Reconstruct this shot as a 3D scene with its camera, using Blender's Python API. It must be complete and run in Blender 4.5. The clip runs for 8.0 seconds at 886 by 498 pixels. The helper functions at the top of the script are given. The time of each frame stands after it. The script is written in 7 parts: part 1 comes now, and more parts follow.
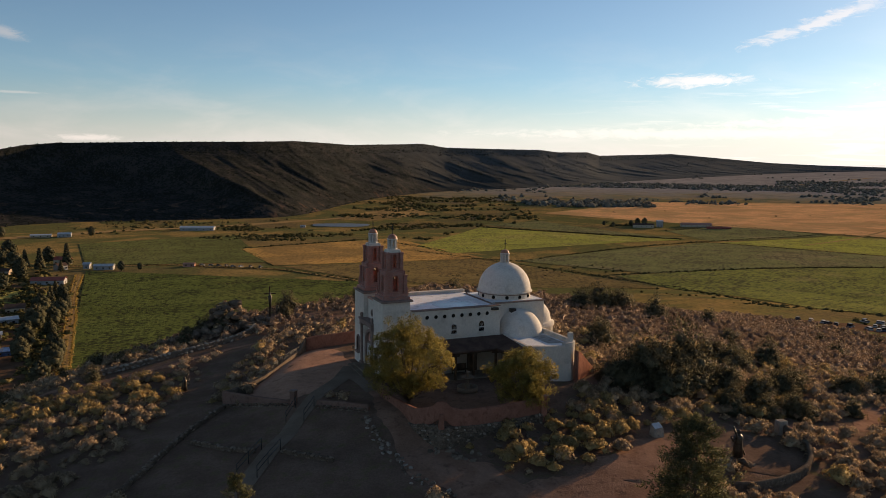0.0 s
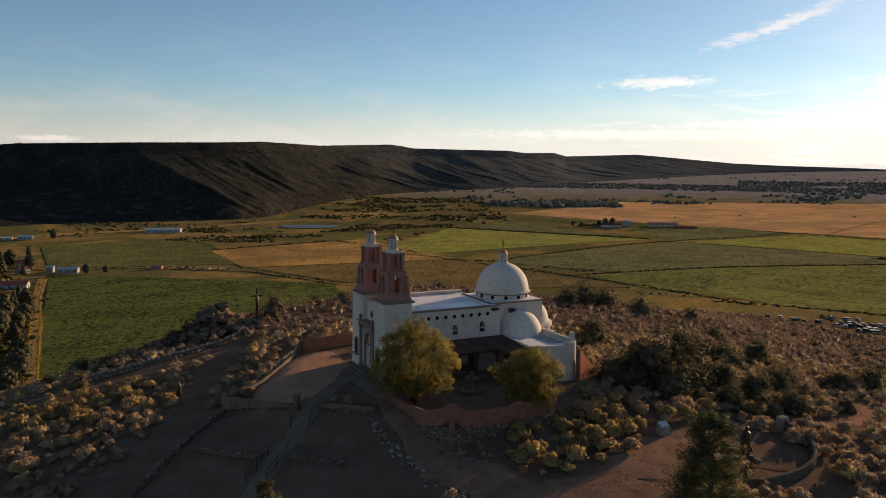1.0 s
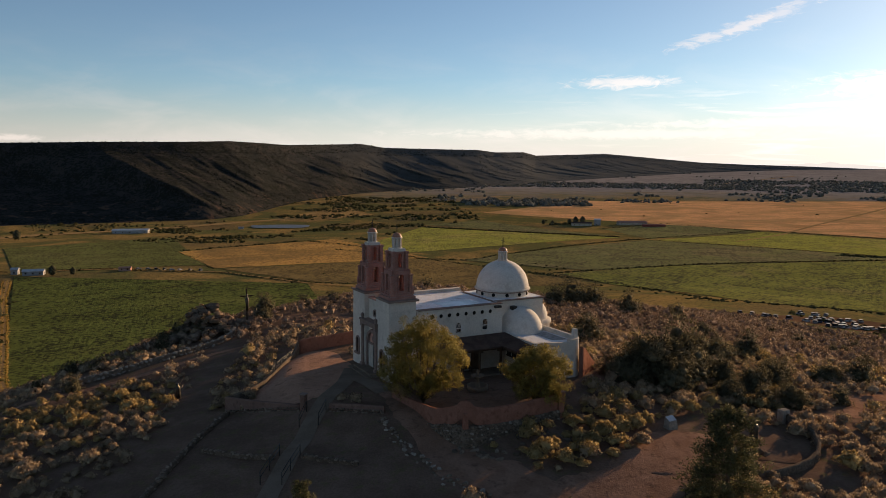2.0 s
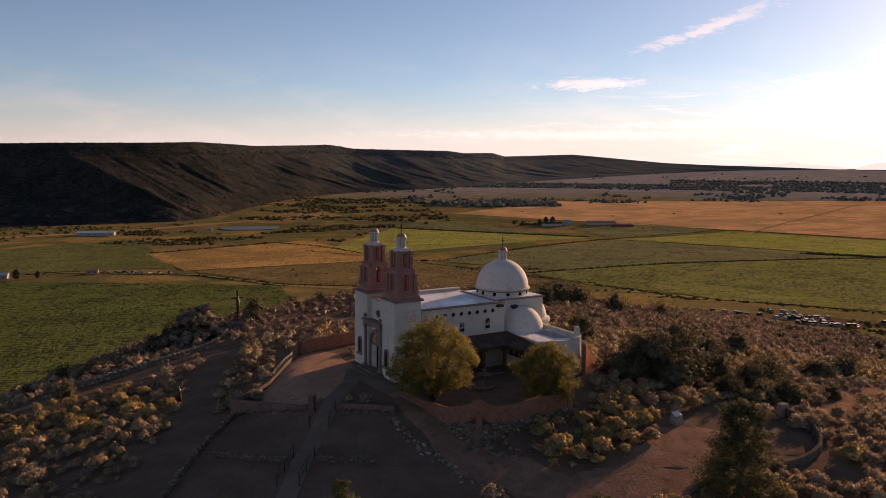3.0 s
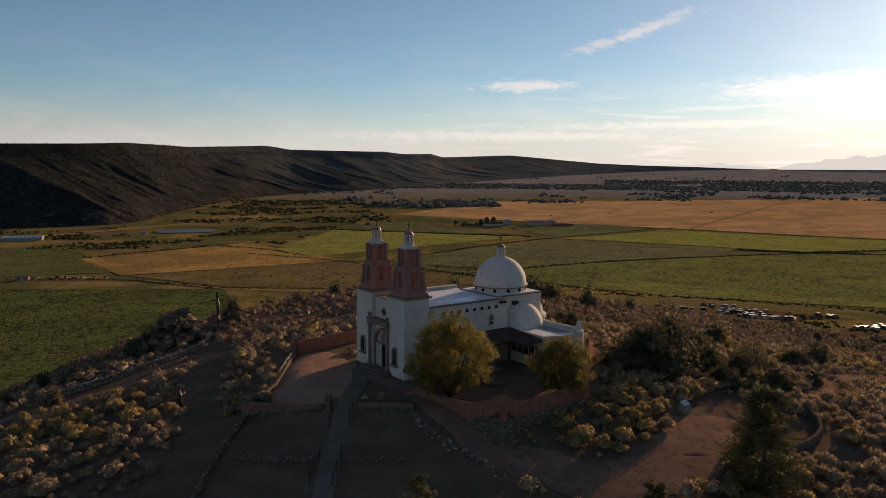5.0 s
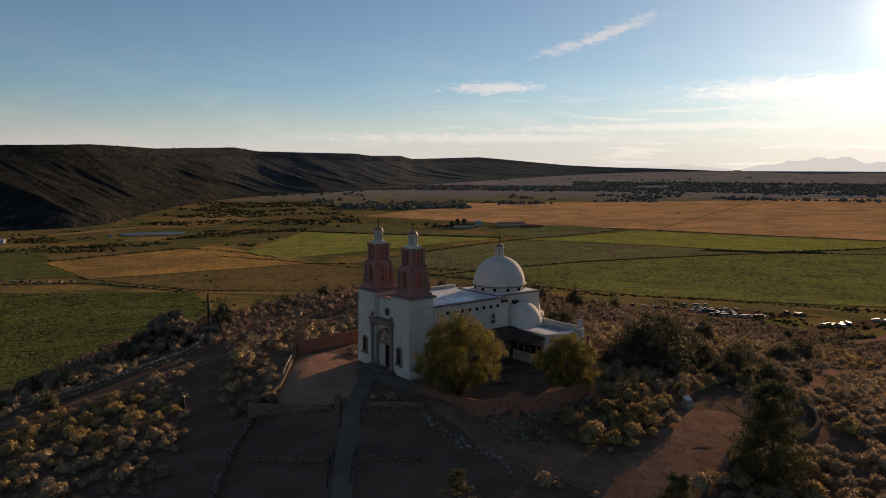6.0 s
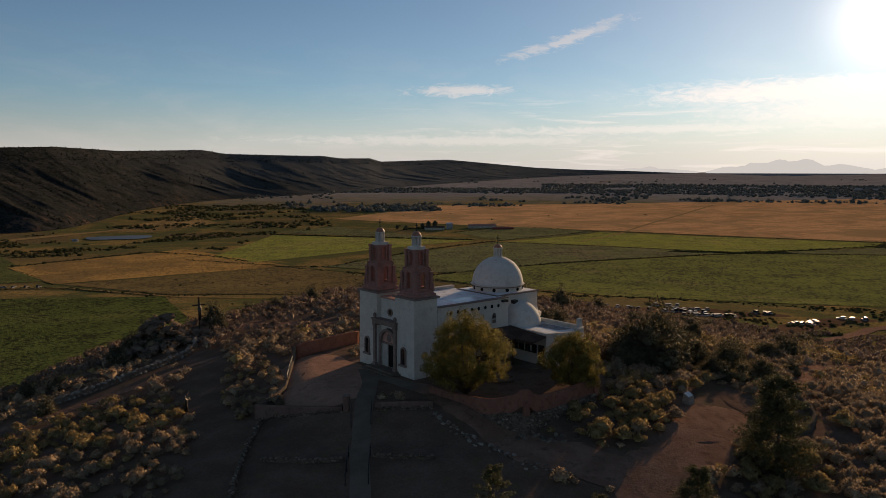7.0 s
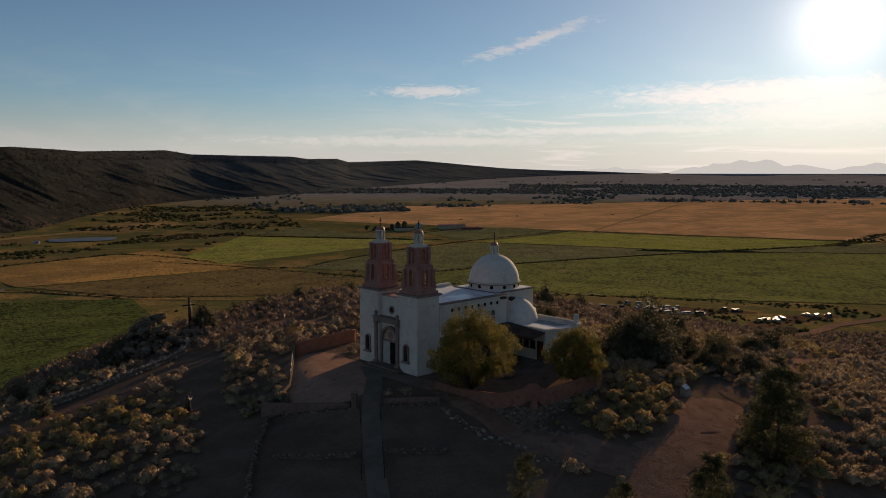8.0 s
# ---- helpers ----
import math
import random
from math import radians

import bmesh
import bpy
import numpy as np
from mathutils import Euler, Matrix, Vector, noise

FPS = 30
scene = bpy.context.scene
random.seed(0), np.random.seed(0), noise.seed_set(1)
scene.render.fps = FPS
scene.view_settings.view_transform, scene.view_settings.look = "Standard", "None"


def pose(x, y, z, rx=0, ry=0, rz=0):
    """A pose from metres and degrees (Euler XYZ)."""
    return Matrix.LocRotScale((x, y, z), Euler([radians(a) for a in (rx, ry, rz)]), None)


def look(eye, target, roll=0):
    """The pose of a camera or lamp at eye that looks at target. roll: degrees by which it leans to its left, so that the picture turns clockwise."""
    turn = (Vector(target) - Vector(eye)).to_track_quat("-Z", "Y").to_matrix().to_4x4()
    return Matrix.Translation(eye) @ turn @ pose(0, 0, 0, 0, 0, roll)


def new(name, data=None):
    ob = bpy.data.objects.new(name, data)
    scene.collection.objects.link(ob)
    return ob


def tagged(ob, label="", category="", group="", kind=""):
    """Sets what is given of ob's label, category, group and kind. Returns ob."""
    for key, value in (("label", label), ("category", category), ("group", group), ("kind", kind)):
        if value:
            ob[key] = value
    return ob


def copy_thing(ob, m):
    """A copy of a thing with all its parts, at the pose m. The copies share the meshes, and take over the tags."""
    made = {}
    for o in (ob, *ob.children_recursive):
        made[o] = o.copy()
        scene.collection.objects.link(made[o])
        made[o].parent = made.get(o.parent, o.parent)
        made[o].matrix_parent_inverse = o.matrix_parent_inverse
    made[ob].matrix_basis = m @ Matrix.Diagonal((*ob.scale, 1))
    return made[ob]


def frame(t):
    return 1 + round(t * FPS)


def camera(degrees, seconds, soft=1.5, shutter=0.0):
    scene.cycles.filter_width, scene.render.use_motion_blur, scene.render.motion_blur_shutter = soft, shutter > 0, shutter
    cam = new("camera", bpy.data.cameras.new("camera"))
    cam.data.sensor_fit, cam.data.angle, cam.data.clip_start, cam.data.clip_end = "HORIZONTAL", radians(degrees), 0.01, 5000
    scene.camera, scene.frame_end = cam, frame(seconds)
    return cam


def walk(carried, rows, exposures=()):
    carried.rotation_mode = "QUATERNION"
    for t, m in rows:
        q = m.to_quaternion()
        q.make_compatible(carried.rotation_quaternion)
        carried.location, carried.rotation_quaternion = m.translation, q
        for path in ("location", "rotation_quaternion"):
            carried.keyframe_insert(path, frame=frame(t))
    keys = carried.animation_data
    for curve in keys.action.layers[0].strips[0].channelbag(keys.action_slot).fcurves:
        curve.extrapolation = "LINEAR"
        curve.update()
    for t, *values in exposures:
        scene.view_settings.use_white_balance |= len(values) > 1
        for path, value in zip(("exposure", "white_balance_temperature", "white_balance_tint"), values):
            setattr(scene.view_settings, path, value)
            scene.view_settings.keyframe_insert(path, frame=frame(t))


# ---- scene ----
cam = camera(61.55, 8.0, soft=0.7)
# seconds, eye, heading (left is plus), pitch, lean to the right
ROWS = [
    (0.0, 0.000, 0.000, 21.000, 0.000, -6.548, -0.585),
    (0.5, -1.625, 0.279, 20.927, -1.248, -6.548, -0.564),
    (1.0, -3.246, 0.557, 20.884, -2.499, -6.469, -0.526),
    (1.5, -4.865, 0.781, 20.778, -3.677, -6.491, -0.477),
    (3.0, -9.947, 0.973, 20.589, -7.262, -6.410, -0.355),
    (3.5, -11.631, 1.150, 20.517, -8.487, -6.351, -0.314),
    (4.0, -13.268, 1.376, 20.442, -9.717, -6.287, -0.273),
    (4.5, -14.921, 1.604, 20.333, -10.898, -6.308, -0.235),
    (6.0, -20.001, 2.115, 20.064, -14.503, -6.166, -0.185),
    (6.5, -21.682, 2.312, 20.006, -15.698, -6.047, -0.145),
    (7.0, -23.371, 2.477, 19.930, -16.907, -5.967, -0.115),
    (7.5, -25.098, 2.599, 19.821, -18.146, -5.957, -0.09),
    (8.0, -26.834, 2.699, 19.728, -19.428, -5.918, -0.08),
]


def camera_pose(x, y, z, yaw, pitch, lean):
    a, p = radians(yaw), radians(pitch)
    way = Vector((-math.sin(a) * math.cos(p), math.cos(a) * math.cos(p), math.sin(p)))
    eye = Vector((x, y, z))
    return look(eye, eye + 100 * way, -lean)


walk(cam, [(t, camera_pose(*row)) for t, *row in ROWS],
     [(0.0, 0.25, 8250, 15), (1.7, 0.18, 8250, 15), (2.6, 0.19, 8600, 26), (3.1, 0.2, 8900, 34), (3.5, 0.12, 8700, 31), (3.95, -0.02, 8350, 21), (4.5, -0.1, 8200, 17), (6.0, -0.26, 8050, 15), (8.0, -0.46, 7950, 15)])

# ---- sky and sun ----
SUN_TURN, SUN_RISE = 47.0, 10.0
SUN_WAY = Vector((math.sin(radians(SUN_TURN)) * math.cos(radians(SUN_RISE)), math.cos(radians(SUN_TURN)) * math.cos(radians(SUN_RISE)), math.sin(radians(SUN_RISE))))
world = bpy.data.worlds.new("sky")
scene.world = world
world.use_nodes = True


def set_node_operation(n, v):
    n.operation = v


def set_node_clamp(n, v):
    n.use_clamp = v


def set_node_data(n, v):
    n.data_type = v


def set_node_blend(n, v):
    n.blend_type = v


def set_node_interpolation(n, v):
    n.interpolation_type = v


SET_NODE = {"operation": set_node_operation, "use_clamp": set_node_clamp, "data_type": set_node_data, "blend_type": set_node_blend,
            "interpolation_type": set_node_interpolation}


def node(tree, kind, links=None, **settings):
    """A node with its settings, and links {input: socket or value}."""
    n = tree.nodes.new(kind)
    for key, value in settings.items():
        SET_NODE[key](n, value)
    for key, value in (links or {}).items():
        if isinstance(value, bpy.types.NodeSocket):
            tree.links.new(value, n.inputs[key])
        else:
            n.inputs[key].default_value = value
    return n


def calc(tree, operation, a, b=0.0, c=0.0, clamp=False):
    return node(tree, "ShaderNodeMath", {0: a, 1: b, 2: c}, operation=operation, use_clamp=clamp).outputs[0]


def blend(tree, f, a, b, mode="MIX"):
    n = node(tree, "ShaderNodeMix", data_type="RGBA", blend_type=mode)
    for key, value in ((0, f), (6, a), (7, b)):
        if isinstance(value, bpy.types.NodeSocket):
            tree.links.new(value, n.inputs[key])
        else:
            n.inputs[key].default_value = (*value, 1) if isinstance(value, tuple) else value
    return n.outputs[2]


def noise_of(tree, vector, scale, detail=4.0, rough=0.55, distortion=0.0):
    n = node(tree, "ShaderNodeTexNoise", {"Scale": scale, "Detail": detail, "Roughness": rough, "Distortion": distortion})
    if vector is not None:
        tree.links.new(vector, n.inputs["Vector"])
    return n.outputs["Fac"]


def ramp_of(tree, value, lo, hi):
    return node(tree, "ShaderNodeMapRange", {0: value, 1: lo, 2: hi, 3: 0.0, 4: 1.0}, interpolation_type="SMOOTHSTEP").outputs[0]


def build_sky():
    tree = world.node_tree
    tree.nodes.clear()
    sky = node(tree, "ShaderNodeTexSky")
    sky.sky_type, sky.sun_disc = "NISHITA", False
    sky.sun_elevation, sky.sun_rotation, sky.altitude = radians(SUN_RISE), radians(SUN_TURN), 2400
    sky.air_density, sky.dust_density, sky.ozone_density = 1.0, 0.35, 2.0
    where = node(tree, "ShaderNodeTexCoord").outputs["Generated"]
    xyz = node(tree, "ShaderNodeSeparateXYZ", {0: where}).outputs
    turn = calc(tree, "MULTIPLY", calc(tree, "ARCTAN2", xyz[0], xyz[1]), 57.2958)
    rise = calc(tree, "MULTIPLY", calc(tree, "ARCSINE", xyz[2]), 57.2958)
    flat = node(tree, "ShaderNodeCombineXYZ", {0: turn, 1: calc(tree, "MULTIPLY", rise, 3.2), 2: 0.0}).outputs[0]
    fine = noise_of(tree, flat, 0.75, 7, 0.68, 1.0)
    broad = noise_of(tree, flat, 0.12, 5, 0.6, 0.4)
    total = None

    def wisp(turn0, rise0, long, high, tilt, strength, ragged):
        """One cloud, by its middle and half sizes in degrees."""
        a, ct, st = calc(tree, "SUBTRACT", turn, turn0), math.cos(radians(tilt)), math.sin(radians(tilt))
        b = calc(tree, "SUBTRACT", rise, rise0)
        p = calc(tree, "DIVIDE", calc(tree, "ADD", calc(tree, "MULTIPLY", a, ct), calc(tree, "MULTIPLY", b, st)), long)
        q = calc(tree, "DIVIDE", calc(tree, "SUBTRACT", calc(tree, "MULTIPLY", b, ct), calc(tree, "MULTIPLY", a, st)), high)
        d = calc(tree, "SQRT", calc(tree, "ADD", calc(tree, "MULTIPLY", p, p), calc(tree, "MULTIPLY", q, q)))
        d = calc(tree, "ADD", d, calc(tree, "MULTIPLY", calc(tree, "SUBTRACT", fine, 0.5), ragged))
        return calc(tree, "MULTIPLY", ramp_of(tree, d, 1.1, 0.15), strength)

    for cloud in ((26.6, 9.8, 4.4, 0.55, 17.5, 0.52, 3.0), (24.0, 9.0, 2.8, 0.45, 14, 0.45, 3.2), (28.6, 10.4, 2.2, 0.55, 20, 0.4, 2.6), (18.2, 6.05, 4.4, 0.55, 0.8, 0.6, 2.4),
                  (43.0, 5.5, 14.0, 1.15, 0.5, 0.9, 1.5), (50.0, 4.2, 16.0, 1.6, 0, 0.8, 1.3), (31.5, 3.1, 16.0, 0.42, 0.5, 0.45, 2.0),
                  (18.0, 2.3, 18.0, 0.5, 0, 0.35, 2.0), (-30.2, 8.2, 1.6, 0.45, -12, 0.4, 1.6), (-29.5, 4.4, 2.2, 0.12, 0, 0.3, 1.2),
                  (-25.5, 1.55, 2.6, 0.3, 0, 0.5, 1.6)):
        one = wisp(*cloud)
        total = one if total is None else calc(tree, "MAXIMUM", total, one)
    low_haze = calc(tree, "MULTIPLY", ramp_of(tree, rise, 6.5, 0.0), calc(tree, "MULTIPLY_ADD", broad, 0.4, 0.7, True))
    veil = calc(tree, "MULTIPLY", calc(tree, "MULTIPLY", ramp_of(tree, broad, 0.42, 0.72), ramp_of(tree, rise, 12.0, 2.0)), 0.15)
    # thin broken streaks over the horizon, thicker towards the sun
    thin = node(tree, "ShaderNodeCombineXYZ", {0: calc(tree, "MULTIPLY", turn, 0.16), 1: calc(tree, "MULTIPLY", rise, 2.2), 2: 3.0}).outputs[0]
    streak = ramp_of(tree, noise_of(tree, thin, 0.75, 7, 0.62, 0.5), 0.5, 0.68)
    streak = calc(tree, "MULTIPLY", calc(tree, "MULTIPLY", streak, ramp_of(tree, rise, 6.4, 4.0)), calc(tree, "MULTIPLY", ramp_of(tree, turn, 4.0, 30.0), 0.5))
    total = calc(tree, "MAXIMUM", calc(tree, "MAXIMUM", total, streak), veil, clamp=True)
    # cloud and haze take the sky's own brightness, greyed, and the air round the sun glows
    lum = calc(tree, "MINIMUM", node(tree, "ShaderNodeRGBToBW", {0: sky.outputs[0]}).outputs[0], 6.5)
    soft_sky = blend(tree, low_haze, blend(tree, ramp_of(tree, rise, 24.0, 12.0), sky.outputs[0], (0.75, 0.93, 1.06), "MULTIPLY"), node(tree, "ShaderNodeCombineColor", {0: calc(tree, "MULTIPLY", lum, 0.9), 1: calc(tree, "MULTIPLY", lum, 0.96), 2: calc(tree, "MULTIPLY", lum, 1.08)}).outputs[0])
    puff = calc(tree, "MULTIPLY_ADD", lum, 1.18, 2.0)
    colour = blend(tree, total, soft_sky, node(tree, "ShaderNodeCombineColor", {0: calc(tree, "MULTIPLY", puff, 1.0), 1: puff, 2: calc(tree, "MULTIPLY", puff, 1.08)}).outputs[0])
    near_sun = node(tree, "ShaderNodeVectorMath", {0: where, 1: tuple(SUN_WAY)}, operation="DOT_PRODUCT").outputs["Value"]
    glow = calc(tree, "MULTIPLY", calc(tree, "POWER", calc(tree, "MAXIMUM", near_sun, 0.0), 800.0), 8.0)
    glow = calc(tree, "ADD", glow, calc(tree, "MULTIPLY", calc(tree, "POWER", calc(tree, "MAXIMUM", near_sun, 0.0), 40.0), 1.9))
    glow = calc(tree, "ADD", glow, calc(tree, "MULTIPLY", calc(tree, "POWER", calc(tree, "MAXIMUM", near_sun, 0.0), 10.0), 1.1))
    colour = blend(tree, 1.0, colour, node(tree, "ShaderNodeCombineColor", {0: glow, 1: calc(tree, "MULTIPLY", glow, 0.985), 2: calc(tree, "MULTIPLY", glow, 0.96)}).outputs[0], "ADD")
    back = node(tree, "ShaderNodeBackground", {"Color": colour, "Strength": 0.115})
    node(tree, "ShaderNodeOutputWorld", {"Surface": back.outputs[0]})


build_sky()
lamp = bpy.data.lights.new("sun", "SUN")
lamp.energy, lamp.angle, lamp.color = 5.5, radians(0.6), (1.0, 0.76, 0.52)
sun = new("sun", lamp)
sun.matrix_world = look((0, 0, 300), Vector((0, 0, 300)) - SUN_WAY)



# ---- ground heights ----
HILL_RADII = (0, 25, 45, 70, 110, 160, 230, 320, 450)
# heights round the hill, every 30 degrees from +x turning to +y, at those radii past the first
HILL_FALL = np.array((
    (-1.6, -4.8, -8, -14.5, -26, -40, -53, -60),
    (-1.5, -4.2, -8.4, -19, -33, -46, -54, -60),
    (-0.8, -2.8, -5.6, -14, -24.5, -37, -49, -60),
    (-0.3, -1.0, -4, -15, -33, -50, -62, -68),
    (-0.8, -2.2, -9, -30, -50, -60, -64, -68),
    (-1.6, -4.6, -14, -36, -54, -62, -65, -68),
    (-2.8, -5.4, -15, -36, -54, -62, -65, -68),
    (-2.0, -5.0, -14, -34, -52, -62, -65, -68),
    (-1.7, -5.0, -13, -30, -48, -60, -65, -68),
    (-1.6, -5.0, -13, -30, -48, -60, -65, -68),
    (-1.4, -4.4, -11, -26, -42, -56, -64, -68),
    (-1.5, -4.0, -10, -20, -32, -46, -60, -66),
))
HILL_X, HILL_Y = 0.0, 78.0


def plain_height(r):
    """The valley floor, and past it the plain that climbs towards the horizon."""
    return -72.0 + 0.0232 * np.maximum(r - 1100.0, 0.0)


def ground_height(x, y):
    x, y = np.asarray(x, float), np.asarray(y, float)
    dx, dy = x - HILL_X, y - HILL_Y
    r = np.hypot(dx, dy)
    a = (np.degrees(np.arctan2(dy, dx)) % 360) / 30
    i = np.floor(a).astype(int) % 12
    f = a - np.floor(a)
    f = f * f * (3 - 2 * f)
    table = np.hstack([np.zeros((12, 1)), HILL_FALL])
    radii = np.array(HILL_RADII, float)
    k = np.clip(np.searchsorted(radii, r, side="right") - 1, 0, 7)
    g = np.clip((r - radii[k]) / (radii[k + 1] - radii[k]), 0, 1)
    lo = table[i, k] * (1 - g) + table[i, k + 1] * g
    j = (i + 1) % 12
    hi = table[j, k] * (1 - g) + table[j, k + 1] * g
    z = lo * (1 - f) + hi * f
    out = np.clip((r - 450) / 650, 0, 1)
    z = np.where(r > 450, z + (-72 - z) * out * out * (3 - 2 * out), z)
    far = np.hypot(x, y)
    z = np.where(far > 1100, plain_height(far), z)
    # level terrace under the church and its forecourt
    flat = np.clip((19 - np.hypot((dx - 0.5) / 1.15, dy + 3)) / 5, 0, 1)
    return z * (1 - flat)


# ---- materials ----
def surface(name, tones, scale=1.0, rough=0.85, bump=0.3, grain=12.0, metal=0.0, sheer=0.0, each=0.0, stretch=(1, 1, 1), island=False, bump_size=0.05):
    """A worn surface: broad stains between the tones, fine grain, relief. scale and grain are patches per metre; each: how far alike pieces differ."""
    m = bpy.data.materials.new(name)
    m.use_nodes = True
    tree = m.node_tree
    tree.nodes.clear()
    place = node(tree, "ShaderNodeNewGeometry").outputs["Position"]
    place = node(tree, "ShaderNodeMapping", {"Vector": place, "Scale": stretch}).outputs[0]
    broad = noise_of(tree, place, scale, 5, 0.6, 0.3)
    small = noise_of(tree, place, grain, 4, 0.65)
    colour = blend(tree, ramp_of(tree, broad, 0.35, 0.65), tones[0], tones[1])
    if len(tones) > 2:
        colour = blend(tree, ramp_of(tree, noise_of(tree, place, scale * 2.7, 4, 0.6), 0.5, 0.72), colour, tones[2])
    shade = calc(tree, "MULTIPLY_ADD", small, 0.6, 0.7)
    if each:
        pick = node(tree, "ShaderNodeNewGeometry").outputs["Random Per Island"] if island else node(tree, "ShaderNodeObjectInfo").outputs["Random"]
        shade = calc(tree, "MULTIPLY", shade, calc(tree, "MULTIPLY_ADD", pick, 2 * each, 1 - each))
    grey = node(tree, "ShaderNodeCombineColor", {0: shade, 1: shade, 2: shade}).outputs[0]
    colour = blend(tree, 1.0, colour, grey, "MULTIPLY")
    body = node(tree, "ShaderNodeBsdfPrincipled", {"Base Color": colour, "Roughness": rough, "Metallic": metal})
    body.inputs["Specular IOR Level"].default_value = 0.3 if rough < 0.7 else 0.08 if rough < 0.84 else 0.0
    if bump:
        relief = node(tree, "ShaderNodeBump", {"Strength": bump, "Distance": bump_size, "Height": calc(tree, "ADD", small, broad)})
        tree.links.new(relief.outputs[0], body.inputs["Normal"])
    end = body.outputs[0]
    if sheer:
        thin = node(tree, "ShaderNodeBsdfTranslucent", {"Color": colour})
        end = node(tree, "ShaderNodeMixShader", {0: sheer, 1: end, 2: thin.outputs[0]}).outputs[0]
    node(tree, "ShaderNodeOutputMaterial", {"Surface": end})
    return m


def glass(name, tint):
    m = bpy.data.materials.new(name)
    m.use_nodes = True
    body = m.node_tree.nodes["Principled BSDF"]
    body.inputs["Base Color"].default_value = (*tint, 1)
    body.inputs["Roughness"].default_value = 0.06
    body.inputs["Specular IOR Level"].default_value = 0.8
    return m


def brick_surface(name, a, b, mortar):
    """Red brick in courses, too far off to be laid one by one."""
    m = bpy.data.materials.new(name)
    m.use_nodes = True
    tree = m.node_tree
    tree.nodes.clear()
    co = node(tree, "ShaderNodeTexCoord").outputs["Object"]
    xyz = node(tree, "ShaderNodeSeparateXYZ", {0: co}).outputs
    flat = node(tree, "ShaderNodeCombineXYZ", {0: calc(tree, "ADD", xyz[0], xyz[1]), 1: xyz[2], 2: 0.0}).outputs[0]
    tex = node(tree, "ShaderNodeTexBrick", {"Vector": flat, "Color1": (*a, 1), "Color2": (*b, 1), "Mortar": (*mortar, 1), "Scale": 1.0,
                                            "Mortar Size": 0.012, "Brick Width": 0.24, "Row Height": 0.075})
    stain = noise_of(tree, co, 1.3, 5, 0.65)
    shade = calc(tree, "MULTIPLY_ADD", stain, 0.9, 0.55)
    colour = blend(tree, 1.0, tex.outputs[0], node(tree, "ShaderNodeCombineColor", {0: shade, 1: shade, 2: shade}).outputs[0], "MULTIPLY")
    body = node(tree, "ShaderNodeBsdfPrincipled", {"Base Color": colour, "Roughness": 0.9})
    relief = node(tree, "ShaderNodeBump", {"Strength": 0.4, "Distance": 0.02, "Height": calc(tree, "ADD", calc(tree, "MULTIPLY", tex.outputs["Fac"], -1.0), stain)})
    tree.links.new(relief.outputs[0], body.inputs["Normal"])
    node(tree, "ShaderNodeOutputMaterial", {"Surface": body.outputs[0]})
    return m


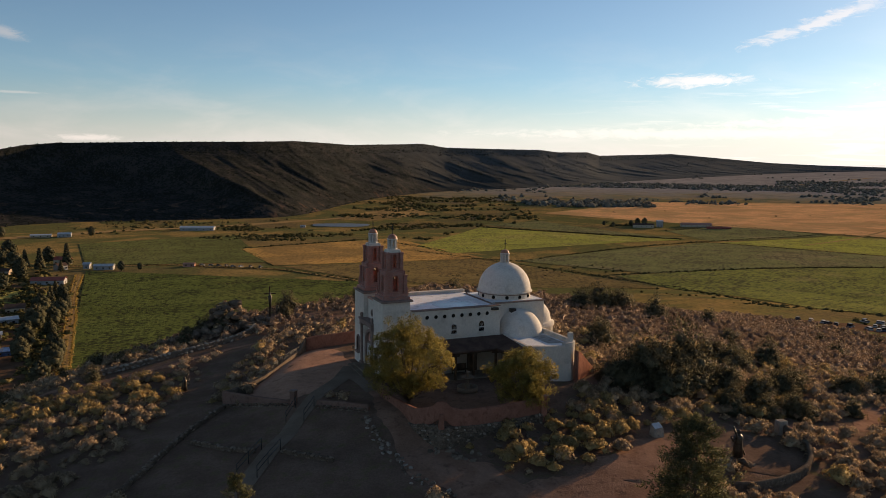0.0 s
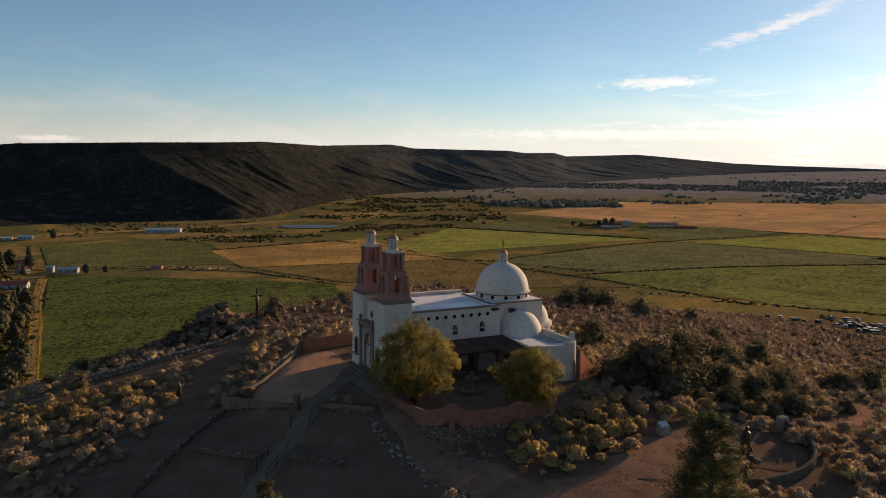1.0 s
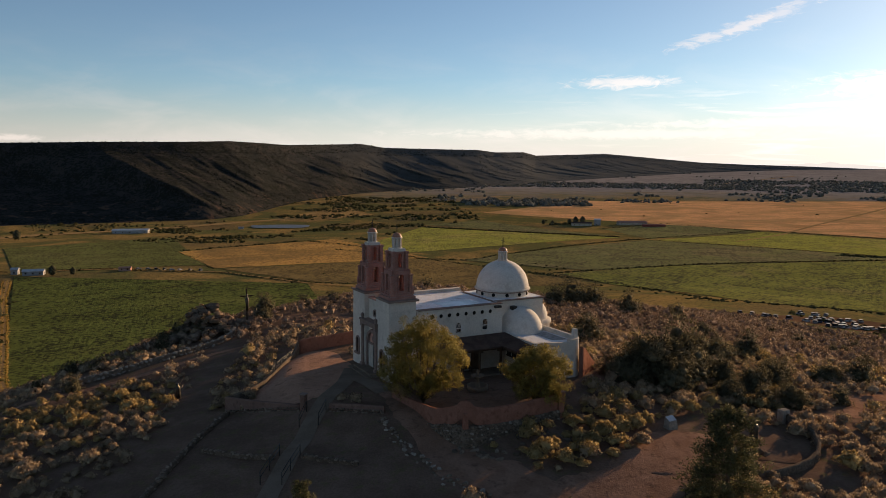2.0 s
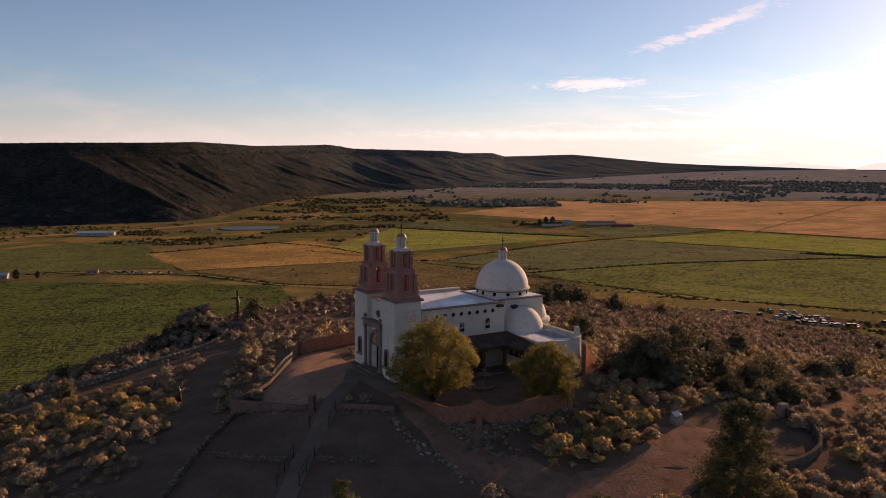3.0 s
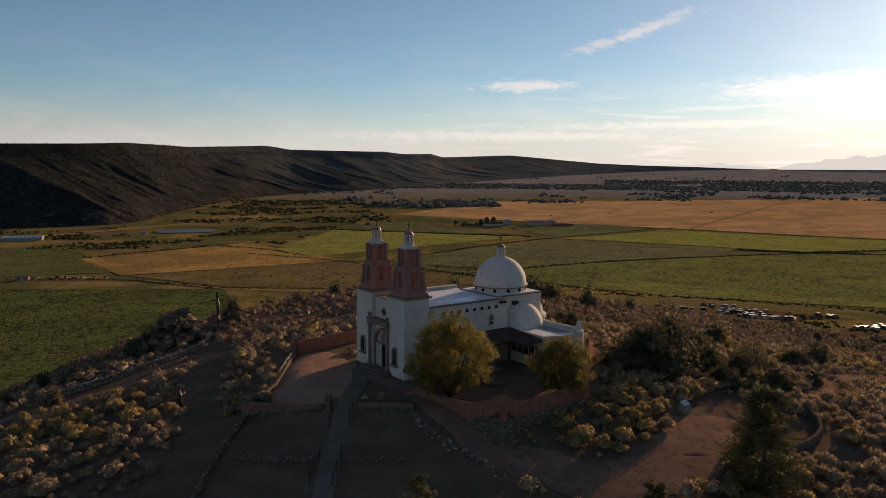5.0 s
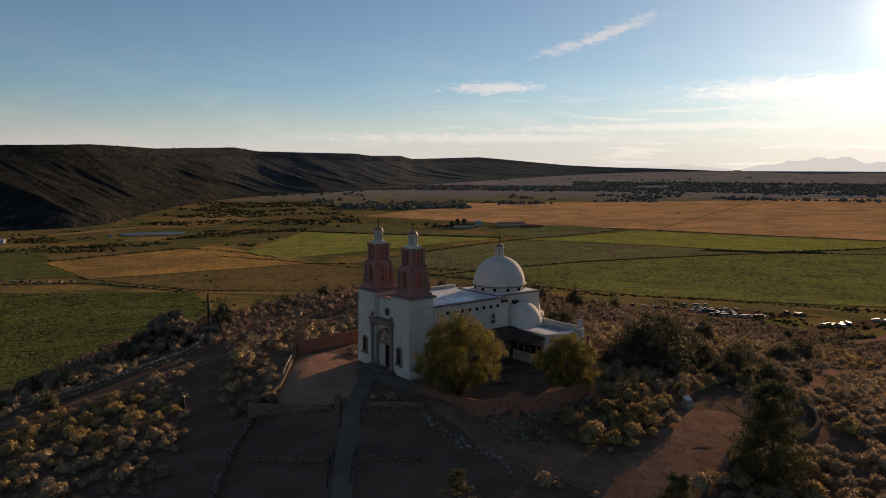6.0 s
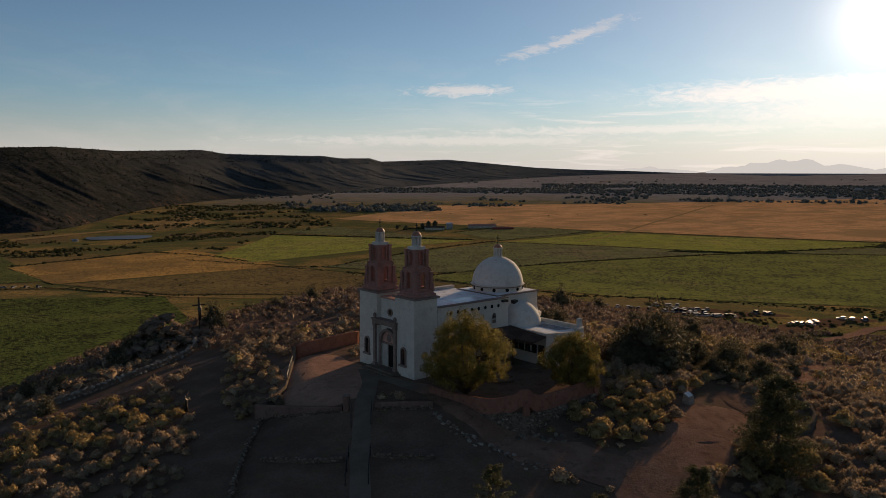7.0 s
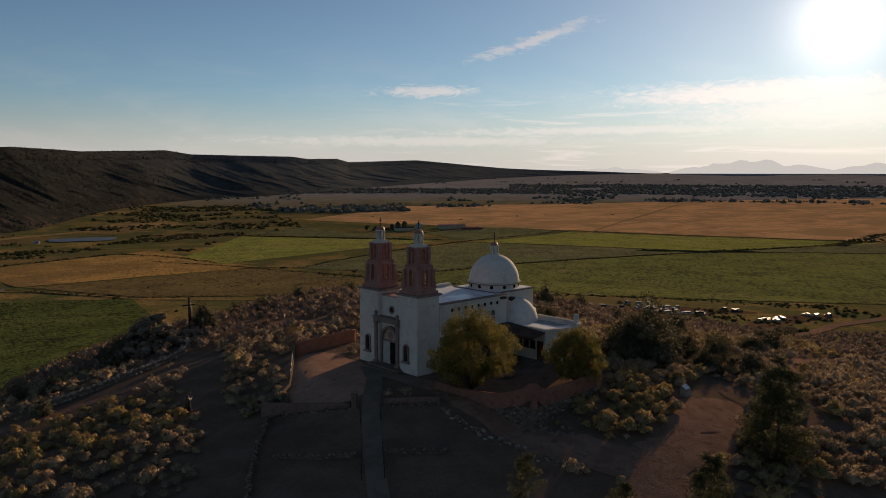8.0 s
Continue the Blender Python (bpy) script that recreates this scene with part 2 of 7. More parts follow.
def ground_surface():
    """Bare reddish hill soil with dry grass, turning into valley pasture away from the hill and dry scrub, greyed for
    haze, on the far plain.
    """
    m = bpy.data.materials.new("ground")
    m.use_nodes = True
    tree = m.node_tree
    tree.nodes.clear()
    place = node(tree, "ShaderNodeNewGeometry").outputs["Position"]
    apart = node(tree, "ShaderNodeVectorMath", {0: place, 1: (HILL_X, HILL_Y, 0.0)}, operation="DISTANCE").outputs["Value"]
    low, mid, big = noise_of(tree, place, 0.35, 6, 0.65), noise_of(tree, place, 0.03, 5, 0.6, 0.5), noise_of(tree, place, 0.006, 5, 0.6, 0.6)
    pebbles = noise_of(tree, place, 5.0, 4, 0.7)
    soil = blend(tree, ramp_of(tree, low, 0.35, 0.68), (0.125, 0.082, 0.062), (0.175, 0.117, 0.089))
    soil = blend(tree, ramp_of(tree, noise_of(tree, place, 0.9, 5, 0.7), 0.5, 0.7), soil, (0.13, 0.105, 0.058))
    meadow = noise_of(tree, place, 0.013, 6, 0.62, 0.9)
    pasture = blend(tree, ramp_of(tree, mid, 0.36, 0.64), (0.19, 0.146, 0.054), (0.27, 0.185, 0.07))
    pasture = blend(tree, ramp_of(tree, meadow, 0.46, 0.56), pasture, (0.125, 0.125, 0.048))
    pasture = blend(tree, calc(tree, "MULTIPLY", ramp_of(tree, meadow, 0.48, 0.36), 0.8), pasture, (0.36, 0.225, 0.085))
    pasture = blend(tree, ramp_of(tree, big, 0.5, 0.66), pasture, (0.185, 0.13, 0.064))
    pasture = blend(tree, calc(tree, "MULTIPLY", ramp_of(tree, noise_of(tree, place, 0.4, 6, 0.8), 0.5, 0.56), 0.75), pasture, (0.085, 0.073, 0.038))
    # the plain's scrub tones are lifted to grey to carry distant haze
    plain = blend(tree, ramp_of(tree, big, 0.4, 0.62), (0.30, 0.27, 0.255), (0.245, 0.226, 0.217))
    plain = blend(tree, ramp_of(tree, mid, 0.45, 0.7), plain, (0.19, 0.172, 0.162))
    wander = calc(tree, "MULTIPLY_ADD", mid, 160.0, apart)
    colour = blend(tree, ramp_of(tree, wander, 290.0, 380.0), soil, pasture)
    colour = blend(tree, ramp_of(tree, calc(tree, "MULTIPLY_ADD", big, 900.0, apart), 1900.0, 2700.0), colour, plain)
    shade = calc(tree, "MULTIPLY_ADD", pebbles, 0.8, 0.6)
    colour = blend(tree, 1.0, colour, node(tree, "ShaderNodeCombineColor", {0: shade, 1: shade, 2: shade}).outputs[0], "MULTIPLY")
    body = node(tree, "ShaderNodeBsdfPrincipled", {"Base Color": colour, "Roughness": 0.95})
    body.inputs["Specular IOR Level"].default_value = 0.0
    relief = node(tree, "ShaderNodeBump", {"Strength": 0.6, "Distance": 0.12, "Height": calc(tree, "ADD", low, pebbles)})
    tree.links.new(relief.outputs[0], body.inputs["Normal"])
    node(tree, "ShaderNodeOutputMaterial", {"Surface": body.outputs[0]})
    return m


def crop_surface(name, leaf, dry, soil, row_turn, row_gap=1.6, dry_share=0.5, band=0.35):
    """A field crop in faint rows, with thin and dry patches."""
    m = bpy.data.materials.new(name)
    m.use_nodes = True
    tree = m.node_tree
    tree.nodes.clear()
    place = node(tree, "ShaderNodeNewGeometry").outputs["Position"]
    along = node(tree, "ShaderNodeMapping", {"Vector": place, "Rotation": (0, 0, radians(row_turn))}).outputs[0]
    rows = noise_of(tree, node(tree, "ShaderNodeMapping", {"Vector": along, "Scale": (1.0, 0.12, 1.0)}).outputs[0], 1 / row_gap, 3, 0.6)
    tufts = noise_of(tree, node(tree, "ShaderNodeMapping", {"Vector": along, "Scale": (0.85, 1.0, 1.0)}).outputs[0], 0.42, 5, 0.72, 0.2)
    mounds = noise_of(tree, place, 0.035, 5, 0.62, 0.6)
    streaks = noise_of(tree, node(tree, "ShaderNodeMapping", {"Vector": along, "Scale": (0.3, 1.0, 1.0)}).outputs[0], 0.03, 6, 0.7, 0.6)
    leaf, dry, soil = (tuple(1.25 * c for c in tone) for tone in (leaf, dry, soil))
    patches = noise_of(tree, place, 0.011, 6, 0.65, 0.6)
    colour = blend(tree, ramp_of(tree, patches, 0.62 - 0.3 * dry_share, 0.78 - 0.3 * dry_share), leaf, dry)
    colour = blend(tree, calc(tree, "MULTIPLY", ramp_of(tree, streaks, 0.48, 0.62), band), colour, tuple(0.6 * c for c in leaf))
    cover = calc(tree, "ADD", calc(tree, "MULTIPLY", tufts, 0.62), calc(tree, "ADD", calc(tree, "MULTIPLY", rows, 0.16), calc(tree, "MULTIPLY", mounds, 0.22)))
    colour = blend(tree, calc(tree, "MULTIPLY", ramp_of(tree, cover, 0.485, 0.545), 0.85), colour, soil)
    body = node(tree, "ShaderNodeBsdfPrincipled", {"Base Color": colour, "Roughness": 0.9})
    body.inputs["Specular IOR Level"].default_value = 0.0
    relief = node(tree, "ShaderNodeBump", {"Strength": 1.0, "Distance": 0.7, "Height": calc(tree, "SUBTRACT", calc(tree, "MULTIPLY", rows, 0.5), calc(tree, "MULTIPLY", tufts, 1.2))})
    tree.links.new(relief.outputs[0], body.inputs["Normal"])
    end = body.outputs[0]
    node(tree, "ShaderNodeOutputMaterial", {"Surface": end})
    return m


def mesa_surface():
    """Brown stony slopes, thickly speckled with dark juniper and scrub, with haze painted in as grey along the far end.
    """
    m = bpy.data.materials.new("mesa_slope")
    m.use_nodes = True
    tree = m.node_tree
    tree.nodes.clear()
    place = node(tree, "ShaderNodeNewGeometry").outputs["Position"]
    broad, mid, specks = noise_of(tree, place, 0.006, 5, 0.6, 0.5), noise_of(tree, place, 0.03, 5, 0.65), noise_of(tree, place, 0.2, 4, 0.75)
    colour = blend(tree, ramp_of(tree, broad, 0.4, 0.62), (0.044, 0.042, 0.040), (0.036, 0.037, 0.037))
    colour = blend(tree, calc(tree, "MULTIPLY", ramp_of(tree, mid, 0.52, 0.66), 0.5), colour, (0.062, 0.051, 0.043))
    growth = calc(tree, "ADD", specks, calc(tree, "MULTIPLY", calc(tree, "SUBTRACT", mid, 0.5), 0.5))
    colour = blend(tree, calc(tree, "MULTIPLY", ramp_of(tree, growth, 0.46, 0.54), 0.9), (0.019, 0.021, 0.018), colour)
    # distant slopes blend to a flat grey, as haze would pale them
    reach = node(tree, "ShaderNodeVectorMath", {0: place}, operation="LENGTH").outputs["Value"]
    far_haze = calc(tree, "MULTIPLY", ramp_of(tree, calc(tree, "MULTIPLY_ADD", broad, 600.0, reach), 1900.0, 3000.0), 0.75)
    colour = blend(tree, far_haze, colour, (0.115, 0.12, 0.12))
    # washed-out red earth in the lowest gullies
    low = ramp_of(tree, calc(tree, "MULTIPLY_ADD", broad, 40.0, node(tree, "ShaderNodeSeparateXYZ", {0: place}).outputs[2]), -16.0, -42.0)
    worn = noise_of(tree, node(tree, "ShaderNodeMapping", {"Vector": place, "Scale": (1.0, 1.0, 0.25)}).outputs[0], 0.035, 5, 0.7, 0.8)
    colour = blend(tree, calc(tree, "MULTIPLY", low, calc(tree, "MULTIPLY", ramp_of(tree, worn, 0.54, 0.64), 0.6)), colour, (0.16, 0.095, 0.066))
    body = node(tree, "ShaderNodeBsdfPrincipled", {"Base Color": colour, "Roughness": 0.95})
    body.inputs["Specular IOR Level"].default_value = 0.0
    relief = node(tree, "ShaderNodeBump", {"Strength": 0.5, "Distance": 2.0, "Height": calc(tree, "SUBTRACT", mid, specks)})
    tree.links.new(relief.outputs[0], body.inputs["Normal"])
    node(tree, "ShaderNodeOutputMaterial", {"Surface": body.outputs[0]})
    return m


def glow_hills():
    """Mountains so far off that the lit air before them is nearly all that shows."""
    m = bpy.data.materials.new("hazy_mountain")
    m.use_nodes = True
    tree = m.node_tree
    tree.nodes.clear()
    # the pale blue emission paints sunlit haze over the slopes
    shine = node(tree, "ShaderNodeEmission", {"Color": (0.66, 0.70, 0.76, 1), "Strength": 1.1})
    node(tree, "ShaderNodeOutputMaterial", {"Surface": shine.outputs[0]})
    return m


M_GROUND = ground_surface()
# white plaster dulled to tan, standing in for the porch's deep shade
M_PORCH = surface("shaded_porch_plaster", ((0.27, 0.24, 0.205), (0.32, 0.285, 0.245)), 0.6, 0.9, 0.2, 8.0)
M_ROOF_STAIN = surface("roof_stain", ((0.30, 0.29, 0.28), (0.40, 0.39, 0.38), (0.2, 0.19, 0.18)), 0.8, 0.8, 0.2, 6.0)
M_PLASTER = surface("white_plaster", ((0.53, 0.485, 0.43), (0.59, 0.545, 0.485), (0.45, 0.41, 0.36)), 0.35, 0.9, 0.25, 7.0)
M_DOME = surface("dome_plaster", ((0.56, 0.53, 0.49), (0.62, 0.585, 0.54), (0.46, 0.425, 0.38)), 0.4, 0.8, 0.25, 6.0)
M_ROOF = surface("roof_membrane", ((0.62, 0.64, 0.67), (0.74, 0.75, 0.77), (0.42, 0.43, 0.45)), 0.35, 0.55, 0.15, 5.0)
M_BRICK = brick_surface("tower_brick", (0.37, 0.14, 0.105), (0.30, 0.115, 0.09), (0.32, 0.21, 0.175))
M_PINK = surface("pink_plaster", ((0.46, 0.24, 0.19), (0.52, 0.30, 0.24), (0.38, 0.2, 0.16)), 1.2, 0.9, 0.25, 10.0)
M_STONE_TRIM = surface("brown_stone_trim", ((0.20, 0.145, 0.125), (0.26, 0.19, 0.165)), 2.0, 0.85, 0.35, 14.0)
M_ADOBE = surface("red_adobe", ((0.21, 0.096, 0.069), (0.255, 0.12, 0.087), (0.165, 0.074, 0.053)), 0.8, 0.95, 0.35, 8.0)
M_SHINGLE = surface("dark_roof_felt", ((0.075, 0.05, 0.042), (0.11, 0.074, 0.06)), 1.0, 0.85, 0.4, 9.0)
M_TIMBER = surface("dark_timber", ((0.05, 0.032, 0.022), (0.085, 0.055, 0.036)), 3.0, 0.75, 0.3, 20.0, stretch=(1, 1, 0.3))
# near-black colour painting unlit depth into openings that are not cut through
M_DARK = surface("dark_interior", ((0.014, 0.013, 0.012), (0.024, 0.021, 0.019)), 1.0, 0.9, 0.0)
M_GLASS = glass("window_glass", (0.012, 0.014, 0.017))
M_IRON = surface("dark_iron", ((0.03, 0.03, 0.032), (0.06, 0.055, 0.05)), 4.0, 0.5, 0.1, 30.0, metal=0.7)
M_BRONZE = surface("weathered_bronze", ((0.05, 0.042, 0.034), (0.085, 0.072, 0.058)), 3.0, 0.42, 0.2, 20.0, metal=0.8)
M_PALE = surface("pale_wood_door", ((0.36, 0.33, 0.29), (0.44, 0.41, 0.37)), 2.0, 0.7, 0.2, 15.0)
M_COPPER = surface("copper_cap", ((0.30, 0.13, 0.085), (0.36, 0.17, 0.115)), 2.0, 0.5, 0.15, 12.0)
M_STONE = surface("grey_fieldstone", ((0.13, 0.10, 0.078), (0.19, 0.15, 0.118), (0.085, 0.066, 0.052)), 2.5, 0.9, 0.5, 14.0, each=0.35)
M_LAVA = surface("outcrop_rock", ((0.11, 0.083, 0.064), (0.17, 0.128, 0.098), (0.22, 0.165, 0.125)), 1.2, 0.95, 0.6, 8.0, each=0.3)
# adobe darkened in its colour for the shade along the terrace
M_TERRACE = surface("shaded_terrace_adobe", ((0.15, 0.092, 0.075), (0.185, 0.118, 0.096), (0.11, 0.07, 0.058)), 0.8, 0.95, 0.35, 8.0)
M_CONCRETE = surface("path_concrete", ((0.15, 0.115, 0.088), (0.185, 0.144, 0.112)), 0.6, 0.9, 0.25, 9.0)
M_GRAVEL = surface("red_gravel", ((0.205, 0.118, 0.083), (0.26, 0.155, 0.112), (0.145, 0.088, 0.065)), 0.5, 0.95, 0.7, 5.0, bump_size=0.08)
M_PLAZA = surface("salmon_gravel", ((0.31, 0.178, 0.125), (0.37, 0.215, 0.152), (0.24, 0.14, 0.10)), 0.5, 0.95, 0.7, 5.0, bump_size=0.08)
M_DRIVE = surface("packed_drive", ((0.135, 0.086, 0.063), (0.165, 0.108, 0.08), (0.10, 0.066, 0.05)), 0.35, 0.95, 0.5, 5.0)
M_DIRT = surface("dirt_track", ((0.30, 0.19, 0.085), (0.37, 0.245, 0.115), (0.24, 0.15, 0.065)), 0.15, 0.95, 0.3, 3.0)
M_BARK = surface("bark", ((0.10, 0.075, 0.055), (0.16, 0.125, 0.095)), 4.0, 0.95, 0.6, 16.0, stretch=(1, 1, 0.3))
M_LEAF = surface("autumn_leaf", ((0.18, 0.16, 0.052), (0.25, 0.20, 0.06), (0.34, 0.25, 0.068)), 0.5, 0.75, 0.0, 4.0, sheer=0.34, each=0.25, island=True)
M_NEEDLE = surface("pine_needle", ((0.07, 0.076, 0.042), (0.10, 0.102, 0.05), (0.15, 0.134, 0.058)), 0.7, 0.7, 0.0, 5.0, sheer=0.3, each=0.3, island=True)
M_JUNIPER = surface("juniper_leaf", ((0.088, 0.084, 0.053), (0.135, 0.12, 0.072), (0.16, 0.13, 0.076)), 0.5, 0.75, 0.0, 5.0, sheer=0.2, each=0.3, island=True)
M_SAGE = surface("sage_leaf", ((0.36, 0.262, 0.175), (0.45, 0.33, 0.215), (0.22, 0.168, 0.118)), 0.22, 0.8, 0.0, 3.0, sheer=0.22, each=0.28, island=True)
M_SCRUB = surface("valley_scrub_leaf", ((0.06, 0.062, 0.028), (0.105, 0.092, 0.042), (0.15, 0.115, 0.056)), 0.02, 0.85, 0.3, 0.8, sheer=0.2, each=0.4, island=True, bump_size=0.4)
# leaf tones paled and greyed: distance haze put into the colour
M_TREE_FAR = surface("hazy_tree_leaf", ((0.13, 0.133, 0.115), (0.17, 0.168, 0.142), (0.205, 0.19, 0.155)), 0.05, 0.85, 0.3, 1.2, sheer=0.15, each=0.35, island=True, bump_size=0.4)
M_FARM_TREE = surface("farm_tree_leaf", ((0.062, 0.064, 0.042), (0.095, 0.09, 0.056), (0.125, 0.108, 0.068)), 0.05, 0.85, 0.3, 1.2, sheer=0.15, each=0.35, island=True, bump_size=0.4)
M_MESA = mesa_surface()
M_CAPROCK = surface("caprock", ((0.05, 0.045, 0.035), (0.09, 0.075, 0.058)), 0.05, 0.95, 0.8, 0.3, bump_size=2.0)
# the blue base imitates sky reflected off rippled water
M_WATER = surface("pond_water", ((0.06, 0.085, 0.105), (0.075, 0.10, 0.12)), 0.02, 0.5, 0.1, 0.5)
M_DRY_GRASS = surface("dry_grass_blade", ((0.50, 0.33, 0.10), (0.60, 0.40, 0.13), (0.36, 0.25, 0.08)), 0.1, 0.8, 0.0, 2.0, sheer=0.4, each=0.3, island=True)
M_MESA_TREE = surface("mesa_juniper_leaf", ((0.02, 0.022, 0.017), (0.032, 0.033, 0.025)), 0.05, 0.9, 0.0, 1.0, each=0.3, island=True)
M_YARD = surface("yard_dirt", ((0.11, 0.066, 0.043), (0.14, 0.084, 0.055), (0.08, 0.052, 0.036)), 0.15, 0.95, 0.3, 3.0)
M_PALE_STONE = surface("pale_stone", ((0.25, 0.215, 0.18), (0.32, 0.28, 0.235), (0.19, 0.165, 0.14)), 1.6, 0.9, 0.4, 12.0)
M_DRY_SAGE = surface("dry_sage_leaf", ((0.235, 0.168, 0.125), (0.315, 0.222, 0.162), (0.15, 0.111, 0.084)), 0.12, 0.8, 0.0, 3.0, sheer=0.15, each=0.28, island=True)
M_WHITE = surface("white_siding", ((0.28, 0.28, 0.28), (0.34, 0.34, 0.34)), 0.3, 0.6, 0.1, 3.0)
M_TAN = surface("tan_siding", ((0.42, 0.34, 0.26), (0.48, 0.40, 0.31)), 0.3, 0.7, 0.1, 3.0)
M_TIN = surface("tin_roof", ((0.42, 0.45, 0.48), (0.55, 0.57, 0.60)), 0.4, 0.4, 0.1, 4.0, metal=0.5)
M_RED_ROOF = surface("red_roof", ((0.28, 0.06, 0.045), (0.34, 0.085, 0.06)), 0.4, 0.6, 0.1, 4.0)
M_BLUE = surface("blue_tarp", ((0.05, 0.12, 0.30), (0.07, 0.16, 0.36)), 0.4, 0.5, 0.1, 4.0)
M_TYRE = surface("tyre_rubber", ((0.015, 0.015, 0.015), (0.025, 0.025, 0.025)), 2.0, 0.8, 0.0)
M_HAZE_HILL = glow_hills()


# ---- building helpers ----
def part(name, bm, material, parent=None, label=""):
    """Links a bmesh as one mesh object under a thing or a part."""
    data = bpy.data.meshes.new(name)
    bm.normal_update()
    bm.to_mesh(data)
    bm.free()
    data.materials.append(material)
    ob = new(name, data)
    ob.parent = parent
    return tagged(ob, label)


def thing(name, m, label, category, group="", kind=""):
    ob = new(name)
    ob.matrix_world = m
    ob.empty_display_size = 0.3
    return tagged(ob, label, category, group, kind)


def soft_mesh(name, verts, faces, material, parent=None, smooth=False):
    data = bpy.data.meshes.new(name)
    data.from_pydata([tuple(v) for v in verts], [], [tuple(f) for f in faces])
    data.materials.append(material)
    if smooth:
        data.shade_smooth()
    ob = new(name, data)
    ob.parent = parent
    return ob


def triangles_mesh(name, verts, tris, material, parent=None):
    """A large mesh of triangles out of numpy arrays."""
    data = bpy.data.meshes.new(name)
    data.vertices.add(len(verts))
    data.vertices.foreach_set("co", np.asarray(verts, np.float32).ravel())
    data.loops.add(3 * len(tris))
    data.loops.foreach_set("vertex_index", np.asarray(tris, np.int32).ravel())
    data.polygons.add(len(tris))
    data.polygons.foreach_set("loop_start", np.arange(0, 3 * len(tris), 3, dtype=np.int32))
    data.polygons.foreach_set("loop_total", np.full(len(tris), 3, np.int32))
    data.update(calc_edges=True)
    data.materials.append(material)
    ob = new(name, data)
    ob.parent = parent
    return ob


def box(bm, x0, x1, y0, y1, z0, z1, bevel=0.0, taper=0.0, m=None):
    """A block between the limits; taper draws its top in on all sides; m turns it."""
    made = bmesh.ops.create_cube(bm, size=1)["verts"]
    for v in made:
        t = taper if v.co.z > 0 else 0
        v.co = Vector(((x0 + x1) / 2 + v.co.x * (x1 - x0 - 2 * t), (y0 + y1) / 2 + v.co.y * (y1 - y0 - 2 * t), z0 if v.co.z < 0 else z1))
    if bevel:
        edges = {e for v in made for e in v.link_edges}
        made = [v for v in bmesh.ops.bevel(bm, geom=list(edges), offset=bevel, segments=2, affect="EDGES", profile=0.6)["verts"]]
    if m is not None:
        bmesh.ops.transform(bm, matrix=m, verts=made)
    return bm


def block(*limits, **more):
    return box(bmesh.new(), *limits, **more)


def revolve(profile, steps=24, start=0.0, sweep=360.0, x=0.0, y=0.0, smooth=True, bm=None):
    """A turned body of (radius, height) rings, whole or in part."""
    bm = bm or bmesh.new()
    whole = sweep >= 360
    rings = []
    for r, z in profile:
        if r < 1e-5:
            rings.append([bm.verts.new((x, y, z))])
        else:
            rings.append([bm.verts.new((x + r * math.cos(radians(start + sweep * k / steps)), y + r * math.sin(radians(start + sweep * k / steps)), z))
                          for k in range(steps if whole else steps + 1)])
    for a, b in zip(rings, rings[1:]):
        n = max(len(a), len(b))
        for k in range(n if whole else n - 1):
            j = (k + 1) % n
            quad = [a[k % len(a)], a[j % len(a)], b[j % len(b)], b[k % len(b)]]
            quad = [v for i, v in enumerate(quad) if v not in quad[:i]]
            if len(quad) > 2:
                bm.faces.new(quad).smooth = smooth
    return bm


def prism(points, z0, z1, bm=None, m=None, bevel=0.0):
    """A flat outline (x, y), raised from z0 to z1."""
    bm = bm or bmesh.new()
    low = [bm.verts.new((x, y, z0)) for x, y in points]
    high = [bm.verts.new((x, y, z1)) for x, y in points]
    n = len(points)
    bm.faces.new(low[::-1])
    bm.faces.new(high)
    for k in range(n):
        bm.faces.new((low[k], low[(k + 1) % n], high[(k + 1) % n], high[k]))
    if m is not None:
        bmesh.ops.transform(bm, matrix=m, verts=low + high)
        if m.determinant() < 0:
            bmesh.ops.reverse_faces(bm, faces=list({f for v in low + high for f in v.link_faces}))
    if bevel:
        bmesh.ops.bevel(bm, geom=list(bm.edges), offset=bevel, segments=2, affect="EDGES")
    return bm


def arch_points(w, h, steps=10, x=0.0, z=0.0):
    """The outline of a round-headed opening, w wide and h high, from its lower left corner upwards."""
    r = w / 2
    return [(x - r, z)] + [(x - r * math.cos(math.pi * k / steps), z + h - r + r * math.sin(math.pi * k / steps)) for k in range(steps + 1)] + [(x + r, z)]


UPRIGHT = Matrix(((1, 0, 0, 0), (0, 0, 1, 0), (0, 1, 0, 0), (0, 0, 0, 1)))  # lays an (x, y) outline into the x-z plane


def tube(bm, points, radii, sides=6):
    """A tapering round bar through the points."""
    rings = []
    for i, p in enumerate(points):
        way = (Vector(points[min(i + 1, len(points) - 1)]) - Vector(points[max(i - 1, 0)])).normalized()
        turn = way.to_track_quat("Z", "Y")
        rings.append([bm.verts.new(Vector(p) + turn @ Vector((radii[i] * math.cos(2 * math.pi * k / sides), radii[i] * math.sin(2 * math.pi * k / sides), 0)))
                      for k in range(sides)])
    for a, b in zip(rings, rings[1:]):
        for k in range(sides):
            bm.faces.new((a[k], a[(k + 1) % sides], b[(k + 1) % sides], b[k])).smooth = True
    bm.faces.new(rings[-1])
    bm.faces.new(rings[0][::-1])
    return bm


def high(x, y):
    return float(ground_height(x, y))


